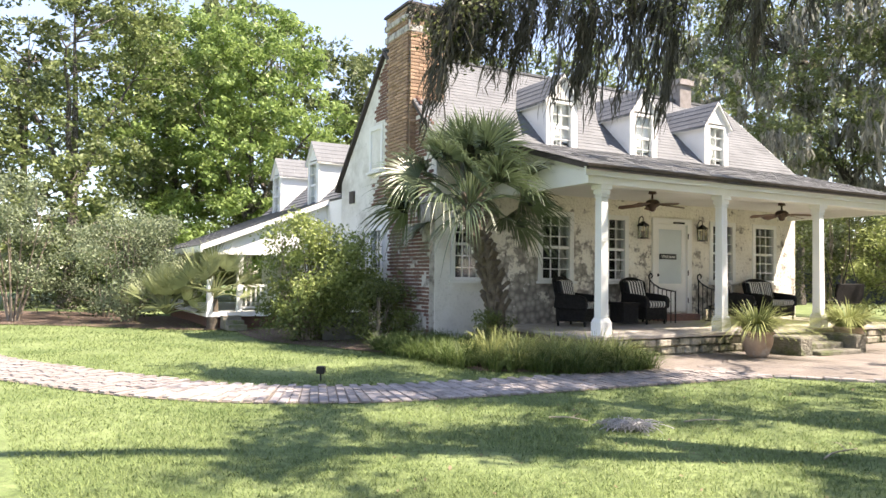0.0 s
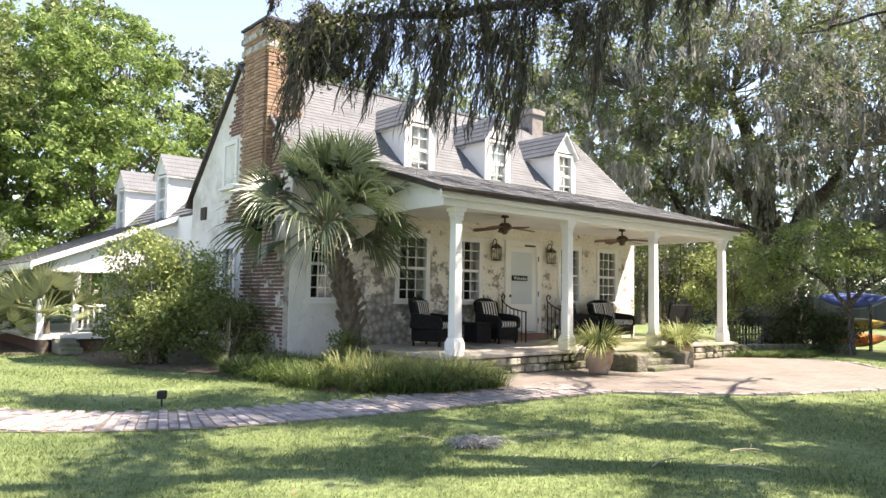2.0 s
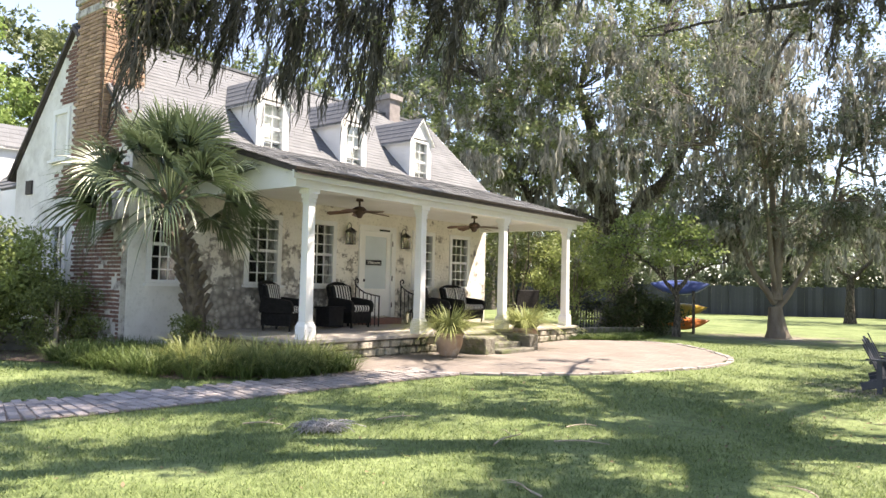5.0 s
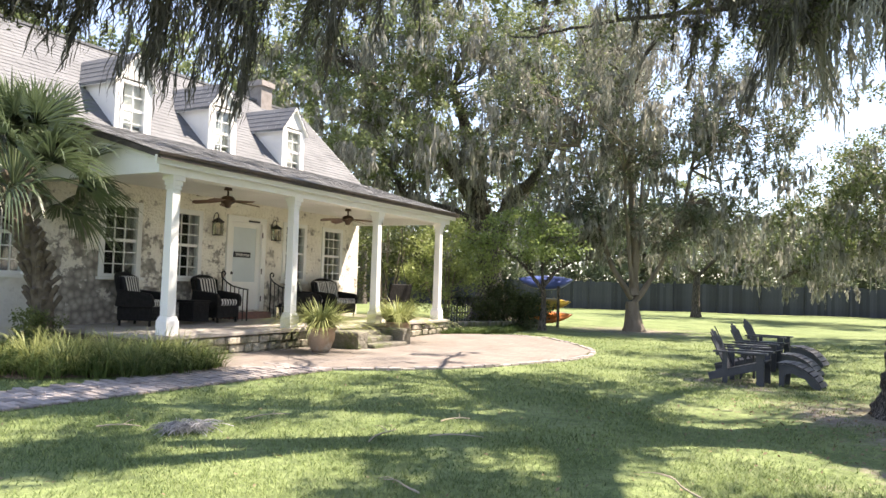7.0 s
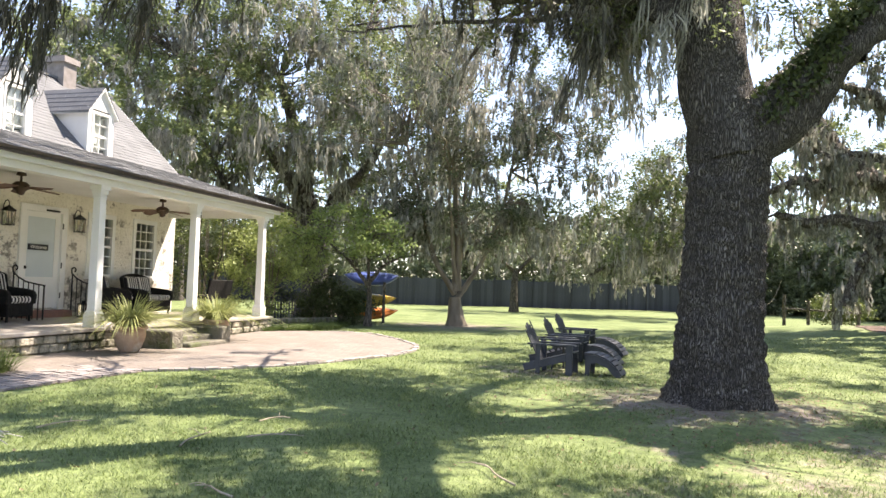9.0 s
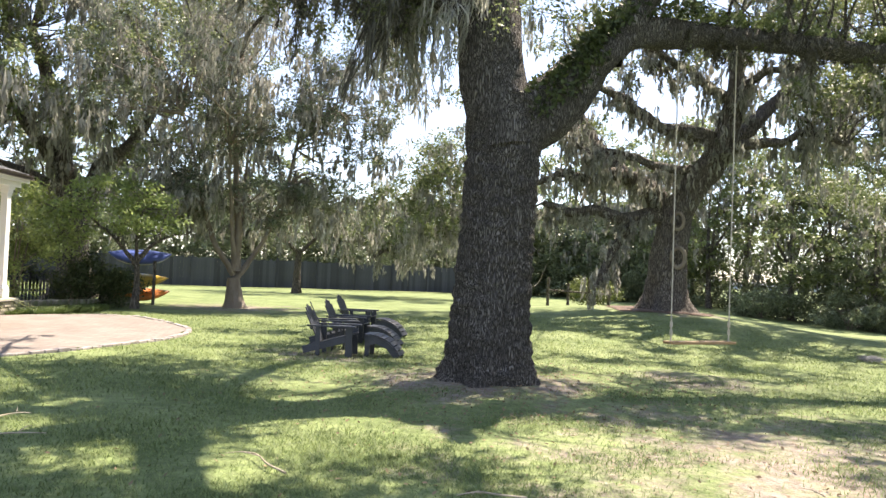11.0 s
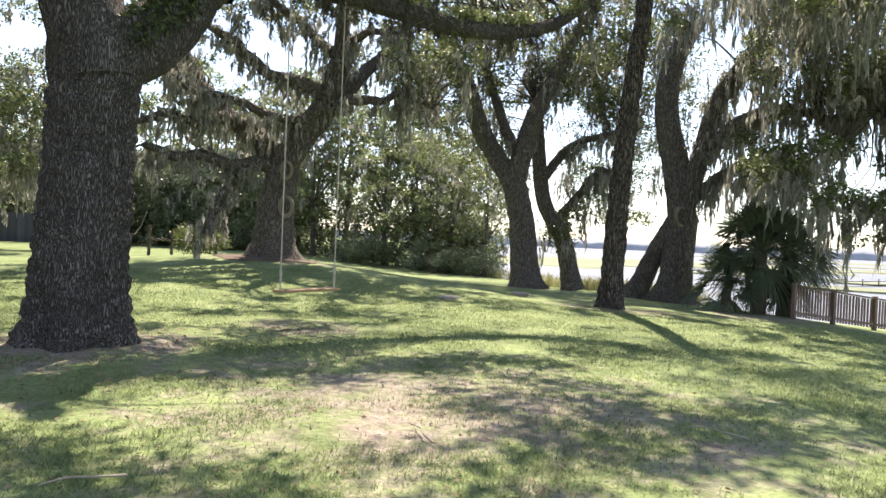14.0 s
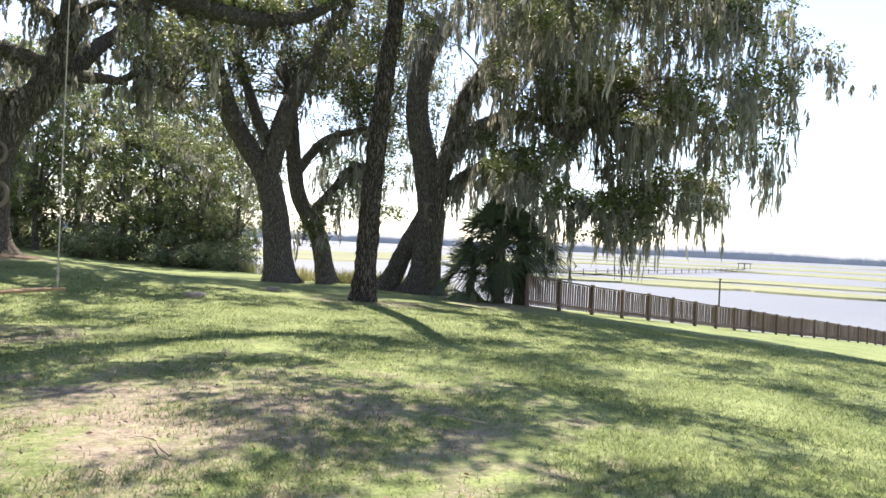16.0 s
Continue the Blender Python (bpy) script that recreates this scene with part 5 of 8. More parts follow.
def tree(name, label, base, trunk, limbs, blobs, seed, leaf_mat, leaf=(60, 0.5, 0.13), hang=None, bark=None, trunk_r=(0.5, 0.3, 0.2), sides=24, rows=30,
         ridge=0.02, group="", shell=0.5, twig_share=0.4, twig_r=0.03, limb_moss=0.0, extra_trunks=(), lump=7):
    """A tree: trunk, limbs, twigs, crown and hanging moss as parts. hang: (bunches, strands, spread, (short, long), width)."""
    bark = bark or M_BARK
    rng = np.random.default_rng(seed)
    t = thing(name, label, "tree", group, at=base)
    v, f = bark_trunk(trunk, trunk_r[0], trunk_r[1], trunk_r[2], sides, rows, seed, ridge)
    array_part("trunk", v - np.asarray(base), f, bark, t, smooth=True)
    for pts, r0, r1 in extra_trunks:
        v, f = bark_trunk(pts, r0, r1, r0 * 0.4, sides, rows, seed + 3, ridge)
        array_part("trunk", v - np.asarray(base), f, bark, t, smooth=True)
    sk = [spline(trunk, 12)[6:]]
    for i, (pts, r0, r1) in enumerate(limbs):
        s = Soup()
        sk.append(limb_tube(s, pts, r0, r1, seed + i, crook=min(0.25 * (r0 if isinstance(r0, float) else r0[0]) + 0.02, 0.06)))
        s.part("limb", bark, t, smooth=True, base=base)
    sk = np.vstack(sk)
    centres = blob_points(blobs, rng, shell, lump)
    if len(centres):
        s = Soup()
        twigs(s, sk, centres, rng, twig_share, twig_r, 3.6)
        if s.n:
            s.part("branchwork", bark, t, kind="stuff", base=base)
        s = Soup()
        leaves(s, centres, leaf[0], leaf[1], leaf[2], rng, lift=1.1)
        s.part("crown", leaf_mat, t, "crown of many small leaves", kind="stuff", base=base)
    if hang:
        s = Soup()
        n, strands, spread, length, width = hang

        def tufts(points, scale):
            """Each point carries a few beards side by side that share a length."""
            base_ln = length[0] + (length[1] - length[0]) * rng.random(len(points)) ** 1.6
            at = np.repeat(points, 3, 0) + rng.normal(size=(3 * len(points), 3)) * (spread * 1.5, spread * 1.5, 0.08)
            beards(s, at, scale * np.repeat(base_ln, 3) * rng.uniform(0.4, 1.0, len(at)), strands, spread * 0.75, width * 1.15, rng, (0, 0), 2, 0.05)

        if len(centres):
            low = centres[rng.integers(0, len(centres), n // 3)] + rng.normal(size=(n // 3, 3)) * leaf[1] * 0.4
            low[:, 2] -= leaf[1] * 0.4
            tufts(low, 1.0)
        if limb_moss:
            far = sk[12:]
            k = int(n * limb_moss) // 3
            tufts(far[rng.integers(0, len(far), k)] + rng.normal(size=(k, 3)) * 0.12, 0.8)
        s.part("moss", M_MOSS, t, "grey hanging spanish moss", kind="stuff", base=base)
    return t


def at_ground(x, y, sink=0.05):
    return (x, y, ground_z(x, y) - sink)


# the great oak on the lawn, with the limb that carries the swing
B = (10.11, 4.94, 0.10)
OAK_LIMB = [(10.2, 4.72, 3.4), (10.64, 4.24, 4.0), (10.98, 3.9, 4.55), (11.6, 3.61, 5.05), (12.76, 3.12, 5.36), (14.0, 2.4, 5.56), (15.3, 1.52, 5.7), (16.32, 0.48, 5.76),
            (17.47, -0.66, 6.05), (18.5, -1.9, 6.7), (19.4, -3.0, 7.9), (20.0, -3.8, 9.6)]
OAK_STEM = [(10.16, 4.82, 3.2), (10.1, 5.0, 4.25), (10.05, 5.2, 5.4), (9.8, 5.4, 6.8), (9.4, 5.6, 8.4), (8.9, 6.0, 10.0)]
OAK_FORK = [(11.2, 3.8, 4.7), (11.75, 3.45, 5.55), (12.2, 3.2, 6.6), (12.9, 3.0, 8.2), (13.4, 2.6, 9.6)]
OAK_WEST = [(8.6, 7.1, 5.6), (7.2, 8.0, 5.75), (5.6, 8.8, 5.7), (4.0, 9.4, 5.5), (2.4, 9.85, 5.4), (0.85, 9.95, 5.25), (0.45, 9.95, 5.12)]
OAK_NW = [(10.0, 5.2, 5.0), (9.6, 5.77, 5.45), (9.26, 6.27, 5.55), (8.9, 6.75, 5.55), (8.5, 7.2, 5.6), (8.1, 7.6, 5.65)]
OAK_NORTH = [(10.0, 5.3, 5.6), (10.2, 7.2, 6.2), (10.6, 9.2, 6.3), (11.5, 11.0, 6.2), (12.4, 12.4, 5.8)]
OAK_VEIL = [(10.0, 5.3, 5.3), (10.3, 6.6, 5.7), (10.2, 8.0, 5.9), (9.6, 9.4, 6.0), (8.6, 10.6, 5.9)]
OAK_BOUGH = [(10.1, 5.2, 5.6), (10.03, 5.49, 5.8), (10.91, 6.56, 6.25), (11.38, 7.66, 6.46), (11.67, 8.94, 7.15)]
OAK_SOUTH = [(9.9, 5.2, 6.4), (9.4, 3.0, 7.8), (9.2, 0.5, 8.4), (9.5, -3.0, 8.8)]
OAK_HIGH = [(9.5, 5.6, 8.2), (6.5, 5.5, 9.4), (3.5, 5.0, 9.8), (0.5, 5.5, 9.6)]
OAK_EAST = [(10.1, 5.1, 6.0), (12.5, 6.2, 7.6), (15.0, 7.0, 8.6), (17.5, 7.2, 9.2)]
great = tree("live_oak", "great dark-barked live oak with ferny limb and hanging moss", B,
     [(10.11, 4.94, 0.05), (10.12, 4.92, 0.91), (10.14, 4.89, 1.78), (10.15, 4.86, 2.59), (10.17, 4.82, 3.4), (10.18, 4.8, 3.9)],
     [(OAK_LIMB, (0.45, 0.37, 0.30, 0.235, 0.20, 0.19, 0.18, 0.17, 0.16, 0.14, 0.10, 0.05), 0.15), (OAK_FORK, 0.25, 0.12), (OAK_STEM, (0.50, 0.44, 0.41, 0.36, 0.28, 0.16), 0.16), (OAK_NW, 0.2, 0.12), (OAK_WEST, 0.12, 0.03), (OAK_NORTH, 0.08, 0.02), (OAK_VEIL, 0.07, 0.02), (OAK_BOUGH, 0.12, 0.03), (OAK_SOUTH, 0.22, 0.05), (OAK_HIGH, 0.2, 0.05), (OAK_EAST, 0.2, 0.05)],
     [((3.2, 9.7, 5.9), (2.5, 1.1, 0.8), 80), ((6.4, 8.4, 6.2), (2.0, 1.2, 0.7), 30), ((8.9, 6.9, 5.9), (1.4, 1.4, 0.9), 44), ((11.2, 10, 6.8), (2, 3, 0.8), 26), ((14.5, 2.2, 7.2), (3.6, 2.4, 0.8), 60),
      ((17.5, -0.8, 7.3), (2.4, 2.2, 0.9), 40)],
     11, M_OAK, (80, 0.42, 0.065), None, bark=M_BARK_NEAR, trunk_r=(0.53, 0.49, 0.15), sides=160, rows=220, ridge=0.022, twig_share=0.5)

# its high crown, unseen above the view and laid out to shade the lawn; sunny gaps where no clump stands between the sun
# and the grass
GAPS = [(6.9, 4.7, 0.8, 1.2), (7.7, 2.2, 0.8, 1.5), (-3.6, 5.6, 2.0, 1.6), (-6.0, 9.0, 2.5, 2.3), (0.4, 8.1, 0.6, 0.4), (1.5, 5.4, 0.9, 0.5), (4.4, 7.2, 1.0, 0.4), (2.6, 6.4, 0.5, 0.4), 
        (9.0, 13.5, 3.0, 2.6), (5.8, 12.0, 2.2, 0.9), (10.6, -2.2, 1.2, 0.7), (13.5, 0.5, 1.6, 0.6), (6.5, -2.8, 0.5, 0.4), (8.6, -5.5, 1.4, 0.6), (15.5, 4.5, 2.0, 1.2),
        (-1.5, 13.0, 2.5, 1.0), (-3.2, 7.0, 1.8, 3.0)]
rng = np.random.default_rng(19)
crown_blobs = [((9, 6, 10.5), (5, 5, 2.4), 250), ((4.5, 6.5, 9.6), (4.5, 4, 1.8), 230), ((9.5, 3.0, 9.2), (3.5, 2.5, 1.4), 130), ((14.5, 6.5, 10.2), (4, 4, 2.2), 150), ((13.0, 1.5, 9.6), (4.5, 3.2, 1.8), 170), ((9.5, -2, 9.6), (4.2, 3.6, 1.6), 150),
               ((15.5, -2.5, 10.2), (4.2, 3.4, 1.8), 150), ((12.5, -6.5, 9.8), (4.5, 3.2, 1.8), 140), ((8.5, 11.5, 9.5), (4.5, 3.0, 1.8), 150), ((18.5, 1.5, 10.5), (3, 4, 1.8), 90), ((19.0, 8.0, 10.6), (4, 3.6, 1.6), 150)]
pts = blob_points(crown_blobs, rng, 0.25, 3, 0.5)
flat_sun = np.array((math.sin(SUN_AZ), math.cos(SUN_AZ))) / math.tan(SUN_EL)
foot = pts[:, :2] - flat_sun * pts[:, 2:3]
# unseen clumps far out from the trunk, added for more shade on the lawn
more = np.c_[rng.uniform(12, 24, 520), rng.uniform(-15, 4.5, 520), rng.uniform(9.6, 11.2, 520)]
thin = np.array([noise.noise(Vector((a * 0.33, b * 0.33, 7.7))) for a, b, c in more])
pts = np.vstack([pts, more[thin > -0.22]])
foot = pts[:, :2] - flat_sun * pts[:, 2:3]
open_sky = np.zeros(len(pts), bool)
for gx, gy, rx, ry in GAPS:
    open_sky |= ((foot[:, 0] - gx) / (rx + 0.45)) ** 2 + ((foot[:, 1] - gy) / (ry + 0.45)) ** 2 < 1
open_sky |= np.array([noise.noise(Vector((a * 0.95, b * 0.95, 2.3))) + 0.85 * noise.noise(Vector((a * 2.0, b * 2.0, 5.1))) for a, b in foot]) > 0.29
s = Soup()
leaves(s, pts[~open_sky], 62, 0.6, 0.175, rng, 0.55)
s.part("crown", M_OAK, great, "high spreading crown out of view, laid out to shade the lawn", kind="stuff", base=B)

# moss and sprays under the west limb, hanging in front of the house
rng = np.random.default_rng(21)
oak_moss = thing("spanish_moss", "long grey spanish moss hanging from the great oak", "moss", at=(4.6, 9.15, 5.5), kind="stuff")
s = Soup()


spray, twig = Soup(), Soup()


def clumps(line, lo, count, jitter, length, hi=80, wisps=56, spread=0.125, width=0.0105, leafy_share=0.9):
    """Beards along a limb, most short and some long, with crooked twigs and sprays of small leaves between."""
    q = spline(line, 80)[lo:hi]
    at = q[rng.integers(0, len(q), count)] + rng.normal(size=(count, 3)) * jitter
    ln = length[0] + (length[1] - length[0]) * rng.random(count) ** 2.2
    beards(s, at, ln, wisps, spread, width, rng, wave=0.055, segs=4)
    kids = np.repeat(at, 2, 0) + rng.normal(size=(2 * count, 3)) * (0.14, 0.14, 0.1)
    beards(s, kids, np.repeat(ln, 2) * rng.uniform(0.25, 0.75, 2 * count), wisps // 2, spread, width, rng, wave=0.055, segs=4)
    few = int(count * leafy_share)
    c = q[rng.integers(0, len(q), few)] + rng.normal(size=(few, 3)) * jitter * 1.3 - (0, 0, 0.1)
    c[:, 2] -= rng.random(few) * 0.5
    leaves(spray, c, 60, 0.26, 0.058, rng, 0.8)
    twigs(twig, q, np.vstack([at[::2], c]), rng, 0.7, 0.016, 2.5)


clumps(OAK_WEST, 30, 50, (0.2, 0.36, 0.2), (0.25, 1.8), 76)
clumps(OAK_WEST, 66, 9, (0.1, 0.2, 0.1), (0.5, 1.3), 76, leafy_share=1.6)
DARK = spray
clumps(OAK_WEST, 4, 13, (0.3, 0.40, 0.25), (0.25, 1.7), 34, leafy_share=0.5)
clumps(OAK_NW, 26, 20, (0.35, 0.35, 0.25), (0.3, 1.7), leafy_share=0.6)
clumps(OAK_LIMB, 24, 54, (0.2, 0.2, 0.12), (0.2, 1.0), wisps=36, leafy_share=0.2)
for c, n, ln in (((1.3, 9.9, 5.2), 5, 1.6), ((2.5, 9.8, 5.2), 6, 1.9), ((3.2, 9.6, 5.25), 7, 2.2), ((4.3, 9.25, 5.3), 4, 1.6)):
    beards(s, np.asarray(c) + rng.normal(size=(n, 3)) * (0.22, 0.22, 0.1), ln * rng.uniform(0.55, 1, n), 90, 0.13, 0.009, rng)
# these strands take the dark moss copy, their shade being in the colour
s.part("strands", M_MOSS_SHADE, oak_moss, base=(4.6, 9.15, 5.5))
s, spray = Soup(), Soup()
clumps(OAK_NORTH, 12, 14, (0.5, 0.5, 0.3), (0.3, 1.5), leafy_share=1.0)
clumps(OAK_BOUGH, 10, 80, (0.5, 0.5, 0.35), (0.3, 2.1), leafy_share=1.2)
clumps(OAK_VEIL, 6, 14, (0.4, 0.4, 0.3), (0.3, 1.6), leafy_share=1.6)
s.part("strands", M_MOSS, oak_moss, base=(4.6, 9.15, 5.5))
# lighter leaf copy, so that these sprays look sunlit by colour
spray.part("spray", M_OAK_LIGHT, great, "yellow-green sprays with sunlight put into their leaf colour", kind="stuff", base=(10.11, 4.94, 0.10))
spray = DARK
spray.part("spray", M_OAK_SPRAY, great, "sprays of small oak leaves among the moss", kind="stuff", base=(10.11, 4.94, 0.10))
twig.part("twigwork", M_BARK, great, "thin crooked twigs", kind="stuff", base=(10.11, 4.94, 0.10))
lim = spline(OAK_LIMB, 60)[22:]
fern = Soup()
pts = lim + rng.normal(size=lim.shape) * (0.12, 0.12, 0.03) + (0, 0, 0.26)
leaves(fern, pts, 190, 0.27, 0.075, rng, 0.6)
ferns = thing("resurrection_fern", "small green ferns growing along the oak limb", "fern", at=(13, 2.9, 5.6), kind="stuff")
fern.part("fronds", M_OAK_LIGHT, ferns, base=(13, 2.9, 5.6))
# ivy in the crotch and up the back of the rising limb
rise = spline(OAK_LIMB, 60)[1:23]
fern = Soup()
leaves(fern, np.vstack([rise + (-0.10, -0.16, 0.33), rise[:14] + (-0.24, -0.12, 0.30), rise[:9] + (-0.2, -0.26, 0.12)]), 70, 0.2, 0.09, rng, 0.9)
ivy = thing("ivy", "dark green ivy in the crotch of the great oak", "ivy", at=(10.6, 4.2, 4.2), kind="stuff")
fern.part("leaves", M_SHRUB_DARK, ivy, base=(10.6, 4.2, 4.2))

# oak with spreading arms on a mound
B = (26.46, 6.53, 0.60)
tree("live_oak", "spreading live oak with crooked low arms and moss on a mound", B, [(26.46, 6.53, 0.5), (26.47, 6.49, 2.1), (26.51, 6.32, 3.5), (26.55, 6.16, 4.4)],
     [([(26.48, 6.47, 3.6), (25.9, 7.1, 3.75), (25.2, 7.8, 3.55), (24.6, 8.4, 3.85), (23.9, 9.1, 3.7), (23.2, 9.7, 3.95)], (0.30, 0.26, 0.22, 0.18, 0.14, 0.09), 0.1),
      ([(26.45, 6.58, 4.0), (25.9, 7.3, 4.75), (25.2, 8.1, 5.1), (24.5, 8.8, 4.85), (23.8, 9.4, 4.95), (23.1, 10.0, 4.55)], (0.32, 0.27, 0.22, 0.18, 0.14, 0.09), 0.1),
      ([(26.4, 6.78, 4.2), (26.2, 7.5, 4.9), (26.3, 8.4, 5.6), (26.5, 9.2, 6.4), (26.6, 9.7, 7.3), (26.75, 10.4, 8.7)], (0.36, 0.32, 0.28, 0.24, 0.18, 0.1), 0.1),
      ([(26.55, 6.16, 4.0), (26.5, 5.55, 5.0), (26.42, 4.85, 6.0), (26.3, 4.5, 7.3), (26.2, 4.4, 8.6), (26.0, 4.3, 10.2)], (0.52, 0.47, 0.40, 0.32, 0.24, 0.16), 0.1),
      ([(26.45, 4.9, 5.9), (27.1, 4.3, 6.6), (27.7, 3.6, 7.4), (28.2, 2.9, 8.4), (28.5, 2.3, 9.4)], (0.30, 0.28, 0.24, 0.2, 0.14), 0.1),
      ([(26.42, 4.85, 6.1), (26.0, 5.6, 6.45), (25.4, 6.5, 6.6), (24.8, 7.2, 7.1), (24.2, 7.7, 7.5), (23.5, 8.3, 7.6)], (0.26, 0.24, 0.2, 0.17, 0.13, 0.08), 0.1),
      ([(26.35, 4.5, 7.4), (25.9, 5.3, 8.0), (25.3, 6.1, 8.7), (24.8, 7.0, 9.1)], (0.2, 0.16, 0.13, 0.08), 0.1),
      ([(26.5, 5.5, 5.2), (25.8, 6.3, 5.3), (25.2, 7.1, 5.45), (24.6, 7.9, 5.7), (24.0, 8.5, 5.6)], (0.17, 0.15, 0.13, 0.1, 0.06), 0.1),
      ([(26.4, 4.84, 5.8), (26.0, 3.9, 6.0), (25.7, 3.1, 5.95), (25.5, 2.2, 6.15), (25.2, 1.2, 5.7)], (0.19, 0.16, 0.14, 0.1, 0.06), 0.1),
      ([(26.3, 4.45, 7.8), (26.0, 3.4, 8.3), (25.7, 2.4, 8.2)], (0.16, 0.12, 0.07), 0.1),
      ([(25.5, 7.5, 3.6), (25.2, 7.75, 2.9), (24.9, 8.0, 2.2), (24.5, 8.3, 1.3)], (0.18, 0.16, 0.14, 0.1), 0.1),
      ([(24.7, 8.3, 5.0), (24.3, 8.5, 5.6), (23.9, 8.9, 5.9), (23.5, 9.0, 6.4)], (0.1, 0.08, 0.06, 0.04), 0.1)],
     [((26, 6, 11.5), (6.5, 7, 1.9), 220), ((24.3, 10.5, 7.2), (2.2, 2.2, 1.0), 46), ((23.2, 11.8, 4.6), (2.0, 2.0, 1.1), 56), ((26.5, 0.8, 7.4), (2.2, 2.0, 1.2), 46), ((28.4, 2.4, 9.6), (2.8, 2.8, 1.3), 56),
      ((22.9, 13.4, 3.5), (1.8, 2.0, 0.8), 44), ((25.4, 6.6, 8.6), (1.4, 1.8, 0.6), 20), ((22.8, 14.8, 4.6), (1.4, 1.6, 1.0), 36)],
     31, M_OAK, (66, 0.42, 0.13), (900, 16, 0.13, (0.3, 1.7), 0.028), trunk_r=(0.68, 0.52, 0.42), sides=36, rows=40, ridge=0.03, limb_moss=1.45)

# forked oak by the shore
B = (33.16, -2.89, -0.42)
tree("live_oak", "forked grey-barked oak at the edge of the lawn", B, [(33.16, -2.89, -0.55), (33.19, -2.64, 2.09), (33.22, -2.33, 3.56), (33.24, -2.08, 4.5)],
     [([(33.25, -2.1, 4.0), (33.33, -0.74, 6.18), (33.15, -0.04, 8.07), (32.96, 0.93, 9.77), (32.54, 1.81, 11.14)], 0.45, 0.2),
      ([(33.22, -2.2, 4.1), (33.17, -2.83, 6.52), (33.28, -3.61, 8.3), (33.19, -4.23, 9.79), (32.98, -5.46, 11.76)], 0.45, 0.2),
      ([(33.25, -2.06, 5.6), (33.91, -1.2, 7.91), (34.54, -0.53, 10.15)], 0.26, 0.15)],
     [((33, -1.5, 14), (5, 6, 2.4), 150), ((32, 3, 11.5), (3, 2.5, 1.8), 70), ((33, -6, 12), (3, 2.4, 1.6), 60), ((32, 1.5, 7.5), (1.6, 1.8, 1.4), 30), ((34.0, -1.0, 9.6), (3, 3.5, 1.5), 70), ((33.5, 2.6, 8.6), (2, 2, 1.4), 44), ((34.8, -4.6, 9.2), (2, 2, 1.5), 50)],
     32, M_OAK, (66, 0.5, 0.17), (520, 13, 0.13, (0.5, 2.0), 0.032), trunk_r=(0.62, 0.5, 0.3), sides=36, rows=40, ridge=0.03, limb_moss=0.5)
B = (34.55, -5.17, -0.45)
tree("live_oak", "leaning dark oak with crooked side limbs", B, [(34.55, -5.17, -0.6), (34.64, -4.65, 1.69), (34.77, -3.79, 3.2), (34.81, -3.44, 5.25), (34.84, -3.18, 7.82)],
     [([(34.8, -3.57, 4.23), (34.64, -4.64, 5.81), (33.88, -6.03, 6.3), (33.67, -6.99, 6.52)], 0.22, 0.1), ([(34.7, -4.28, 2.45), (34.2, -5.43, 4.02), (33.86, -6.14, 4.79), (33.73, -6.73, 4.35)], 0.2, 0.12)],
     [((34, -5, 7.4), (2.6, 3, 1.4), 45), ((34.8, -3, 10), (3, 3, 2), 60), ((33.8, -6.6, 4.2), (1, 1.6, 1.2), 26), ((35.5, -6.5, 8.8), (2.4, 3.4, 2.8), 80), ((35.0, -9.5, 7.6), (2.4, 2.6, 2.6), 70), ((34.5, -7.5, 11.5), (3, 4, 1.8), 80), ((35.5, -1.0, 7.5), (1.8, 2.4, 2.2), 46), ((36.5, 1.0, 9.5), (2.5, 3, 2.2), 60), ((36.5, -4.5, 11.5), (3, 4, 2.0), 70), ((36, -8.5, 11), (3, 3, 2.0), 60), ((37.5, 0.5, 5.6), (1.6, 2.2, 1.2), 26), ((37.6, -6.6, 4.6), (1.2, 1.7, 1.0), 40), ((37.4, -8.4, 3.2), (1.0, 1.1, 0.8), 26), ((37.8, -7.2, 9.4), (1.6, 2.0, 1.4), 56), ((38.2, -1.2, 5.8), (1.6, 2.4, 1.8), 60), ((37.0, -9.8, 5.4), (1.2, 1.4, 1.2), 36), ((34.6, -4.6, 2.0), (0.5, 0.5, 1.3), 26)],
     33, M_OAK, (50, 0.6, 0.15), (640, 12, 0.13, (0.4, 2.2), 0.033), trunk_r=(0.44, 0.3, 0.12), sides=24, rows=30, ridge=0.03, limb_moss=0.4)
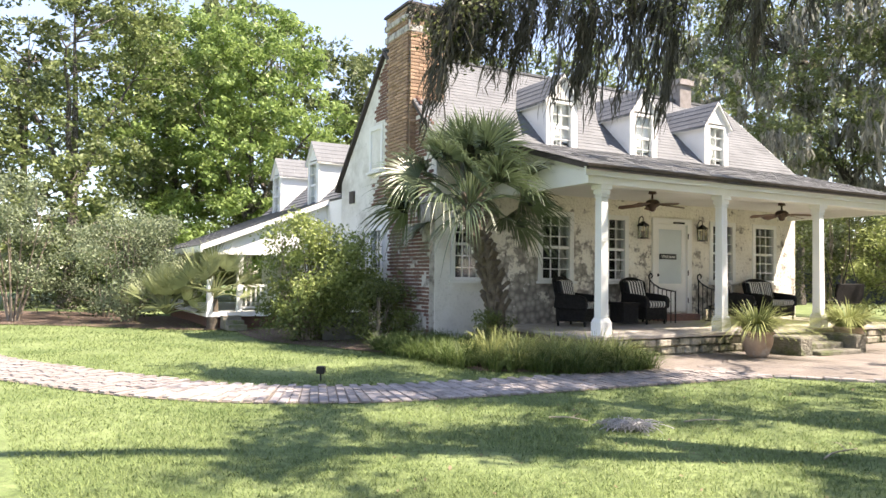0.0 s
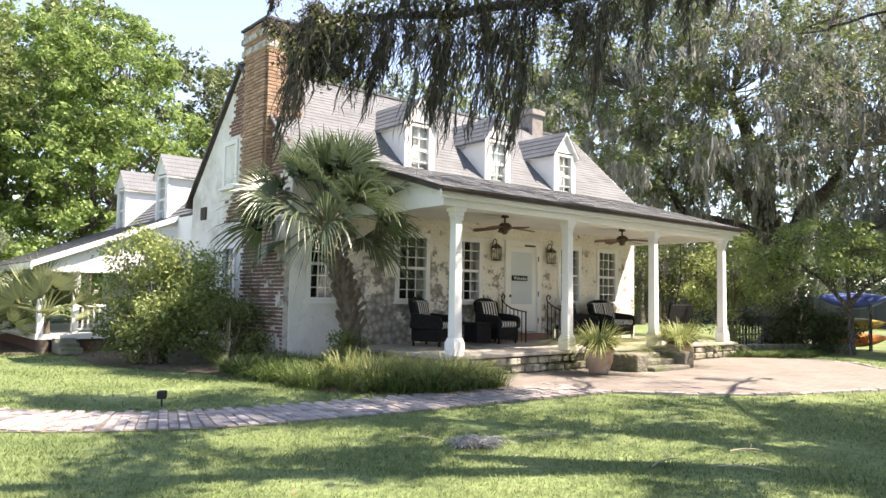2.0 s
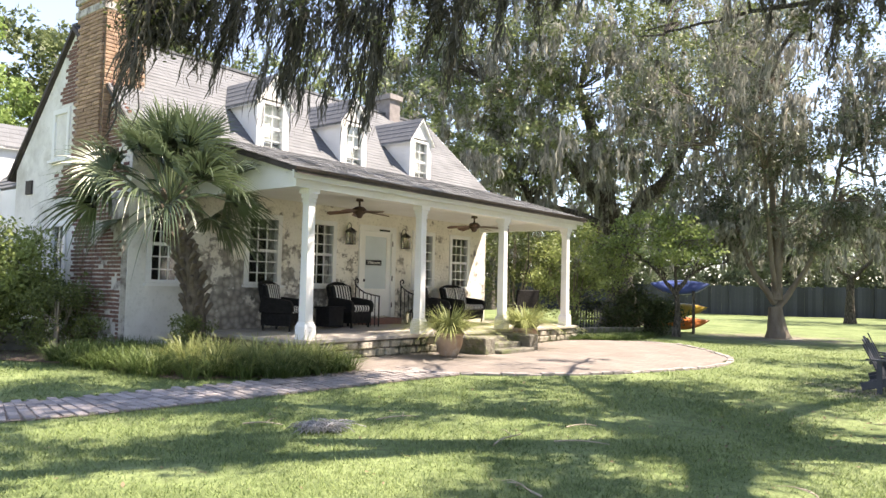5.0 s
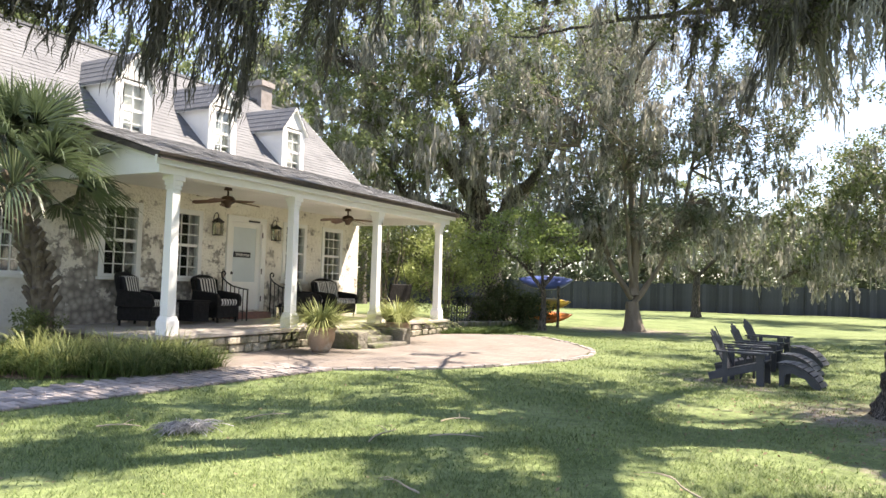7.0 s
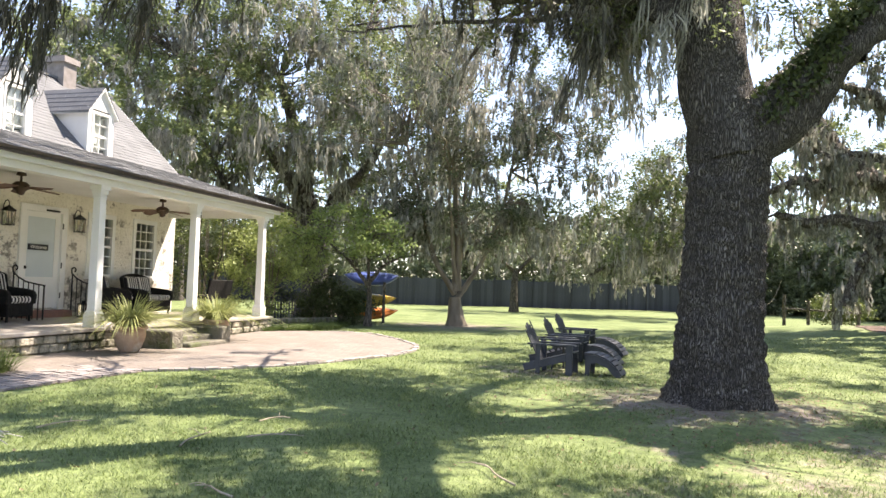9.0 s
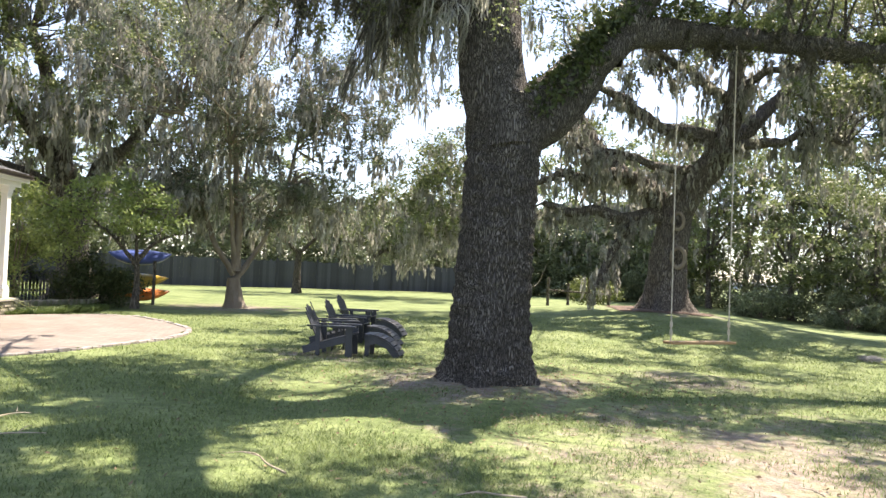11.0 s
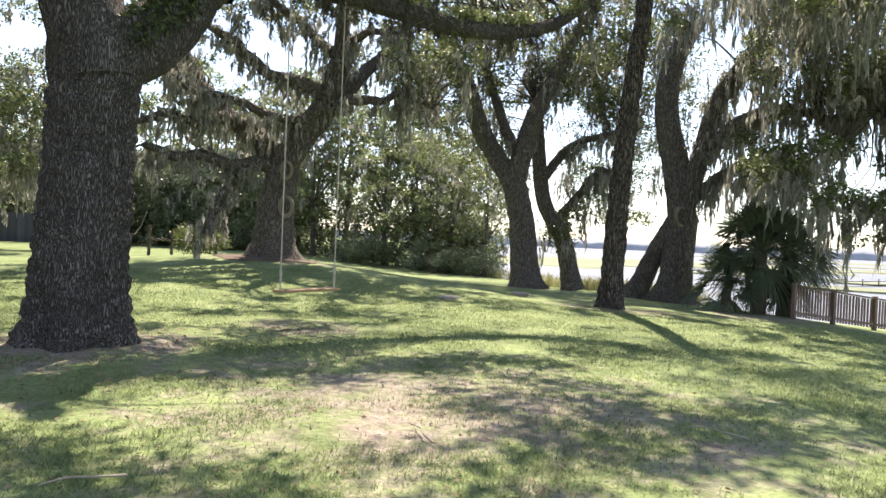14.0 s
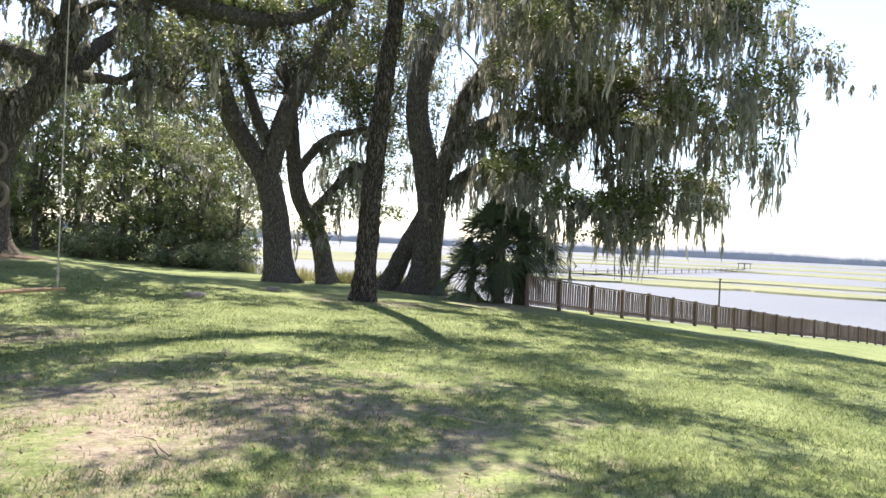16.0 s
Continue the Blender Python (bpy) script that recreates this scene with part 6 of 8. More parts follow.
# oak beside the palmetto, leaning limbs over the water
B = (30.19, -8.35, -0.5)
tree("live_oak", "grey live oak with a round trunk scar, arms over the water", B,
     [(30.19, -8.35, -0.6), (30.14, -8.48, 1.41), (30.13, -8.53, 2.77), (30.21, -8.26, 4.56), (30.35, -7.82, 6.82), (30.31, -7.96, 8.62), (30.11, -8.58, 10.18)],
     [([(30.11, -8.5, 2.6), (29.75, -9.04, 5.23), (29.28, -9.46, 7.17), (28.51, -10.08, 8.55), (27.65, -10.84, 9.84)], 0.42, 0.18),
      ([(29.74, -9.07, 5.2), (28.51, -10.08, 6.36), (26.98, -11.12, 6.44), (25.51, -11.84, 5.94), (23.91, -12.67, 5.92)], 0.24, 0.07),
      ([(30.05, -8.77, 3.3), (29.0, -9.92, 4.54), (28.17, -10.9, 4.76), (26.78, -11.54, 4.42)], 0.26, 0.08)],
     [((28, -10, 11), (4.5, 4.5, 2.2), 150), ((24.5, -11.5, 8.2), (3.2, 2.6, 1.9), 90), ((22.8, -13.6, 6.6), (2.4, 2.0, 1.9), 80), ((23.2, -13.8, 4.2), (1.3, 1.4, 1.0), 34), ((27, -11.5, 5.2), (1.8, 1.6, 1.2), 36),
      ((21.0, -9.5, 9.2), (2.6, 2.4, 1.4), 60), ((20.8, -15.0, 7.6), (2.2, 1.9, 2.0), 90), ((20.6, -15.6, 5.4), (1.3, 1.2, 0.9), 26), ((25.3, -10.6, 4.4), (1.6, 1.5, 0.9), 50), ((24.2, -12.2, 3.4), (1.3, 1.3, 0.8), 44), ((23.4, -13.4, 2.7), (1.0, 1.0, 0.7), 30), ((22.4, -15.4, 3.8), (1.0, 1.0, 0.9), 30), ((25.6, -12.2, 7.4), (2.0, 1.8, 1.2), 70), ((22.4, -12.2, 9.6), (2.4, 2.2, 1.4), 80), ((21.4, -14.4, 9.4), (1.6, 1.8, 1.2), 50)],
     34, M_OAK, (66, 0.46, 0.14), (2600, 15, 0.13, (0.5, 2.8), 0.03), trunk_r=(0.66, 0.4, 0.35), sides=36, rows=60, ridge=0.03, limb_moss=0.3,
     extra_trunks=[([(31.57, -7.16, -0.6), (30.88, -7.78, 1.25), (30.37, -8.44, 2.77)], 0.42, 0.36)])
bm = bmesh.new()
ring = []
for i in range(24):
    a = 2 * math.pi * i / 24
    ring.append([bm.verts.new((0.075 * math.cos(w), (0.24 + 0.075 * math.sin(w)) * math.cos(a), (0.34 + 0.075 * math.sin(w)) * math.sin(a))) for w in np.linspace(0, 2 * math.pi, 8, endpoint=False)])
for i in range(24):
    p, q = ring[i], ring[(i + 1) % 24]
    for k in range(8):
        bm.faces.new((p[k], p[(k + 1) % 8], q[(k + 1) % 8], q[k]))
scar = part("trunk_scar", bm, M_BARK_PALE, None, smooth=True)
tagged(scar, "pale ring of healed bark on the oak", "bark ring")
scar.matrix_basis = pose(29.62, -8.35, 2.72, 0, 0, 18)
for x, y, z, k in ((25.78, 6.02, 3.55, 0.8), (25.83, 6.0, 2.35, 0.95)):
    o = copy_thing(scar, pose(x, y, z, 0, 0, -12))
    o.scale = (k, k, k)
# pine
B = (23.21, -4.3, -0.45)
tree("pine", "tall straight pine with deep plated bark", B, [(23.21, -4.3, -0.6), (23.19, -4.38, 2.04), (23.16, -4.52, 4.58), (23.1, -4.73, 7.11), (23.06, -4.9, 8.79), (23.01, -5.11, 14.5)], [],
     [((23, -5.1, 16), (2.6, 2.6, 2.2), 60)], 35, M_OAK, (60, 0.6, 0.14), (60, 18, 0.15, (0.5, 1.6), 0.02), bark=M_BARK_PINE, trunk_r=(0.36, 0.22, 0.14), sides=64, rows=150, ridge=0.045)

# behind the house: oak hung with moss, and the myrtle on the lawn
B = (18.0, 26.5, 0.15)
tree("live_oak", "huge live oak behind the house, heavy with grey moss", B, [(18.03, 26.47, 0.0), (17.98, 26.5, 2.15), (17.85, 26.59, 3.5)],
     [([(17.86, 26.58, 3.1), (16.96, 26.55, 4.12), (15.47, 26.83, 4.73), (13.78, 26.57, 5.13)], 0.35, 0.12), ([(17.96, 26.52, 3.1), (18.61, 26.08, 5.06), (19.38, 25.54, 6.05), (20.5, 25, 8)], 0.34, 0.14),
      ([(17.85, 26.59, 3.3), (17.49, 26.81, 5.5), (17.23, 26.97, 7.44), (16.5, 27.5, 10)], 0.4, 0.16), ([(17.5, 26.8, 5), (15, 27.5, 8), (12.5, 28, 10)], 0.3, 0.12), ([(18.2, 26.4, 4), (20.5, 27, 6), (23, 27.5, 7)], 0.3, 0.12)],
     [((17, 27, 13.5), (6, 5, 3.2), 230), ((12, 28, 11), (4.5, 4, 3), 150), ((21.5, 26, 10.5), (3.6, 3.5, 3), 120), ((15, 25, 8.0), (4.2, 2.4, 2.0), 100), ((19.6, 24.5, 7.0), (2.6, 2, 1.6), 60), ((9, 29.5, 11.5), (3.5, 3, 2.5), 80), ((22.5, 25.5, 13.5), (4, 4, 2.6), 100), ((16, 24.3, 10.5), (4.5, 1.8, 2.5), 110), ((13.2, 25.6, 6.8), (2.6, 2, 1.5), 70), ((10.5, 27, 8.2), (2.6, 2.2, 2), 70)],
     36, M_OAK_LIGHT, (78, 0.46, 0.14), (1500, 18, 0.21, (0.5, 2.2), 0.036), trunk_r=(0.62, 0.5, 0.4), sides=24, rows=24, ridge=0.03, limb_moss=0.25)
B = at_ground(19.3, 19.25)
tree("myrtle_tree", "multi-stemmed smooth-barked tree draped in moss on the lawn", B, [(19.33, 19.3, 0.0), (19.3, 19.33, 0.5), (19.27, 19.36, 1.1)],
     [([(19.27, 19.36, 1.2), (18.6, 19.75, 2.4), (18.2, 20.04, 4.2), (17.6, 20.3, 6.5)], 0.11, 0.04), ([(19.3, 19.3, 1.3), (19.35, 19.4, 3.0), (19.2, 19.5, 5.5), (19.1, 19.3, 8)], 0.17, 0.05),
      ([(19.3, 19.3, 1.0), (19.95, 18.85, 2.2), (20.5, 18.4, 4.0), (20.9, 18.0, 6.5)], 0.10, 0.04), ([(19.3, 19.3, 1.5), (18.9, 19.2, 3.2), (18.4, 18.9, 5.5)], 0.09, 0.04), ([(19.3, 19.3, 1.5), (19.8, 19.6, 3.5), (20.2, 19.8, 6)], 0.09, 0.04)],
     [((19.2, 19.3, 8.0), (3.1, 3.1, 2.6), 170), ((18.0, 20.0, 5.6), (2.0, 1.8, 1.8), 70), ((20.6, 18.4, 6.0), (2.0, 1.9, 1.9), 80), ((21.7, 17.8, 4.6), (1.2, 1.2, 1.3), 34), ((17.4, 20.6, 3.8), (1.1, 1.2, 0.9), 26), ((22.4, 16.8, 6.6), (2.0, 1.8, 2.2), 70), ((22.9, 16.4, 9.4), (2.4, 2.4, 2.0), 80), ((16.8, 21.2, 8.2), (2.2, 2.2, 2.4), 70), ((18.0, 20.1, 3.9), (1.9, 1.6, 0.8), 40), ((20.6, 18.5, 3.9), (1.9, 1.6, 0.8), 40)],
     37, M_MYRTLE, (66, 0.42, 0.11), (1200, 18, 0.16, (0.4, 1.8), 0.03), bark=M_BARK_PALE, trunk_r=(0.27, 0.2, 0.14), sides=24, rows=20, ridge=0.012)
B = at_ground(15.6, 19.6)
tree("dogwood", "small dogwood with layered light green leaves", B, [(15.6, 19.6, 0.1), (15.65, 19.6, 1.0), (15.6, 19.6, 1.7)],
     [([(15.6, 19.6, 1.4), (15.0, 19.9, 2.2), (14.2, 20.3, 2.9)], 0.07, 0.02), ([(15.6, 19.6, 1.5), (16.2, 19.3, 2.2), (17.0, 18.9, 2.5)], 0.07, 0.02), ([(15.6, 19.6, 1.6), (15.5, 19.5, 3.0)], 0.06, 0.02)],
     [((14.9, 20.0, 3.5), (1.9, 1.6, 0.7), 60), ((15.3, 19.7, 2.7), (2.2, 1.8, 0.35), 46), ((13.8, 20.6, 3.0), (1.2, 1.2, 0.4), 28)], 38, M_DOGWOOD, (46, 0.36, 0.12), None,
     trunk_r=(0.09, 0.07, 0.05), sides=12, rows=10, ridge=0.005, bark=M_BARK)
B = at_ground(33.3, 29.0)
tree("lawn_tree", "small moss-hung tree before the dark fence", B, [(33.3, 29.0, 0.0), (33.3, 29.0, 1.5), (33.4, 29.0, 2.6)], [([(33.4, 29, 2.4), (32, 29.8, 3.6), (30.5, 30, 4.4)], 0.12, 0.05), ([(33.4, 29, 2.4), (34.6, 28, 3.8), (36, 27, 4.6)], 0.12, 0.05)],
     [((33.4, 29, 5.0), (3.4, 3.4, 1.8), 120), ((36, 26.5, 4.2), (2, 2, 1.3), 50), ((37.5, 24.5, 3.6), (2, 2, 1.3), 44)], 39, M_GREY_LEAF, (44, 0.55, 0.16), (420, 12, 0.14, (0.4, 1.5), 0.035), trunk_r=(0.24, 0.18, 0.1), sides=16, rows=12)
B = at_ground(39, 20.5)
tree("live_oak", "low spreading oak with drooping arms by the fence", B, [(39, 20.5, 0), (38.9, 20.4, 2), (38.8, 20.3, 3.2)],
     [([(38.8, 20.3, 3), (37, 21.5, 4.0), (34.8, 22.6, 3.2), (33, 23.4, 2.3)], 0.26, 0.08), ([(38.8, 20.3, 3), (38, 18.5, 4.5), (37, 16.5, 5)], 0.26, 0.08), ([(38.8, 20.3, 3), (39.5, 21.5, 6)], 0.3, 0.1)],
     [((38.5, 20.5, 8), (3.8, 4, 2.4), 130), ((35, 22.5, 5.0), (2.4, 2.2, 1.5), 60), ((33.2, 23.6, 3.6), (1.6, 1.6, 1.0), 34)], 40, M_OAK, (54, 0.6, 0.17), (600, 12, 0.14, (0.4, 1.7), 0.035), trunk_r=(0.5, 0.4, 0.25), limb_moss=0.3)


# woods round the edges: a few kinds, each standing many times
def wood_tree(label, seed, tall, wide, mat, leaf, hang, low=0.25, bark=None):
    rng = np.random.default_rng(seed)
    blobs = []
    for k in range(9):
        z = tall * (low + (1 - low) * (k + 0.5) / 9)
        w = wide * (0.55 + 0.75 * math.sin(math.pi * min(1, (k + 1.5) / 10)))
        a = rng.uniform(0, 6.28)
        o = w * 0.35
        blobs.append(((o * math.cos(a), o * math.sin(a), z), (w * 0.62, w * 0.62, tall * 0.085), int(20 * leaf[3])))
    limbs = [([(0, 0, tall * 0.3), (wide * 0.3 * math.cos(a), wide * 0.3 * math.sin(a), tall * 0.5), (wide * 0.6 * math.cos(a), wide * 0.6 * math.sin(a), tall * 0.66)], 0.05 + 0.006 * tall, 0.03) for a in (0.5, 2.6, 4.6)]
    return tree("wood_tree", label, (0, 0, 0), [(0, 0, -0.3), (0.15, 0.1, tall * 0.4), (0, 0.1, tall * 0.8)], limbs, blobs, seed, mat, leaf[:3], hang, bark, trunk_r=(0.014 * tall + 0.06, 0.05, 0.1), sides=10, rows=8,
                group="woods round the lawn", twig_share=0.15, lump=2)


def stand(proto, places, seed):
    rng = np.random.default_rng(seed)
    first = True
    for x, y, s in places:
        m = pose(x, y, ground_z(x, y) - 0.1, 0, 0, rng.uniform(0, 360))
        o = proto if first else copy_thing(proto, m)
        o.matrix_basis = m
        o.scale = (s, s, s * rng.uniform(0.9, 1.1))
        first = False


hung = wood_tree("broad evergreen hung with moss at the edge of the woods", 51, 12, 5.2, M_OAK_LIGHT, (33, 0.55, 0.30, 0.9), (200, 8, 0.15, (0.5, 2.4), 0.055), 0.22)
stand(hung, [(55, 8, 1.1), (50.5, 9.5, 0.85), (49, 4.6, 0.8), (47.5, 0.4, 0.7), (52, 1.5, 0.9), (46.5, -1.8, 0.55), (55, 11.5, 1.0), (57, 14.5, 1.0), (58, 19, 1.1), (57, 27, 0.6), (54, 3.0, 1.0), (52, 33, 0.5), (42, 42, 1.0), (30, 48, 1.15), (22, 53, 1.1), (47, 37, 0.5)], 1)
dark = wood_tree("tall woodland tree of the far lawn edge", 52, 14, 4.4, M_OAK_LIGHT, (33, 0.55, 0.29, 0.9), (90, 8, 0.2, (0.6, 2.2), 0.055), 0.15)
stand(dark, [(66, 6, 1.0), (54, -0.5, 0.7), (63, 24, 1.1), (57, 36, 0.45), (16, 52, 1.1), (36, 52, 1.2), (60, 0, 0.9), (12, 38, 1.0), (4, 42, 1.0), (52, 42, 0.5), (8.5, 44, 1.1), (20, 45, 1.1)], 2)

# leafy edge of the woods behind the fence and the far lawn
rng = np.random.default_rng(64)
edge = spline([(10, 56, 0), (24, 50, 0), (40, 40, 0), (52, 30, 0), (55, 20, 0), (54, 15, 0), (53.5, 12, 0)], 300)
c = edge[rng.integers(0, 300, 900)] + np.c_[rng.normal(size=(900, 2)) * 1.6, 0.3 + 5.8 * rng.random(900)]
c[:, 2] += height(c[:, 0], c[:, 1])
tail = spline([(54, 13, 0), (52, 8, 0), (50, 4, 0), (47.5, 0, 0), (45.5, -2.5, 0)], 100)
tail = tail[rng.integers(0, 100, 620)] + np.c_[rng.normal(size=(620, 2)) * 1.0 + (1.5, 0), 0.1 + 3.4 * rng.random(620) ** 1.4]
tail[:, 2] += height(tail[:, 0], tail[:, 1])
t = thing("undergrowth", "dense leafy undergrowth along the edge of the woods", "undergrowth", kind="stuff")
s = Soup()
leaves(s, c, 56, 0.65, 0.21, rng)
low = edge[rng.integers(0, 300, 2300)] + np.c_[rng.normal(size=(2300, 2)) * 1.2 + (1.5, 1.5), 0.2 + 5.2 * rng.random(2300)]
low[:, 2] += height(low[:, 0], low[:, 1])
leaves(s, low, 30, 0.8, 0.34, rng, 0.9)
leaves(s, tail, 40, 0.6, 0.22, rng, 0.9)
deep = edge[rng.integers(0, 300, 1500)] * (1.13, 1.13, 1) + np.c_[rng.normal(size=(1500, 2)), 0.2 + 7.5 * rng.random(1500)]
leaves(s, deep, 14, 0.9, 0.85, rng, 0.9)
s.part("foliage", M_GREY_LEAF, t)
s = Soup()
moss(s, c[c[:, 2] > 2.0] + (0, 0, 1.2), 10, 0.15, (0.5, 2.0), 0.055, rng, 2)
s.part("moss", M_MOSS, t)

# left of the house
lt = wood_tree("tall feathery light green tree behind the shrubs", 61, 16.5, 4.6, M_FEATHER, (48, 0.5, 0.215, 2.4), None, 0.06)
stand(lt, [(-14.5, 27, 0.9), (-17.5, 23.5, 0.8)], 3)
lt = wood_tree("large bright green broadleaf tree behind the cottage", 62, 15, 6.2, M_BRIGHT, (62, 0.55, 0.25, 2.8), None, 0.05)
stand(lt, [(-9.8, 33.5, 0.86), (-14.5, 36, 0.98), (-6.5, 36.5, 0.66)], 4)
lt = wood_tree("dark green oak beyond the cottage", 63, 14, 6.5, M_OAK, (40, 0.6, 0.31, 2.0), (50, 14, 0.2, (0.6, 1.6), 0.03), 0.05)
stand(lt, [(-6.0, 42, 1.0), (-3.0, 41.5, 1.0), (1.5, 44, 1.1), (-20, 33, 1.1), (-10.5, 41, 1.1), (-17, 42, 1.2)], 5)


def shrub(name, label, at, size, mat, seed, n=70, leaf=(46, 0.28, 0.075), stems=6, flat=0.8, group="", lift=0.5):
    """A bush: woody stems from the ground, and a leafy uneven mass."""
    rng = np.random.default_rng(seed)
    x, y = at
    z = ground_z(x, y)
    t = thing(name, label, "shrub", group, at=(x, y, z))
    w, h = size
    pts = blob_points([((0, 0, h * lift), (w * 0.5, w * 0.5, h * 0.5), n), ((rng.uniform(-0.2, 0.2) * w, rng.uniform(-0.2, 0.2) * w, h * 0.62), (w * 0.32, w * 0.32, h * 0.42), n // 2)], rng, 0.45, 5, 0.2)
    pts[:, 2] = np.maximum(pts[:, 2], 0.1)
    s = Soup()
    for k in range(stems):
        a = rng.uniform(0, 6.28)
        r = w * 0.3 * rng.random()
        v, f = tube(spline([(0.1 * math.cos(a), 0.1 * math.sin(a), -0.05), (r * 0.5 * math.cos(a), r * 0.5 * math.sin(a), h * 0.3), (r * math.cos(a), r * math.sin(a), h * 0.7)], 6), np.linspace(0.035, 0.012, 6), 6)
        s.add(v, f)
    twigs(s, np.vstack([v[:36] for v in s.v]), pts, rng, 0.25, 0.012, 2.0)
    s.part("stemwork", M_BARK_PALE, t, kind="stuff")
    s = Soup()
    leaves(s, pts, leaf[0], leaf[1], leaf[2], rng, flat)
    s.part("foliage", mat, t, kind="stuff")
    return t


shrub("shrub", "airy grey-green shrub with pale stems", (-11.8, 19.8), (3.6, 3.9), M_GREY_LEAF, 71, 130, (46, 0.4, 0.10), 9, lift=0.62)
shrub("shrub", "round silvery green shrub", (-8.9, 20.4), (4.0, 3.3), M_GREY_LEAF, 72, 150, (52, 0.36, 0.09))
shrub("shrub", "dark evergreen shrub behind the palmettos", (-10.6, 22.5), (5.0, 3.0), M_SHRUB_DARK, 73, 110, (40, 0.4, 0.11))
shrub("shrub", "loose shrub with golden new leaves before the wing", (-2.6, 15.94), (2.6, 2.35), M_SHRUB_GOLD, 74, 210, (56, 0.3, 0.08), 8, lift=0.6)
shrub("shrub", "dark lower shrub below the golden one", (-2.6, 15.9), (2.3, 1.5), M_SHRUB, 75, 90, (46, 0.28, 0.08))
shrub("azalea", "dense dark azalea beside the brick corner", (-1.05, 15.0), (1.6, 1.35), M_SHRUB, 76, 110, (44, 0.2, 0.06))
shrub("vine_shrub", "leafy green growth round the foot of the palm", (1.3, 13.95), (0.6, 0.7), M_SHRUB, 85, 40, (44, 0.14, 0.05), 4)
shrub("shrub", "leafy shrub behind the porch end", (12.6, 20.8), (3.4, 3.4), M_SHRUB_GOLD, 77, 140, (50, 0.34, 0.09))
shrub("shrub", "tall green shrub behind the house", (11.2, 22.2), (3.2, 4.2), M_SHRUB, 78, 130, (46, 0.36, 0.10))
shrub("shrub", "low dark shrub by the kayak rack", (14.4, 20.8), (2.4, 1.4), M_SHRUB_DARK, 79, 90, (46, 0.26, 0.08))
shrub("shrub", "low dark shrub by the kayak rack", (15.3, 20.85), (2.2, 1.1), M_SHRUB_DARK, 80, 90, (46, 0.26, 0.08))
shrub("shrub", "wild green shrubs at the lawn edge", (36.5, 12.5), (2.4, 1.4), M_SHRUB, 81, 70, (40, 0.4, 0.12))
shrub("shrub", "wild green shrubs at the lawn edge", (46.0, 1.5), (4, 1.7), M_GREY_LEAF, 82, 110, (40, 0.5, 0.15))
shrub("shrub", "wild green shrubs at the lawn edge", (47.0, 6.0), (4, 1.5), M_GREY_LEAF, 83, 110, (40, 0.5, 0.15))
shrub("shrub", "wild green shrubs at the lawn edge", (45.0, -1.2), (3.4, 1.5), M_GREY_LEAF, 84, 90, (40, 0.4, 0.12))


# ---- palms ----
def fan(soup, centre, axis, radius, rng, n=30, spread=2.5, droop=0.35, width=0.02):
    """A fan of long folded leaflets round axis, the tips hanging."""
    axis = unit(np.asarray(axis, float))
    side = unit(np.cross(axis, (0.05, 0.02, 1.0)))
    up = np.cross(side, axis)
    roll = rng.uniform(-1.0, 1.0)
    side, up = side * math.cos(roll) + up * math.sin(roll), up * math.cos(roll) - side * math.sin(roll)
    a = np.linspace(-spread / 2, spread / 2, n) + rng.normal(size=n) * 0.02
    d = np.cos(a)[:, None] * axis + np.sin(a)[:, None] * side
    ln = radius * (0.72 + 0.28 * np.cos(a)) * rng.uniform(0.9, 1.08, n)
    across = -np.sin(a)[:, None] * axis + np.cos(a)[:, None] * side
    rows = []
    segs = 5
    dr = droop * rng.uniform(0.6, 1.5, n)
    for s in range(segs + 1):
        t = s / segs
        c = np.asarray(centre) + d * (ln * t)[:, None]
        c[:, 2] -= dr * ln * t**2.6
        c = c + up * (radius * (0.26 * np.abs(np.sin(a)) - 0.07) * t)[:, None]
        w = width * (0.35 + 1.3 * t if t < 0.5 else 2.0 * (1 - t) + 0.02)
        rows.append(np.stack([c - across * w - up * w * 0.5, c, c + across * w - up * w * 0.5], 1))
    v = np.stack(rows, 1).reshape(-1, 3)
    base = np.arange(n)[:, None] * 3 * (segs + 1)
    s = np.arange(segs)[None] * 3
    f = np.concatenate([np.stack([base + s + k, base + s + k + 1, base + s + k + 4, base + s + k + 3], -1).reshape(-1, 4) for k in (0, 1)])
    s = np.arange(1)[None] * 3
    web = np.stack([base[:-1] + s + 2, base[1:] + s, base[1:] + s + 3, base[:-1] + s + 5], -1).reshape(-1, 4)
    soup.add(v, np.concatenate([f, web]))


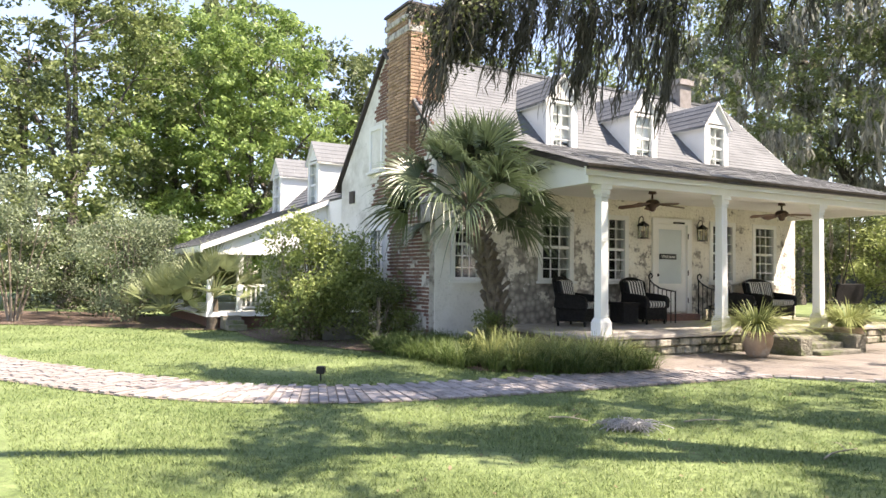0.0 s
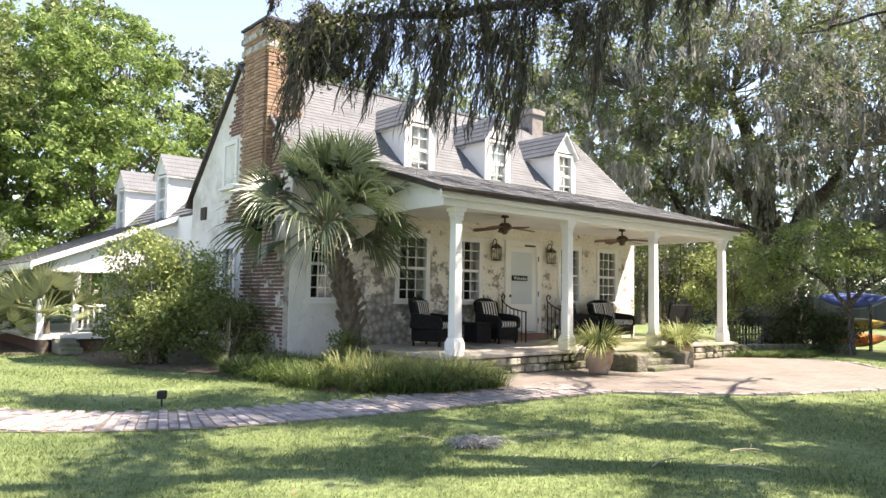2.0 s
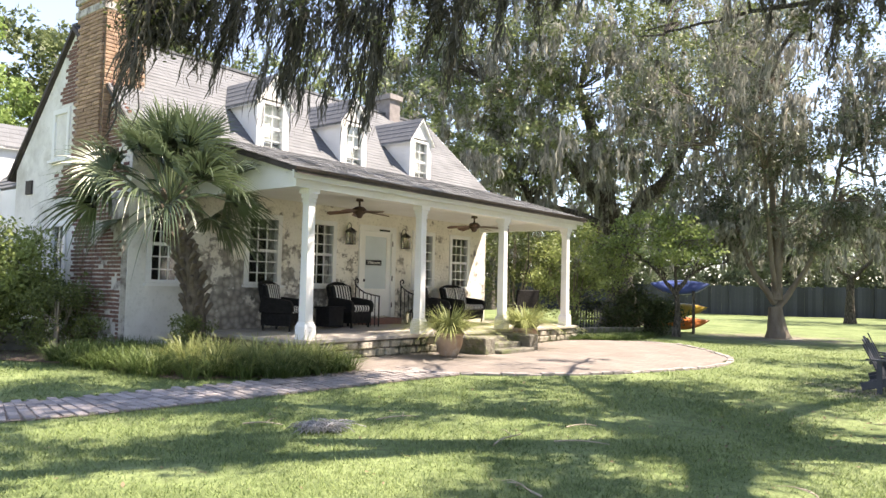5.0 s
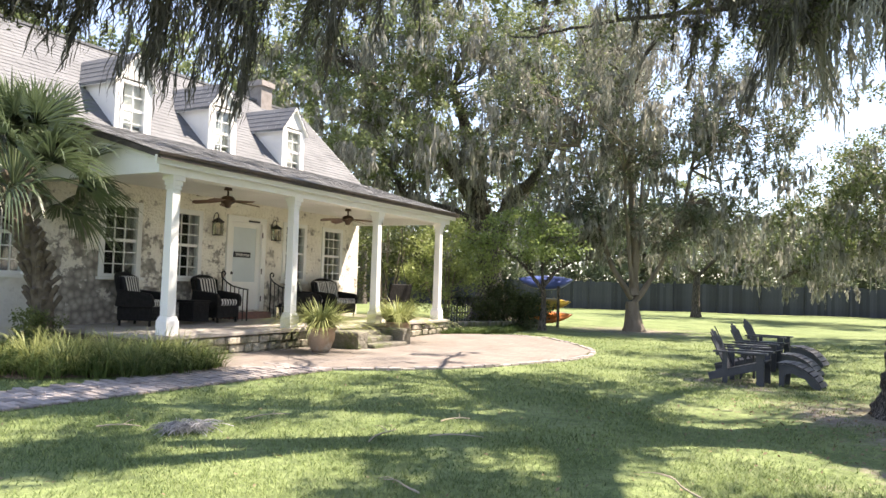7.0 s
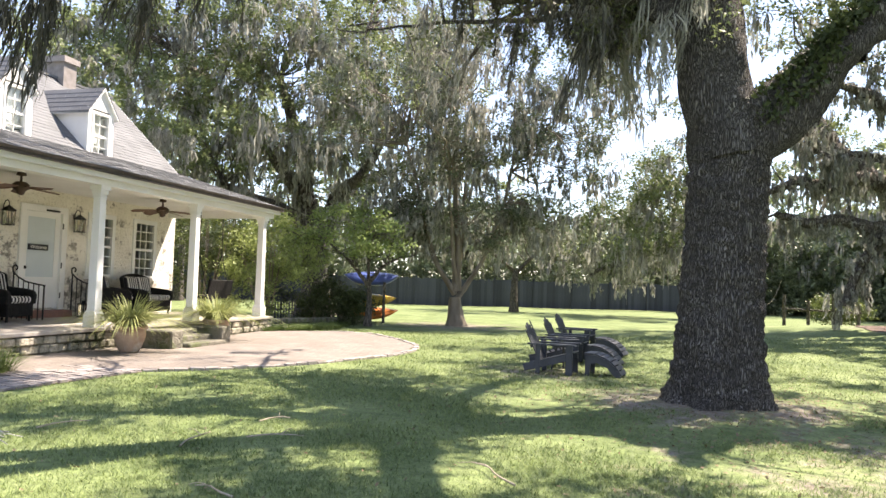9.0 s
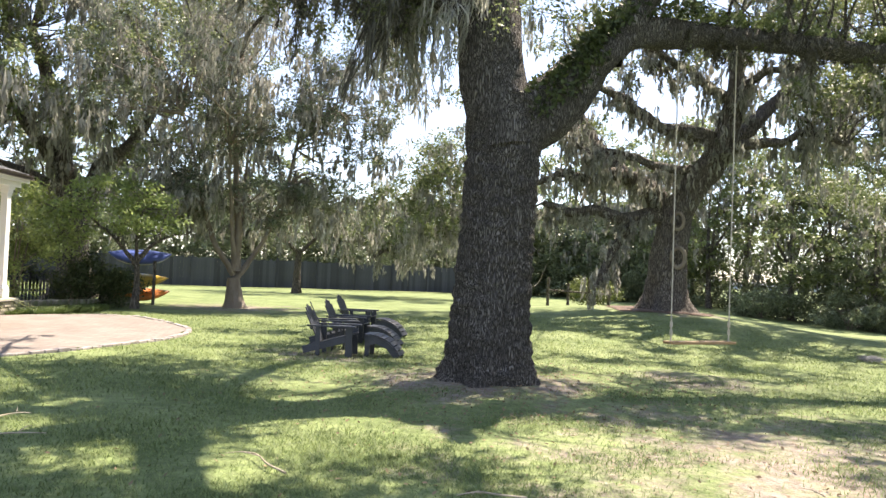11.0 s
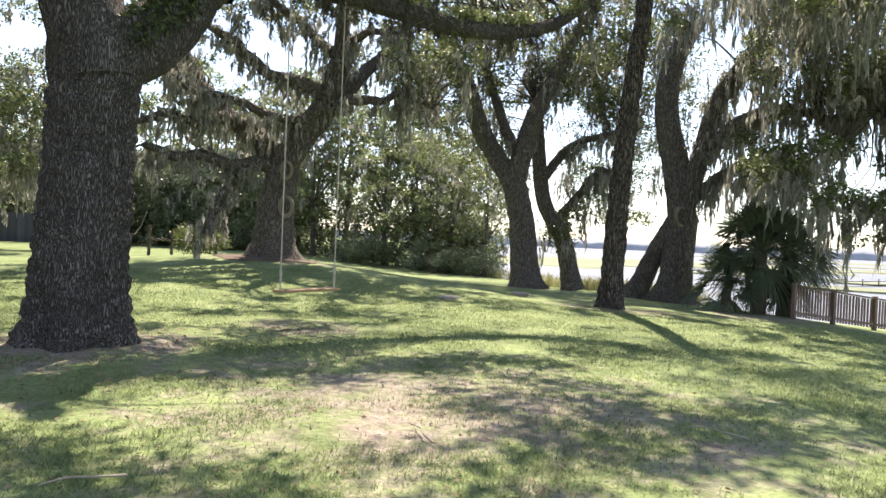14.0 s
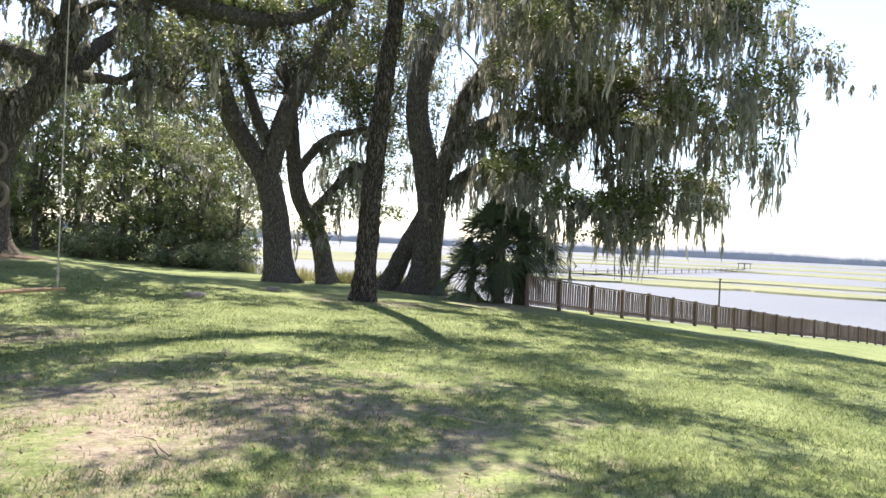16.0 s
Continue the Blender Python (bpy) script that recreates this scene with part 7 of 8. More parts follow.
def palm(name, label, at, trunk_h, n, radius, petiole, mat, seed, trunk_r=0.17, low=-0.6, droop=0.4, boots=True, dead=0, width=0.02, lean=(0, 0), leaflets=30, spread=2.7):
    rng = np.random.default_rng(seed)
    x, y = at
    z = ground_z(x, y)
    t = thing(name, label, "palm", at=(x, y, z))
    top = np.array((lean[0], lean[1], trunk_h))
    if trunk_h > 0.4:
        p = spline([(0, 0, -0.1), top * (0.2, 0.2, 0.5), top], 14)
        v, f = tube(p, np.linspace(trunk_r * 1.25, trunk_r, 14), 16, 0.08, seed)
        array_part("trunk", v, f, M_PALM_TRUNK, t, smooth=True)
        if boots:
            boot = part("leaf_boot", boxes((trunk_r * 0.75, trunk_r * 1.05 + 0.03, -0.035, 0.035, -0.05, 0.24)), M_PALM_TRUNK, t, "old cut leaf base", bevel=0.012)
            for k in range(64):
                h = trunk_h * (0.30 + 0.70 * k / 56)
                a = k * 2.4
                c = [np.interp(h, p[:, 2], p[:, 0]), np.interp(h, p[:, 2], p[:, 1])]
                m = Matrix.Translation(Vector((c[0], c[1], h))) @ Matrix.Rotation(a, 4, "Z") @ Matrix.Rotation(radians(30 + rng.uniform(-8, 22)), 4, "Y")
                m = m @ Matrix.Diagonal((1, 1, rng.uniform(0.8, 1.3), 1))
                if k == 0:
                    boot.matrix_basis = m
                else:
                    again(boot, m)
    for k in range(n):
        a = k * 2.39996 + rng.uniform(-0.2, 0.2)
        el = low + (1.5 - low) * ((k + 0.5) / n) ** 0.75
        d = np.array((math.cos(a) * math.cos(el), math.sin(a) * math.cos(el), math.sin(el)))
        ln = petiole * rng.uniform(0.8, 1.15)
        start = top + (0, 0, 0.05)
        mid = start + d * ln * 0.55 + (0, 0, 0.10 * ln)
        end = start + d * ln + (0, 0, 0.02 - 0.07 * ln)
        s = Soup()
        v, f = tube(spline([start, mid, end], 6), np.linspace(0.02, 0.011, 6), 5)
        s.add(v, f)
        fan(s, end, unit(d) + (0, 0, 0.10), radius * rng.uniform(0.85, 1.1), rng, leaflets, spread, droop * (1.25 - 0.8 * max(0, math.sin(el))), width)
        s.part("frond", mat, t)
    if dead:
        s = Soup()
        for k in range(dead):
            a = rng.uniform(0, 6.28)
            st = top + (0, 0, -0.2)
            fan(s, st + (0.15 * math.cos(a), 0.15 * math.sin(a), -0.1), (0.5 * math.cos(a), 0.5 * math.sin(a), -1), radius * 0.7, rng, 16, 0.9, 0.2, width)
        s.part("dead_fronds", M_PALM_PALE, t, "dry hanging fronds")
    return t


palm("cabbage_palm", "cabbage palm with fan fronds before the cottage", (1.33, 14.2), 2.62, 36, 1.08, 1.1, M_PALM, 91, 0.145, -0.35, 0.5, width=0.019, lean=(-0.55, -0.16), leaflets=46, spread=3.0)
palm("palmetto", "pale spiky palmetto by the wing steps", (-5.75, 18.5), 0.75, 34, 0.75, 0.8, M_PALM_PALE, 92, 0.12, 0.0, 0.1, boots=False, width=0.014, leaflets=26, spread=2.3)
palm("palmetto", "low pale palmetto clump", (-7.0, 18.6), 0.3, 30, 0.75, 0.7, M_PALM_PALE, 93, 0.1, 0.0, 0.12, boots=False, width=0.014, leaflets=26, spread=2.3)
palm("palmetto", "dark bushy palmetto at the water's edge", (26.0, -9.9), 2.0, 64, 1.0, 1.1, M_PALM_DARK, 94, 0.2, -1.2, 0.4, boots=False, dead=10, width=0.025, spread=3.4)
palm("palmetto", "dark bushy palmetto at the water's edge", (27.2, -11.3), 1.9, 56, 1.0, 1.0, M_PALM_DARK, 95, 0.2, -1.2, 0.4, boots=False, dead=8, width=0.025, spread=3.4)
palm("palmetto", "dark bushy palmetto at the water's edge", (26.2, -8.9), 0.7, 24, 0.9, 0.8, M_PALM_DARK, 96, 0.15, -0.7, 0.4, boots=False, dead=6, width=0.025)


# ---- path, patio, beds ----
def at_house(u, v, z=0.0):
    p = HOUSE @ Vector((u, v, z))
    return p.x, p.y, p.z


def inside(poly, x, y):
    c = np.zeros(np.shape(x), bool)
    for (x0, y0), (x1, y1) in zip(poly, poly[1:] + poly[:1]):
        c ^= ((y0 > y) != (y1 > y)) & (x < (x1 - x0) * (y - y0) / (y1 - y0 + 1e-12) + x0)
    return c


PATH_LINE = spline([(-10.5, 13.6, 0), (-8.3, 12.2, 0), (-5.85, 10.5, 0), (-2.75, 9.12, 0), (-0.65, 9.2, 0), (1.4, 10.12, 0), (3.4, 11.0, 0), (5.0, 11.6, 0)], 400)[:, :2]
PATH_HALF = 0.56
PATIO = [(3.0, 11.35), (4.2, 11.58), (5.97, 10.88), (7.4, 10.78), (8.6, 11.0), (10.4, 11.6), (11.77, 12.7), (12.5, 14.4), (12.9, 16.0), (12.4, 16.95), (11.4, 17.3), (10.0, 17.7),
         at_house(9.0, -0.2)[:2], at_house(0.6, -0.2)[:2], (3.3, 12.6)]


def on_path(x, y):
    d = np.full(np.shape(x), 99.0)
    for px, py in PATH_LINE[::5]:
        d = np.minimum(d, np.hypot(x - px, y - py))
    return d


def draped(name, poly, material, lift, label, category, step=0.35, parent=None):
    """A flat sheet with the outline poly that follows the ground."""
    bm = bmesh.new()
    vs = [bm.verts.new((x, y, 0)) for x, y in poly]
    bm.faces.new(vs)
    xs, ys = [p[0] for p in poly], [p[1] for p in poly]
    for k in np.arange(min(xs), max(xs), step):
        bmesh.ops.bisect_plane(bm, geom=bm.verts[:] + bm.edges[:] + bm.faces[:], plane_co=(k, 0, 0), plane_no=(1, 0, 0))
    for k in np.arange(min(ys), max(ys), step):
        bmesh.ops.bisect_plane(bm, geom=bm.verts[:] + bm.edges[:] + bm.faces[:], plane_co=(0, k, 0), plane_no=(0, 1, 0))
    for v in bm.verts:
        v.co.z = ground_z(v.co.x, v.co.y) + lift
    bmesh.ops.recalc_face_normals(bm, faces=bm.faces[:])
    if bm.faces[0].normal.z < 0:
        bmesh.ops.reverse_faces(bm, faces=bm.faces[:])
    ob = part(name, bm, material, parent)
    return tagged(ob, label, category, kind="structure")


def brick_sheet():
    """Pale worn bricks for the patio, seen from far off."""
    m = surface("pale_patio_brick", (0.25, 0.222, 0.198), (0.195, 0.172, 0.152), 1.2, 0.95, 0.5, 30, c3=(0.25, 0.216, 0.188), bump_dist=0.02)
    nt = m.node_tree
    b = nt.nodes["Principled BSDF"]
    old = b.inputs["Base Color"].links[0].from_socket
    tc = nt.nodes.new("ShaderNodeTexCoord")
    br = nt.nodes.new("ShaderNodeTexBrick")
    br.inputs["Scale"].default_value = 2.4
    br.inputs["Mortar Size"].default_value = 0.018
    br.inputs["Color1"].default_value, br.inputs["Color2"].default_value, br.inputs["Mortar"].default_value = (1, 1, 1, 1), (0.82, 0.8, 0.78, 1), (0.62, 0.6, 0.56, 1)
    link(nt, tc.outputs["Object"], br.inputs["Vector"])
    x = nt.nodes.new("ShaderNodeMix")
    x.data_type, x.blend_type = "RGBA", "MULTIPLY"
    x.inputs["Factor"].default_value = 1.0
    link(nt, old, x.inputs[6])
    link(nt, br.outputs["Color"], x.inputs[7])
    link(nt, x.outputs[2], b.inputs["Base Color"])
    return m


patio = draped("patio", PATIO, brick_sheet(), 0.03, "pale sunlit brick patio before the porch", "patio")
tangent = np.gradient(PATH_LINE, axis=0)
tangent /= np.linalg.norm(tangent, axis=1)[:, None]
normal = np.stack([-tangent[:, 1], tangent[:, 0]], -1)
pl = [tuple(p) for p in (PATH_LINE + normal * (PATH_HALF + 0.03))[::8]] + [tuple(p) for p in (PATH_LINE - normal * (PATH_HALF + 0.03))[::-8]]
path = draped("path", pl, M_JOINT, 0.012, "curving brick garden path", "path", 0.3)

# curb of bricks on edge along the patio's lawn side
curb = thing("curb", "weathered brick edging of the patio", "curb", kind="structure")
line = spline([(3.9, 11.5, 0), (4.2, 11.56, 0), (5.97, 10.86, 0), (7.4, 10.76, 0), (8.6, 10.98, 0), (10.4, 11.58, 0), (11.77, 12.7, 0), (12.55, 14.4, 0), (12.95, 16.0, 0), (12.4, 17.0, 0)], 900)
seg = np.r_[0, np.cumsum(np.linalg.norm(np.diff(line[:, :2], axis=0), axis=1))]
first, rng = None, np.random.default_rng(2)
for s in np.arange(0.05, seg[-1], 0.215):
    i = int(np.searchsorted(seg, s))
    x, y = line[i][:2]
    d = line[min(i + 4, len(line) - 1)] - line[max(i - 4, 0)]
    m = pose(x, y, ground_z(x, y) + 0.005 + rng.uniform(-0.012, 0.012), rng.uniform(-3, 3), rng.uniform(-3, 3), math.degrees(math.atan2(d[1], d[0])) + rng.uniform(-3, 3))
    if first is None:
        first = part("brick", boxes((-0.1, 0.1, -0.055, 0.055, -0.1, 0.035)), M_PAVER, curb, bevel=0.008)
        first.matrix_basis = m
    else:
        again(first, m)


# ---- porch steps, pots, furniture ----
def steps():
    s = thing("porch_steps", "mossy stone steps up to the porch between low blocks", "steps", at=(0, 0, 0))
    s.matrix_basis = HOUSE
    for v0, v1, z in ((-1.35, -1.0, 0.24), (-1.01, -0.65, 0.35), (-0.66, -0.245, 0.45)):
        part("tread", boxes((4.02, 5.28, v0, v1, 0.0, z)), M_STONE, s, bevel=0.02)
    for u0, u1 in ((3.62, 4.0), (5.30, 5.66)):
        part("side_block", boxes((u0, u1, -1.22, -0.29, 0.0, 0.50)), M_STONE, s, bevel=0.025)


steps()


def fern_pot(x, y, seed):
    z = ground_z(x, y) + 0.03
    t = thing("potted_fern", "arching light green fern in a round terracotta pot", "potted plant", "porch pots", at=(x, y, z))
    bm = bmesh.new()
    lathe(bm, [(0.15, 0), (0.19, 0.06), (0.255, 0.24), (0.27, 0.34), (0.255, 0.40), (0.285, 0.41), (0.29, 0.46), (0.25, 0.465), (0.235, 0.42)], 28)
    part("pot", bm, M_TERRA, t, smooth=True)
    rng = np.random.default_rng(seed)
    s = Soup()
    blades(s, [(0, 0, 0.40)], 620, 0.74, 0.016, rng, (0.3, 2.0), 0.24, 6)
    s.part("fern", M_FERN, t)
    return t


fern_pot(5.92, 13.62, 4)
fern_pot(8.45, 15.55, 5)


def wicker(name, label, u, v, turn, wide=0.72, group=""):
    """A wicker armchair with rolled arms and striped cushions; the front looks along -y."""
    x, y, _ = at_house(u, v)
    t = thing(name, label, "chair" if wide < 1 else "sofa", group, at=(x, y, FLOOR), turn=32.1 + turn)
    w = wide / 2
    part("base", boxes((-w, w, -0.34, 0.32, 0.10, 0.36)), M_BLACK_WICKER, t, bevel=0.02)
    for sx in (-1, 1):
        for yy in (-0.3, 0.28):
            bm = bmesh.new()
            rod(bm, (sx * (w - 0.05), yy, 0), (sx * (w - 0.05), yy, 0.12), 0.025, n=8)
            part("leg", bm, M_BLACK_WICKER, t)
        bm = bmesh.new()
        prism(bm, [(-0.36, 0.34), (-0.38, 0.52), (-0.33, 0.60), (-0.2, 0.63), (0.30, 0.68), (0.34, 0.36)], sx * w - 0.055, sx * w + 0.055, "x")
        part("arm", bm, M_BLACK_WICKER, t, bevel=0.018)
    bm = bmesh.new()
    n = 12
    rows = []
    for i in range(n + 1):
        s = -1 + 2 * i / n
        top = 0.98 - 0.10 * abs(s) ** 2.5
        yb = 0.34 - 0.10 * abs(s) ** 3
        rows.append([bm.verts.new((s * (w + 0.03), yb, 0.30)), bm.verts.new((s * (w + 0.03), yb + 0.14, top)), bm.verts.new((s * (w + 0.03), yb + 0.05, top + 0.03)), bm.verts.new((s * (w + 0.03), yb - 0.06, 0.30))])
    for p, q in zip(rows, rows[1:]):
        for k in range(4):
            bm.faces.new((p[k], q[k], q[(k + 1) % 4], p[(k + 1) % 4]))
    bm.faces.new(rows[0]), bm.faces.new(rows[-1][::-1])
    bmesh.ops.recalc_face_normals(bm, faces=bm.faces[:])
    part("back", bm, M_BLACK_WICKER, t)
    seats = 1 if wide < 1 else 2
    for k in range(seats):
        a = -w + 0.06 + k * (wide - 0.12) / seats
        b = a + (wide - 0.12) / seats - 0.01
        part("seat_cushion", boxes((a, b, -0.36, 0.20, 0.36, 0.49)), M_STRIPE, t, "black and white striped cushion", bevel=0.035)
        c = part("back_cushion", boxes((a + 0.01, b - 0.01, -0.07, 0.07, 0.0, 0.46)), M_STRIPE, t, "black and white striped cushion", bevel=0.04)
        c.matrix_basis = pose(0, 0.20, 0.48, -14, 0, 0)
    return t


wicker("wicker_chair", "black wicker armchair with black and white striped cushions", 1.25, 2.15, 26, group="porch seats")
wicker("wicker_chair", "black wicker armchair with black and white striped cushions", 3.22, 2.25, 8, group="porch seats")
wicker("wicker_chair", "black wicker armchair with black and white striped cushions", 6.45, 2.35, 34, group="porch seats")
wicker("wicker_sofa", "black wicker loveseat with striped cushions against the wall", 7.5, 2.3, 10, 1.25, group="porch seats")


def side_table(u, v):
    x, y, _ = at_house(u, v)
    t = thing("side_table", "small black wicker side table between porch chairs", "table", at=(x, y, FLOOR), turn=32)
    part("top", boxes((-0.24, 0.24, -0.24, 0.24, 0.44, 0.48)), M_BLACK_WICKER, t, bevel=0.008)
    part("body", boxes((-0.21, 0.21, -0.21, 0.21, 0.06, 0.44)), M_BLACK_WICKER, t, bevel=0.01)


side_table(2.3, 1.9)


def hanging_bench():
    x, y, _ = at_house(9.0, 1.5)
    t = thing("porch_swing", "black bench swing hung on chains at the porch end", "swing bench", at=(x, y, FLOOR), turn=32.1)
    part("seat", boxes((-0.55, 0.55, -0.3, 0.3, 0.42, 0.50)), M_BLACK_WICKER, t, bevel=0.01)
    b = part("back", boxes((-0.55, 0.55, -0.03, 0.03, 0.0, 0.50)), M_BLACK_WICKER, t, bevel=0.01)
    b.matrix_basis = pose(0, -0.28, 0.42, 8, 0, 0)
    for sx in (-0.53, 0.53):
        bm = bmesh.new()
        rod(bm, (sx, -0.25, 0.7), (sx, 0, 1.6), 0.012), rod(bm, (sx, 0.28, 0.5), (sx, 0, 1.6), 0.012), rod(bm, (sx, 0, 1.6), (sx, 0, 2.79), 0.012)
        part("chain", bm, M_IRON, t)


hanging_bench()


def ceiling_fan(u, v, turn):
    x, y, _ = at_house(u, v)
    t = thing("ceiling_fan", "dark bronze ceiling fan with wooden blades under the porch", "ceiling fan", "porch fans", at=(x, y, 3.33), turn=turn)
    bm = bmesh.new()
    lathe(bm, [(0.07, 0.0), (0.085, -0.06), (0.02, -0.07), (0.02, -0.17), (0.09, -0.18), (0.145, -0.23), (0.145, -0.30), (0.08, -0.34), (0.055, -0.40), (0.0201, -0.42)][::-1], 20)
    part("motor", bm, M_BRONZE, t, smooth=True)
    for k in range(5):
        bm = bmesh.new()
        vs = [bm.verts.new(p) for p in ((0.10, -0.03, 0), (0.24, -0.075, 0), (0.66, -0.095, 0), (0.71, 0.0, 0), (0.66, 0.095, 0), (0.24, 0.075, 0), (0.10, 0.03, 0))]
        f = bm.faces.new(vs)
        ex = bmesh.ops.extrude_face_region(bm, geom=[f])
        for v_ in ex["geom"]:
            if isinstance(v_, bmesh.types.BMVert):
                v_.co.z += 0.012
        bmesh.ops.recalc_face_normals(bm, faces=bm.faces[:])
        b = part("blade", bm, M_FAN_BLADE, t)
        b.matrix_basis = pose(0, 0, -0.27, 0, 0, 72 * k) @ pose(0, 0, 0, 14, 5, 0)


ceiling_fan(2.5, 1.3, 12)
ceiling_fan(6.6, 1.3, 30)


def wall_lantern(u):
    x, y, _ = at_house(u, V0 - 0.16)
    t = thing("wall_lantern", "black iron lantern on a curled bracket by the door", "lantern", "door lanterns", at=(x, y, 2.46), turn=32.1)
    bm = boxes((-0.085, 0.085, -0.085, 0.085, 0, 0.025), (-0.095, 0.095, -0.095, 0.095, 0.29, 0.31))
    for sx in (-0.08, 0.08):
        for sy in (-0.08, 0.08):
            rod(bm, (sx, sy, 0.02), (sx, sy, 0.3), 0.009, n=4)
    vs = [bm.verts.new(p) for p in ((-0.1, -0.1, 0.31), (0.1, -0.1, 0.31), (0.1, 0.1, 0.31), (-0.1, 0.1, 0.31), (0, 0, 0.42))]
    for a, b in ((0, 1), (1, 2), (2, 3), (3, 0)):
        bm.faces.new((vs[a], vs[b], vs[4]))
    part("cage", bm, M_IRON, t)
    part("glass", boxes((-0.072, 0.072, -0.072, 0.072, 0.03, 0.285)), M_LAMP_GLASS, t)
    bm = bmesh.new()
    rod(bm, (0, 0, 0.03), (0, 0, 0.15), 0.02)
    part("candle", bm, M_WHITE, t)
    bm = bmesh.new()
    bar(bm, [(0, 0, 0.41), (0, 0.0, 0.47), (0, 0.04, 0.52), (0, 0.10, 0.50), (0, 0.14, 0.42), (0, 0.15, 0.2)], 0.01)
    part("bracket", bm, M_IRON, t)


wall_lantern(3.76), wall_lantern(5.72)


def hand_rail(u):
    x, y, _ = at_house(u, V0 - 0.55)
    t = thing("hand_rail", "black iron hand rail beside the door step", "hand rail", "door rails", at=(x, y, FLOOR), turn=32.1)
    bm = bmesh.new()
    bar(bm, [(0, 0.36, 1.0), (0, 0.33, 1.06), (0, 0.38, 1.11), (0, 0.45, 1.07), (0, 0.44, 0.97), (0, 0.3, 0.86), (0, 0.1, 0.77), (0, -0.2, 0.72), (0, -0.38, 0.70)], 0.016)
    part("top_rail", bm, M_IRON, t)
    for k in range(7):
        bm = bmesh.new()
        yy = 0.42 - 0.13 * k
        rod(bm, (0, yy, 0), (0, yy, float(np.interp(yy, (-0.38, -0.2, 0.1, 0.3, 0.44), (0.70, 0.72, 0.77, 0.86, 0.97)))), 0.011 if k not in (0, 6) else 0.017, n=6)
        part("baluster", bm, M_IRON, t)


hand_rail(4.0), hand_rail(5.62)
x, y, _ = at_house(5.42, 2.35)
t = thing("floor_lantern", "small black lantern standing on the porch floor", "lantern", at=(x, y, FLOOR), turn=32)
bm = boxes((-0.09, 0.09, -0.09, 0.09, 0, 0.03), (-0.09, 0.09, -0.09, 0.09, 0.28, 0.31), (-0.03, 0.03, -0.03, 0.03, 0.31, 0.37))
for sx in (-0.08, 0.08):
    for sy in (-0.08, 0.08):
        rod(bm, (sx, sy, 0.02), (sx, sy, 0.29), 0.01, n=4)
part("cage", bm, M_IRON, t)
part("glass", boxes((-0.07, 0.07, -0.07, 0.07, 0.03, 0.28)), M_LAMP_GLASS, t)

# ---- beds and low walls ----
draped("bed", [(-4.6, 17.2), (-3.6, 15.6), (-2.4, 14.5), (-1.1, 13.6), (-0.3, 13.0), (1.0, 11.4), (2.9, 11.3), (3.7, 11.9), (3.1, 12.6), (2.6, 13.0), at_house(0.2, 2.9)[:2], at_house(-1.6, 2.95)[:2], at_house(-1.7, 8.5)[:2], at_house(-4.2, 9.0)[:2]],
       M_MULCH, 0.02, "brown mulch bed along the house", "bed")
draped("bed", [(-14.5, 18.6), (-10, 18.2), (-6.2, 17.9), (-5.0, 18.3), (-6.4, 22), (-12, 25), (-15, 24)], M_MULCH, 0.02, "brown mulch bed under the shrubs", "bed")
BED = [(-1.0, 14.0), (-0.5, 13.0), (0.9, 11.5), (2.6, 11.2), (3.7, 11.75), (3.2, 12.6), (2.6, 12.9), (1.9, 13.2), (1.0, 13.9), (0.0, 14.6)]
rng = np.random.default_rng(44)
xy = rng.uniform((-1.2, 11), (3.9, 14.8), (900, 2))
xy = xy[inside(BED, xy[:, 0], xy[:, 1])]
t = thing("lilyturf", "dense arching lilyturf along the front bed", "ground cover", kind="stuff")
s = Soup()
blades(s, np.c_[xy, height(xy[:, 0], xy[:, 1])], 40, 0.46, 0.009, rng, (0.3, 1.3), 0.16, 4)
s.part("clumps", M_LILY, t)
tall = np.array([(2.2, 12.0), (2.7, 11.9), (1.8, 12.5), (2.9, 12.3), (1.5, 12.9), (2.2, 12.6), (1.6, 11.9), (3.1, 11.9), (1.2, 12.4), (2.5, 11.6)])
t = thing("ornamental_grass", "taller yellow-green grass clumps beside the porch", "grass clump", kind="stuff")
s = Soup()
blades(s, np.c_[tall, height(tall[:, 0], tall[:, 1])], 200, 0.72, 0.009, rng, (0.3, 1.3), 0.28, 5)
s.part("clumps", M_FERN, t)


def stone_wall(pts, h, seed, label):
    t = thing("stone_wall", label, "wall", kind="structure")
    rng = np.random.default_rng(seed)
    line = spline([(*p, 0) for p in pts], 400)
    seg = np.r_[0, np.cumsum(np.linalg.norm(np.diff(line[:, :2], axis=0), axis=1))]
    z = 0.0
    while z < h - 0.05:
        hh = rng.uniform(0.10, 0.15)
        s = rng.uniform(0, 0.15)
        while s < seg[-1]:
            w = rng.uniform(0.2, 0.42)
            i = min(int(np.searchsorted(seg, s + w / 2)), len(line) - 2)
            d = line[i + 1] - line[i - 1]
            x, y = line[i][:2]
            bm = boxes((-w / 2 + 0.007, w / 2 - 0.007, -0.15 + rng.uniform(-0.03, 0.03), 0.15, 0.005, hh - 0.005))
            b = part("stone", bm, M_STONE, t, bevel=0.018)
            b.matrix_basis = pose(x, y, ground_z(x, y) + z, rng.uniform(-2, 2), rng.uniform(-2, 2), math.degrees(math.atan2(d[1], d[0])))
            s += w
        z += hh


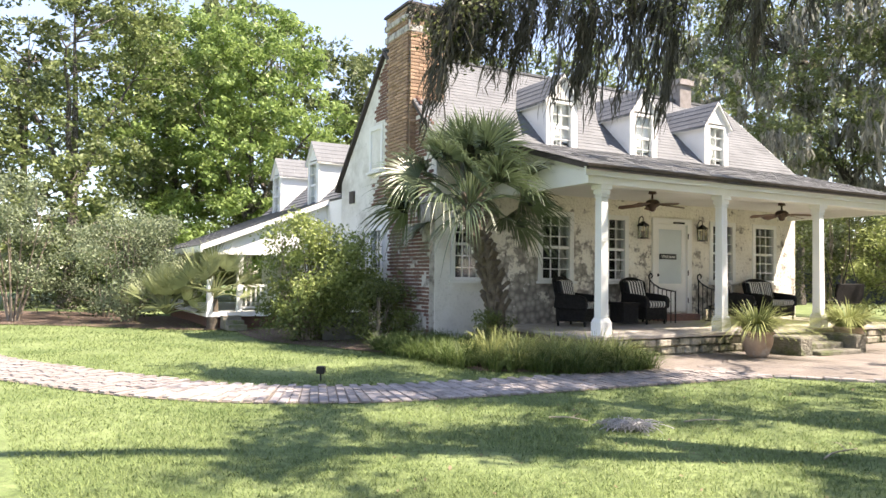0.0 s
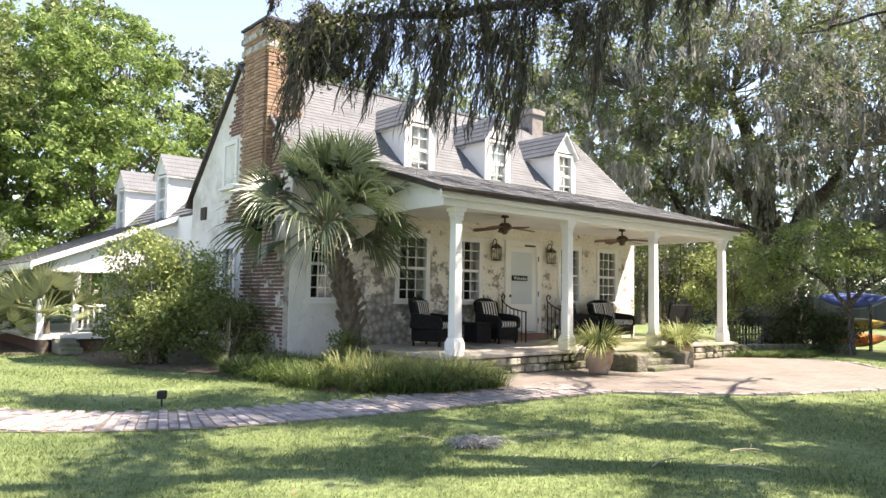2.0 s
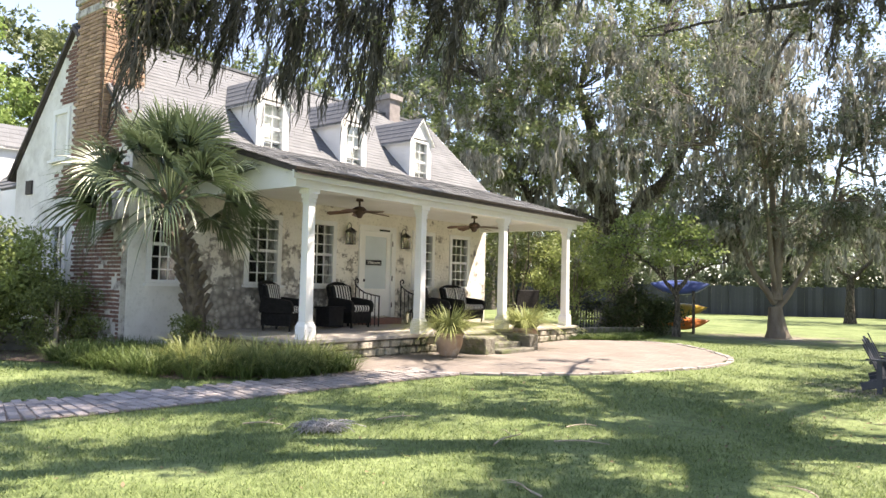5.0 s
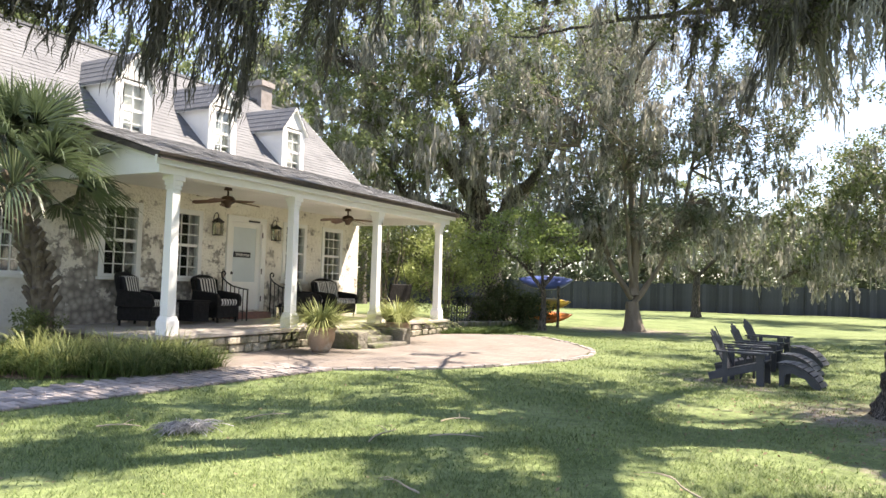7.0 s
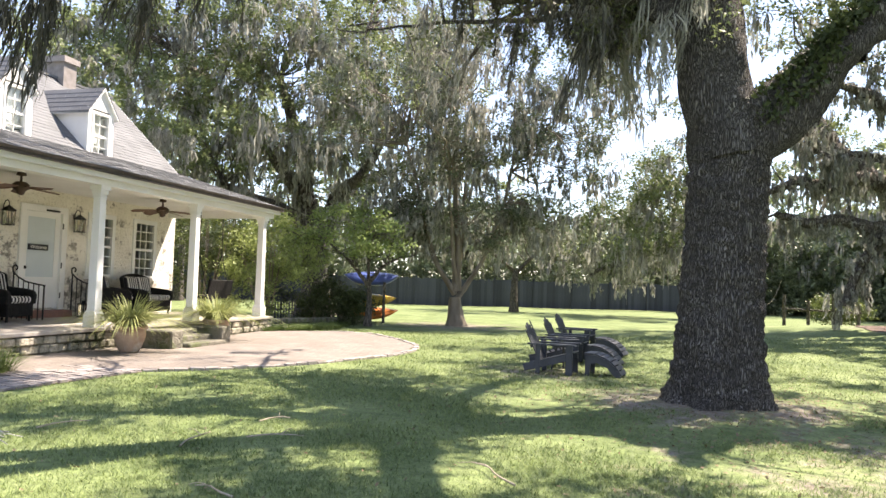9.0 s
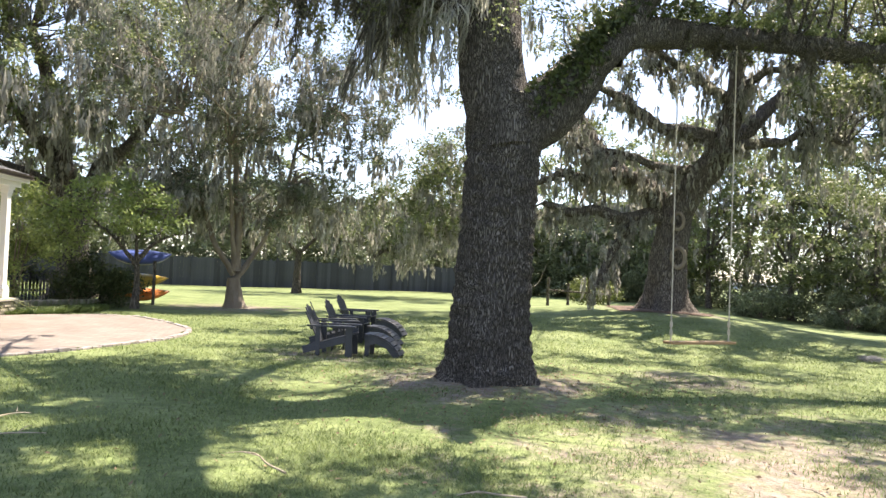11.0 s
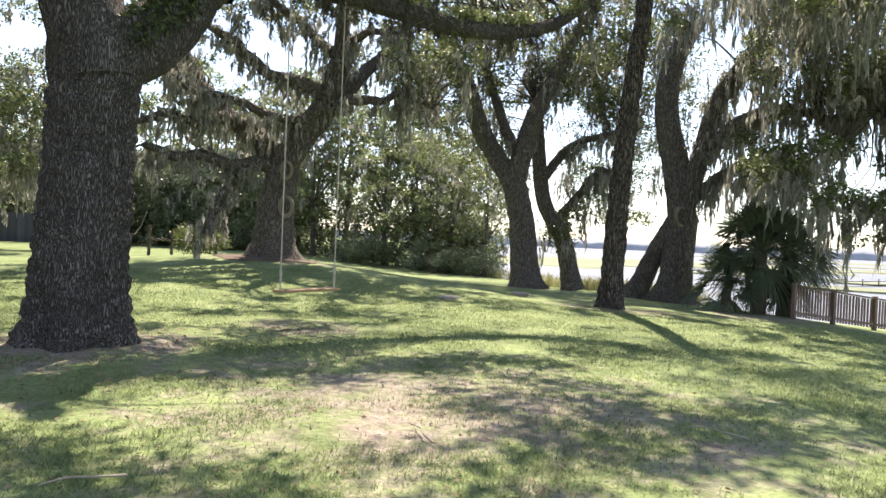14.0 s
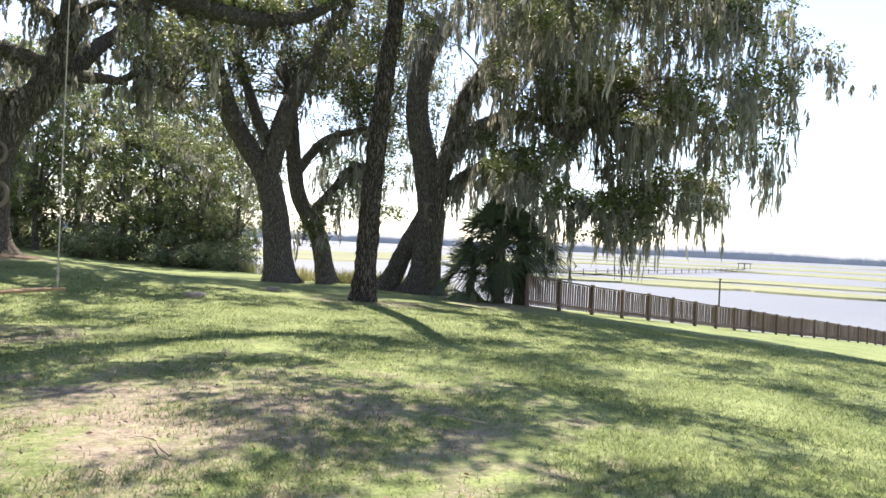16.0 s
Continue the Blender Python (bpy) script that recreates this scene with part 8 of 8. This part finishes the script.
stone_wall([at_house(9.1, -0.15)[:2], (11.2, 18.45), (14.0, 20.0), (16.4, 21.0)], 0.32, 6, "low mossy stone wall beyond the porch")
xy = rng.uniform((9.5, 17.2), (16, 21), (1500, 2))
strip = [(10.4, 17.6), (11.6, 17.4), (13.2, 18.0), (15.0, 19.9), (14.6, 20.2), (13.2, 19.4), (11.4, 18.35)]
xy = xy[inside(strip, xy[:, 0], xy[:, 1])]
t = thing("ground_cover", "clipped low green ground cover along the stone wall", "ground cover", kind="stuff")
s = Soup()
blades(s, np.c_[xy, height(xy[:, 0], xy[:, 1])], 40, 0.22, 0.008, rng, (0.3, 1.2), 0.16, 3)
s.part("clumps", M_LILY, t)

# low dark railing behind the wall
t = thing("low_railing", "low dark picket railing behind the stone wall", "railing")
a, b = Vector((13.0, 21.6, 0)), Vector((15.6, 22.6, 0))
d = (b - a).normalized()
ang = math.degrees(math.atan2(d.y, d.x))
for z in (0.45, 0.95):
    p = part("rail", boxes((0, (b - a).length, -0.02, 0.02, z - 0.03, z + 0.03)), M_FENCE, t)
    p.matrix_basis = pose(a.x, a.y, ground_z(a.x, a.y), 0, 0, ang)
pk = None
for k in range(19):
    p = a + d * (0.06 + k * 0.148)
    m = pose(p.x, p.y, ground_z(a.x, a.y), 0, 0, ang)
    if pk is None:
        pk = part("picket", boxes((-0.045, 0.045, -0.012, 0.012, 0.1, 1.0)), M_FENCE, t)
        pk.matrix_basis = m
    else:
        again(pk, m)

# planter, path light
t = thing("planter_box", "grey slatted wooden planter box beside the azalea", "planter", at=(-1.98, 16.2, ground_z(-1.98, 16.2)), turn=20)
for k in range(4):
    part("board", boxes((-0.5, 0.5, -0.32, -0.29, 0.02 + 0.14 * k, 0.15 + 0.14 * k)), M_PLANTER, t)
part("body", boxes((-0.48, 0.48, -0.285, 0.3, 0, 0.56)), M_PLANTER, t)
part("soil", boxes((-0.47, 0.47, -0.28, 0.29, 0.561, 0.57)), M_MULCH, t)
t = thing("path_light", "small black spotlight on a stake in the lawn", "garden light", at=(-1.14, 10.1, ground_z(-1.14, 10.1)))
bm = bmesh.new()
rod(bm, (0, 0, -0.05), (0, 0, 0.11), 0.012)
part("stake", bm, M_IRON, t)
part("head", boxes((-0.055, 0.055, -0.05, 0.06, 0.11, 0.21)), M_IRON, t, bevel=0.01)


# ---- lawn chairs ----
def lawn_chair(x, y, turn):
    """A slatted garden chair with a fanned back; the front looks along -y."""
    t = thing("adirondack_chair", "charcoal slatted lawn chair facing the water", "chair", "lawn chairs", at=(x, y, ground_z(x, y)), turn=turn)
    for sx in (-0.29, 0.29):
        p = part("seat_rail", boxes((sx - 0.02, sx + 0.02, -0.5, 0.52, -0.07, 0.07)), M_CHAIR, t, bevel=0.006)
        p.matrix_basis = pose(0, 0, 0.24, -15, 0, 0)
        part("front_leg", boxes((sx * 1.13 - 0.02, sx * 1.13 + 0.02, -0.50, -0.36, 0, 0.56)), M_CHAIR, t, bevel=0.005)
        part("rear_leg", boxes((sx * 1.05 - 0.02, sx * 1.05 + 0.02, 0.16, 0.25, 0, 0.56)), M_CHAIR, t, bevel=0.005)
        bm = bmesh.new()
        o = [(sx * 1.15 - 0.085, -0.56), (sx * 1.15 + 0.085, -0.56), (sx * 1.15 + 0.07, 0.1), (sx * 1.1 + 0.035, 0.42), (sx * 1.1 - 0.035, 0.42), (sx * 1.15 - 0.07, 0.1)]
        lo, hi = [bm.verts.new((a, b, 0.56)) for a, b in o], [bm.verts.new((a, b, 0.59)) for a, b in o]
        bm.faces.new(lo[::-1]), bm.faces.new(hi)
        for i in range(6):
            bm.faces.new((lo[i], lo[(i + 1) % 6], hi[(i + 1) % 6], hi[i]))
        part("arm", bm, M_CHAIR, t)
    for k in range(6):
        p = part("seat_slat", boxes((-0.31, 0.31, -0.04, 0.04, 0, 0.022)), M_CHAIR, t)
        yy = -0.48 + 0.115 * k
        p.matrix_basis = pose(0, yy, 0.315 - 0.27 * (yy + 0.1), -15, 0, 0)
    for k in range(5):
        off = (k - 2) * 0.115
        ln = 0.80 - 0.045 * abs(k - 2) ** 1.6
        p = part("back_slat", boxes((-0.05, 0.05, -0.011, 0.011, 0, ln)), M_CHAIR, t, bevel=0.004)
        p.matrix_basis = pose(off, 0.18, 0.24, -26, 0, 0) @ pose(0, 0, 0, 0, (k - 2) * 2.4, 0)
    p = part("back_brace", boxes((-0.31, 0.31, 0.012, 0.05, 0, 0.06)), M_CHAIR, t)
    p.matrix_basis = pose(0, 0.18, 0.24, -26, 0, 0) @ pose(0, 0, 0.30)
    return t


def foot_stool(x, y, turn):
    t = thing("foot_stool", "charcoal slatted curved foot stool on the lawn", "foot stool", "lawn foot stools", at=(x, y, ground_z(x, y)), turn=turn)
    for sx in (-0.24, 0.24):
        bm = bmesh.new()
        prism(bm, [(0.30, 0), (0.30, 0.38), (0.1, 0.37), (-0.1, 0.30), (-0.28, 0.16), (-0.38, 0.0), (-0.26, 0.0), (-0.12, 0.16), (0.08, 0.24), (0.20, 0.22), (0.22, 0)], sx - 0.02, sx + 0.02, "x")
        part("side", bm, M_CHAIR, t)
    for k, (yy, z, a) in enumerate(((0.27, 0.385, 2), (0.17, 0.385, 4), (0.065, 0.37, 14), (-0.03, 0.335, 22), (-0.125, 0.29, 30), (-0.21, 0.23, 40), (-0.285, 0.155, 48), (-0.345, 0.07, 56))):
        p = part("slat", boxes((-0.29, 0.29, -0.045, 0.045, 0, 0.022)), M_CHAIR, t)
        p.matrix_basis = pose(0, yy, z, a, 0, 0)
    return t


for x, y, turn in ((11.22, 8.5, 27), (12.25, 9.3, 42), (13.3, 9.8, 25), (15.0, 10.85, 22)):
    lawn_chair(x, y, turn).scale = (0.84, 0.84, 0.88)
for x, y, turn in ((11.8, 7.82, 24), (13.3, 8.85, 22), (14.9, 9.8, 20)):
    foot_stool(x, y, turn).scale = (0.9, 0.9, 0.95)
t = thing("lawn_table", "small round grey table between the lawn chairs", "table", at=(11.85, 8.75, ground_z(11.85, 8.75)))
bm = bmesh.new()
lathe(bm, [(0.24, 0.42), (0.25, 0.43), (0.25, 0.45), (0.24, 0.46)], 20)
part("top", bm, M_CHAIR, t)
for a in (0.5, 2.6, 4.7):
    bm = bmesh.new()
    rod(bm, (0.2 * math.cos(a), 0.2 * math.sin(a), 0), (0.1 * math.cos(a), 0.1 * math.sin(a), 0.42), 0.02)
    part("leg", bm, M_CHAIR, t)


# ---- kayak rack ----
def hull(x, y, z, turn, mat, label, ln=3.2, deep=0.17, roll=0):
    rng = np.linspace(-1, 1, 15)
    bm = bmesh.new()
    rings = []
    for s in rng:
        w = 0.36 * (1 - abs(s) ** 2.4) + 0.012
        h = deep * (1 - abs(s) ** 3) + 0.012
        rise = 0.12 * abs(s) ** 3
        rings.append([bm.verts.new((s * ln / 2, w * math.cos(a), rise + h * (math.sin(a) if math.sin(a) < 0 else 0.55 * math.sin(a)))) for a in np.linspace(0, 2 * math.pi, 12, endpoint=False)])
    for p, q in zip(rings, rings[1:]):
        for i in range(12):
            bm.faces.new((p[i], q[i], q[(i + 1) % 12], p[(i + 1) % 12]))
    bm.faces.new(rings[0]), bm.faces.new(rings[-1][::-1])
    bmesh.ops.recalc_face_normals(bm, faces=bm.faces[:])
    t = thing("kayak", label, "kayak", "kayaks on the rack", at=(x, y, z))
    t.matrix_basis = pose(x, y, z, 0, 0, turn) @ pose(0, 0, 0, roll, 0, 0)
    part("hull", bm, mat, t, smooth=True)
    bm = bmesh.new()
    lathe(bm, [(0.24, 0.10), (0.27, 0.115), (0.24, 0.13)], 20, (0, 0, 0), 0.7)
    part("cockpit_rim", bm, M_IRON, t)


KT = -38
rack = thing("kayak_rack", "dark wooden rack stacked with kayaks", "rack", at=(17.3, 21.9, ground_z(17.3, 21.9)), turn=KT)
for sx in (-1.0, 0.6):
    for sy in (-0.4, 0.4):
        part("post", boxes((sx - 0.05, sx + 0.05, sy - 0.05, sy + 0.05, 0, 1.45)), M_BARK, rack)
    for z in (0.13, 0.54, 1.15):
        part("arm", boxes((sx - 0.04, sx + 0.04, -0.35, 0.35, z - 0.05, z)), M_BARK, rack)
gz = ground_z(17.3, 21.9)
hull(17.45, 21.88, gz + 1.6, KT, M_BLUE, "blue kayak tilted on the top of the rack", 2.0, 0.24, 30)
hull(17.15, 22.0, gz + 0.80, KT - 8, M_YELLOW, "yellow kayak on the middle of the rack", 2.5, 0.2, 34)
hull(17.25, 21.95, gz + 0.34, KT + 6, M_ORANGE, "orange kayak at the bottom of the rack", 2.4, 0.2, 28)

# ---- fences ----
fence = thing("board_fence", "tall dark-stained board fence behind the lawn", "fence")
fl = spline([(14, 53, 0), (24, 46.5, 0), (37, 36.3, 0), (48.4, 27.5, 0), (53, 23.5, 0)], 9000)
seg = np.r_[0, np.cumsum(np.linalg.norm(np.diff(fl[:, :2], axis=0), axis=1))]
rng = np.random.default_rng(14)
board = post = None
for k, s in enumerate(np.arange(0.1, seg[-1], 0.21)):
    i = min(int(np.searchsorted(seg, s)), len(fl) - 2)
    x, y = fl[i][:2]
    d = fl[min(i + 8, 8999)] - fl[i - 8]
    a = math.degrees(math.atan2(d[1], d[0]))
    m = pose(x, y, ground_z(x, y) + 0.06, 0, rng.uniform(-0.08, 0.08), a) @ Matrix.Diagonal((1, 1, rng.uniform(0.97, 1.03), 1))
    if board is None:
        board = part("board", boxes((-0.106, 0.104, -0.012, 0.012, 0, 1.85)), M_FENCE, fence)
        board.matrix_basis = m
    else:
        again(board, m)
    if k % 13 == 0:
        if post is None:
            post = part("post", boxes((-0.06, 0.06, -0.12, -0.014, 0, 1.98)), M_FENCE, fence)
            post.matrix_basis = m
        else:
            again(post, m)

walk_fence = thing("walkway_railing", "weathered wooden picket railing running down to the marsh", "railing")
wl = spline([(24.2, -10.2, 0), (25.37, -12.3, 0), (26.87, -15.65, 0), (28.84, -19.82, 0), (31.17, -24.9, 0), (35.15, -32.37, 0), (39.1, -41.05, 0), (43.6, -50.5, 0)], 1700)
seg = np.r_[0, np.cumsum(np.linalg.norm(np.diff(wl[:, :2], axis=0), axis=1))]
picket = post = None
last = None
for k, s in enumerate(np.arange(0.02, seg[-1], 0.145)):
    i = min(max(int(np.searchsorted(seg, s)), 1), len(wl) - 2)
    x, y = wl[i][:2]
    d = wl[i + 1] - wl[i - 1]
    a = math.degrees(math.atan2(d[1], d[0]))
    z = ground_z(x, y)
    m = pose(x, y, z, 0, rng.uniform(-1, 1), a)
    if k % 14 == 0:
        if post is None:
            post = part("post", boxes((-0.06, 0.06, -0.06, 0.06, -0.3, 1.14)), M_DECK, walk_fence, bevel=0.006)
            post.matrix_basis = m
        else:
            again(post, m)
        here = Vector((x, y, z))
        if last is not None:
            for zz, hh in ((1.06, 0.025), (0.2, 0.04)):
                bm = bmesh.new()
                u = (here - last)
                rot = u.to_track_quat("X", "Z").to_matrix().to_4x4()
                box(bm, 0, u.length, -0.05 if zz > 1 else -0.025, 0.05 if zz > 1 else 0.025, zz - hh, zz + hh, Matrix.Translation(last) @ rot)
                part("rail", bm, M_DECK, walk_fence)
        last = here
    elif picket is None:
        picket = part("picket", boxes((-0.04, 0.04, 0.03, 0.055, 0.08, 1.03)), M_DECK, walk_fence)
        picket.matrix_basis = m
    else:
        again(picket, m)

# reeds along the shore
t = thing("shore_reeds", "pale reeds and grass along the shore", "reeds", kind="stuff")
rng = np.random.default_rng(17)
yy = rng.uniform(-10, 14, 900)
xx = np.interp(yy, SHORE_Y, SHORE_X) + rng.uniform(-1.5, 3.5, 900)
keep = xx < 60
s = Soup()
blades(s, np.c_[xx, yy, height(xx, yy)][keep], 16, 0.8, 0.02, rng, (0.1, 0.7), 0.4, 3)
s.part("clumps", M_REED, t)

# ---- swing ----
def swing():
    z0 = 0.60
    s = thing("swing", "plank swing on two long ropes under the oak limb", "swing", at=(13.22, 2.81, z0))
    a, b = Vector((12.75, 3.15, 0)), Vector((13.69, 2.47, 0))
    d = (b - a).normalized()
    ang = math.degrees(math.atan2(d.y, d.x))
    seat = part("seat", boxes((-0.64, 0.64, -0.11, 0.11, -0.02, 0.02)), M_SEAT, s, bevel=0.006)
    seat.matrix_basis = pose(0, 0, 0, 0, 0, ang)
    for k in (-1, 1):
        p = d * (0.58 * k)
        bm = bmesh.new()
        rod(bm, (p.x, p.y, -0.03), (p.x * 1.02, p.y * 1.02, 4.85), 0.011, n=6)
        for z in (0.12, 0.24):
            rod(bm, (p.x, p.y, z), (p.x, p.y, z + 0.08), 0.024, n=6)
        part("rope", bm, M_ROPE, s)


swing()

draped("mulch_mound", [(26.4 + 1.9 * math.cos(a) * (1 + 0.15 * math.sin(3 * a)), 6.6 + 1.8 * math.sin(a) * (1 + 0.1 * math.sin(5 * a))) for a in np.linspace(0, 6.28, 24, endpoint=False)], M_MULCH, 0.022, "brown mulch round the foot of the oak", "mulch")


def log_frame():
    """A rustic frame of posts and rails with a pale hammock, behind the spreading oak."""
    x, y = 28.5, 11.6
    t = thing("log_frame", "rustic timber frame with a pale hanging hammock seat", "play frame", at=(x, y, ground_z(x, y)), turn=-65)
    for k, top in enumerate((1.15, 0.95, 1.2, 0.8)):
        bm = bmesh.new()
        rod(bm, (0.8 * k, 0.1 * (k % 2), -0.1), (0.8 * k, 0.1 * (k % 2), top), 0.06, n=8)
        part("post", bm, M_BARK, t)
    bm = bmesh.new()
    rod(bm, (-0.1, 0, 0.62), (2.5, 0.05, 0.55), 0.04, n=8)
    part("rail", bm, M_BARK, t)
    bm = bmesh.new()
    prof = [(-1.1 + 0.1 * i, 0.75 + 0.9 * (abs(i - 5) / 5) ** 2) for i in range(11)]
    for (a, z), (b, w) in zip(prof, prof[1:]):
        bm.faces.new([bm.verts.new(p) for p in ((a, -0.2, z), (b, -0.2, w), (b, 0.2, w), (a, 0.2, z))])
    bmesh.ops.solidify(bm, geom=bm.faces[:], thickness=0.03)
    part("hammock", bm, M_ROPE, t)


log_frame()

# ---- grass, litter, twigs ----
def grass():
    """Short blades over the near lawn, thinner with distance."""
    rng = np.random.default_rng(77)
    n = 640000
    a = rng.uniform(radians(-36), radians(148), n)
    r = np.abs(3.6 + 19 * rng.random(n) ** 1.6 - rng.exponential(1.1, n))
    x, y = 1.3 + r * np.sin(a), 0.45 + r * np.cos(a)
    clear = (on_path(x, y) > PATH_HALF + 0.04) & ~inside(PATIO, x, y) & ~inside(BED, x, y)
    clear &= np.hypot(x - 10.1, y - 4.9) > 0.95
    bare = np.array([noise.noise(Vector((p * 0.9, q * 0.9, 3.1))) for p, q in zip(x, y)])
    worn = np.exp(-((x - 8.0) ** 2 + (y - 0.4) ** 2) / 16) * 0.55 + np.exp(-((x - 10.1) ** 2 + (y - 4.9) ** 2) / 4) * 0.6 + np.exp(-((x - 13.2) ** 2 + (y - 2.9) ** 2) / 2.5) * 0.6
    clear &= bare + rng.normal(size=n) * 0.3 > worn - 0.28
    x, y, r = x[clear], y[clear], r[clear]
    m = len(x)
    t = rng.uniform(0, 2 * np.pi, m)
    out = np.stack([np.cos(t), np.sin(t), 0 * t], -1)
    side = np.stack([-np.sin(t), np.cos(t), 0 * t], -1)
    p = np.stack([x, y, height(x, y) - 0.004], -1)
    tallness = 0.02 + 0.034 * rng.random(m) + 0.012 * np.clip(bare[clear], 0, 1)
    w = (0.0024 + 0.00034 * r)[:, None]
    tip = p + out * (tallness * rng.uniform(0.4, 2.0, m))[:, None] + np.array((0, 0, 1.0)) * tallness[:, None]
    v = np.stack([p - side * w, p + side * w, tip], 1).reshape(-1, 3)
    g = thing("grass", "short mown lawn grass", "grass", kind="stuff")
    array_part("blades", v, np.arange(len(v)).reshape(-1, 3), M_GRASS, g)


grass()


def litter():
    rng = np.random.default_rng(78)
    n = 3200
    k = rng.random(n)
    x = np.where(k < 0.55, 10.1 + rng.normal(size=n) * 1.5, np.where(k < 0.8, 8.0 + rng.normal(size=n) * 2.4, rng.uniform(0, 16, n)))
    y = np.where(k < 0.55, 4.6 + rng.normal(size=n) * 1.4, np.where(k < 0.8, 1.0 + rng.normal(size=n) * 2.0, rng.uniform(-4, 11, n)))
    ok = np.hypot(x - 1.3, y - 0.4) > 2.5
    x, y = x[ok], y[ok]
    c = np.stack([x, y, height(x, y) + 0.018], -1)
    s = Soup()
    leaves(s, c, 1, 0.01, 0.045, rng, lift=3.0)
    t = thing("leaf_litter", "scattered brown fallen leaves on the lawn", "leaf litter", kind="stuff")
    s.part("leaves", M_DEAD_LEAF, t)


litter()


def fallen_moss(x, y, size, seed):
    rng = np.random.default_rng(seed)
    z = ground_z(x, y)
    t = thing("fallen_moss", "clump of grey moss fallen on the grass", "moss clump", "fallen moss", at=(x, y, z))
    s = Soup()
    for k in range(420):
        a, r = rng.uniform(0, 6.28), size * rng.random() ** 0.7
        p = np.array((r * math.cos(a) * 1.6, r * math.sin(a) * 0.7, 0.02 + 0.05 * rng.random()))
        d = rng.normal(size=3) * (0.045, 0.045, 0.012)
        v, f = tube(spline([p, p + d + (0, 0, 0.03), p + 2 * d], 4), np.full(4, 0.004), 3)
        s.add(v, f)
    s.part("tangle", M_MOSS_DRY, t, kind="stuff")


fallen_moss(2.42, 7.52, 0.125, 1), fallen_moss(20.5, 0.5, 0.3, 3), fallen_moss(25, -1.8, 0.35, 4)


def twig(x, y, turn, ln, seed):
    rng = np.random.default_rng(seed)
    t = thing("fallen_twig", "thin dry twig lying on the grass", "twig", "fallen twigs", at=(x, y, ground_z(x, y) + 0.03), turn=turn)
    s = Soup()
    p = spline([(-ln / 2, 0, 0), (-ln / 6, 0.04 * ln, 0.015), (ln / 5, -0.03 * ln, 0.02), (ln / 2, 0.02 * ln, 0.0)], 8)
    s.add(*tube(p, np.linspace(0.009, 0.004, 8), 5))
    s.add(*tube(spline([p[4], p[4] + (0.12 * ln, 0.16 * ln, 0.03), p[4] + (0.2 * ln, 0.3 * ln, 0.02)], 5), np.linspace(0.005, 0.002, 5), 4))
    s.part("stem", M_DRY, t)


for k, (x, y, a, ln) in enumerate(((4.0, 6.6, 40, 0.6), (4.6, 6.3, -30, 0.5), (3.3, 7.9, 10, 0.5), (5.3, 4.3, 70, 0.7), (6.9, 0.75, 20, 0.5), (3.4, 5.0, 100, 0.4), (1.9, 7.9, -20, 0.4), (5.0, 7.0, 0, 0.35), (7.4, -1.6, 50, 0.5), (5.6, 2.6, 120, 0.45))):
    twig(x, y, a, ln, k)

# ---- pavers of the path, the nearest as single bricks ----
rng = np.random.default_rng(90)
seg = np.r_[0, np.cumsum(np.linalg.norm(np.diff(PATH_LINE, axis=0), axis=1))]
paver, rest, count = None, bmesh.new(), 0
order = sorted(np.arange(0.05, seg[-1], 0.108), key=lambda q: abs(q - 11.5))
for k, s_ in enumerate(order):
    i = min(max(int(np.searchsorted(seg, s_)), 1), len(PATH_LINE) - 2)
    d = PATH_LINE[i + 1] - PATH_LINE[i - 1]
    a = math.degrees(math.atan2(d[1], d[0]))
    nn = normal[i]
    shift = 0.1 if int(round(s_ / 0.108)) % 2 else 0.0
    for j in range(6):
        o = -PATH_HALF + 0.0 + shift * 0.5 + 0.205 * j
        if o > PATH_HALF - 0.06:
            continue
        x, y = PATH_LINE[i] + nn * (o + 0.08)
        m = pose(x, y, ground_z(x, y) + 0.0 + rng.uniform(-0.006, 0.006), rng.uniform(-2, 2), rng.uniform(-2, 2), a + 90 + rng.uniform(-2.5, 2.5))
        if count < 295:
            if paver is None:
                paver = part("brick", boxes((-0.098, 0.098, -0.049, 0.049, -0.03, 0.03)), M_PAVER, path, bevel=0.006)
                paver.matrix_basis = m
            else:
                again(paver, m)
            count += 1
        else:
            box(rest, -0.098, 0.098, -0.049, 0.049, -0.03, 0.03, m)
tagged(part("brickwork", rest, M_PAVER, path, "worn grey-red pavers"), kind="stuff")
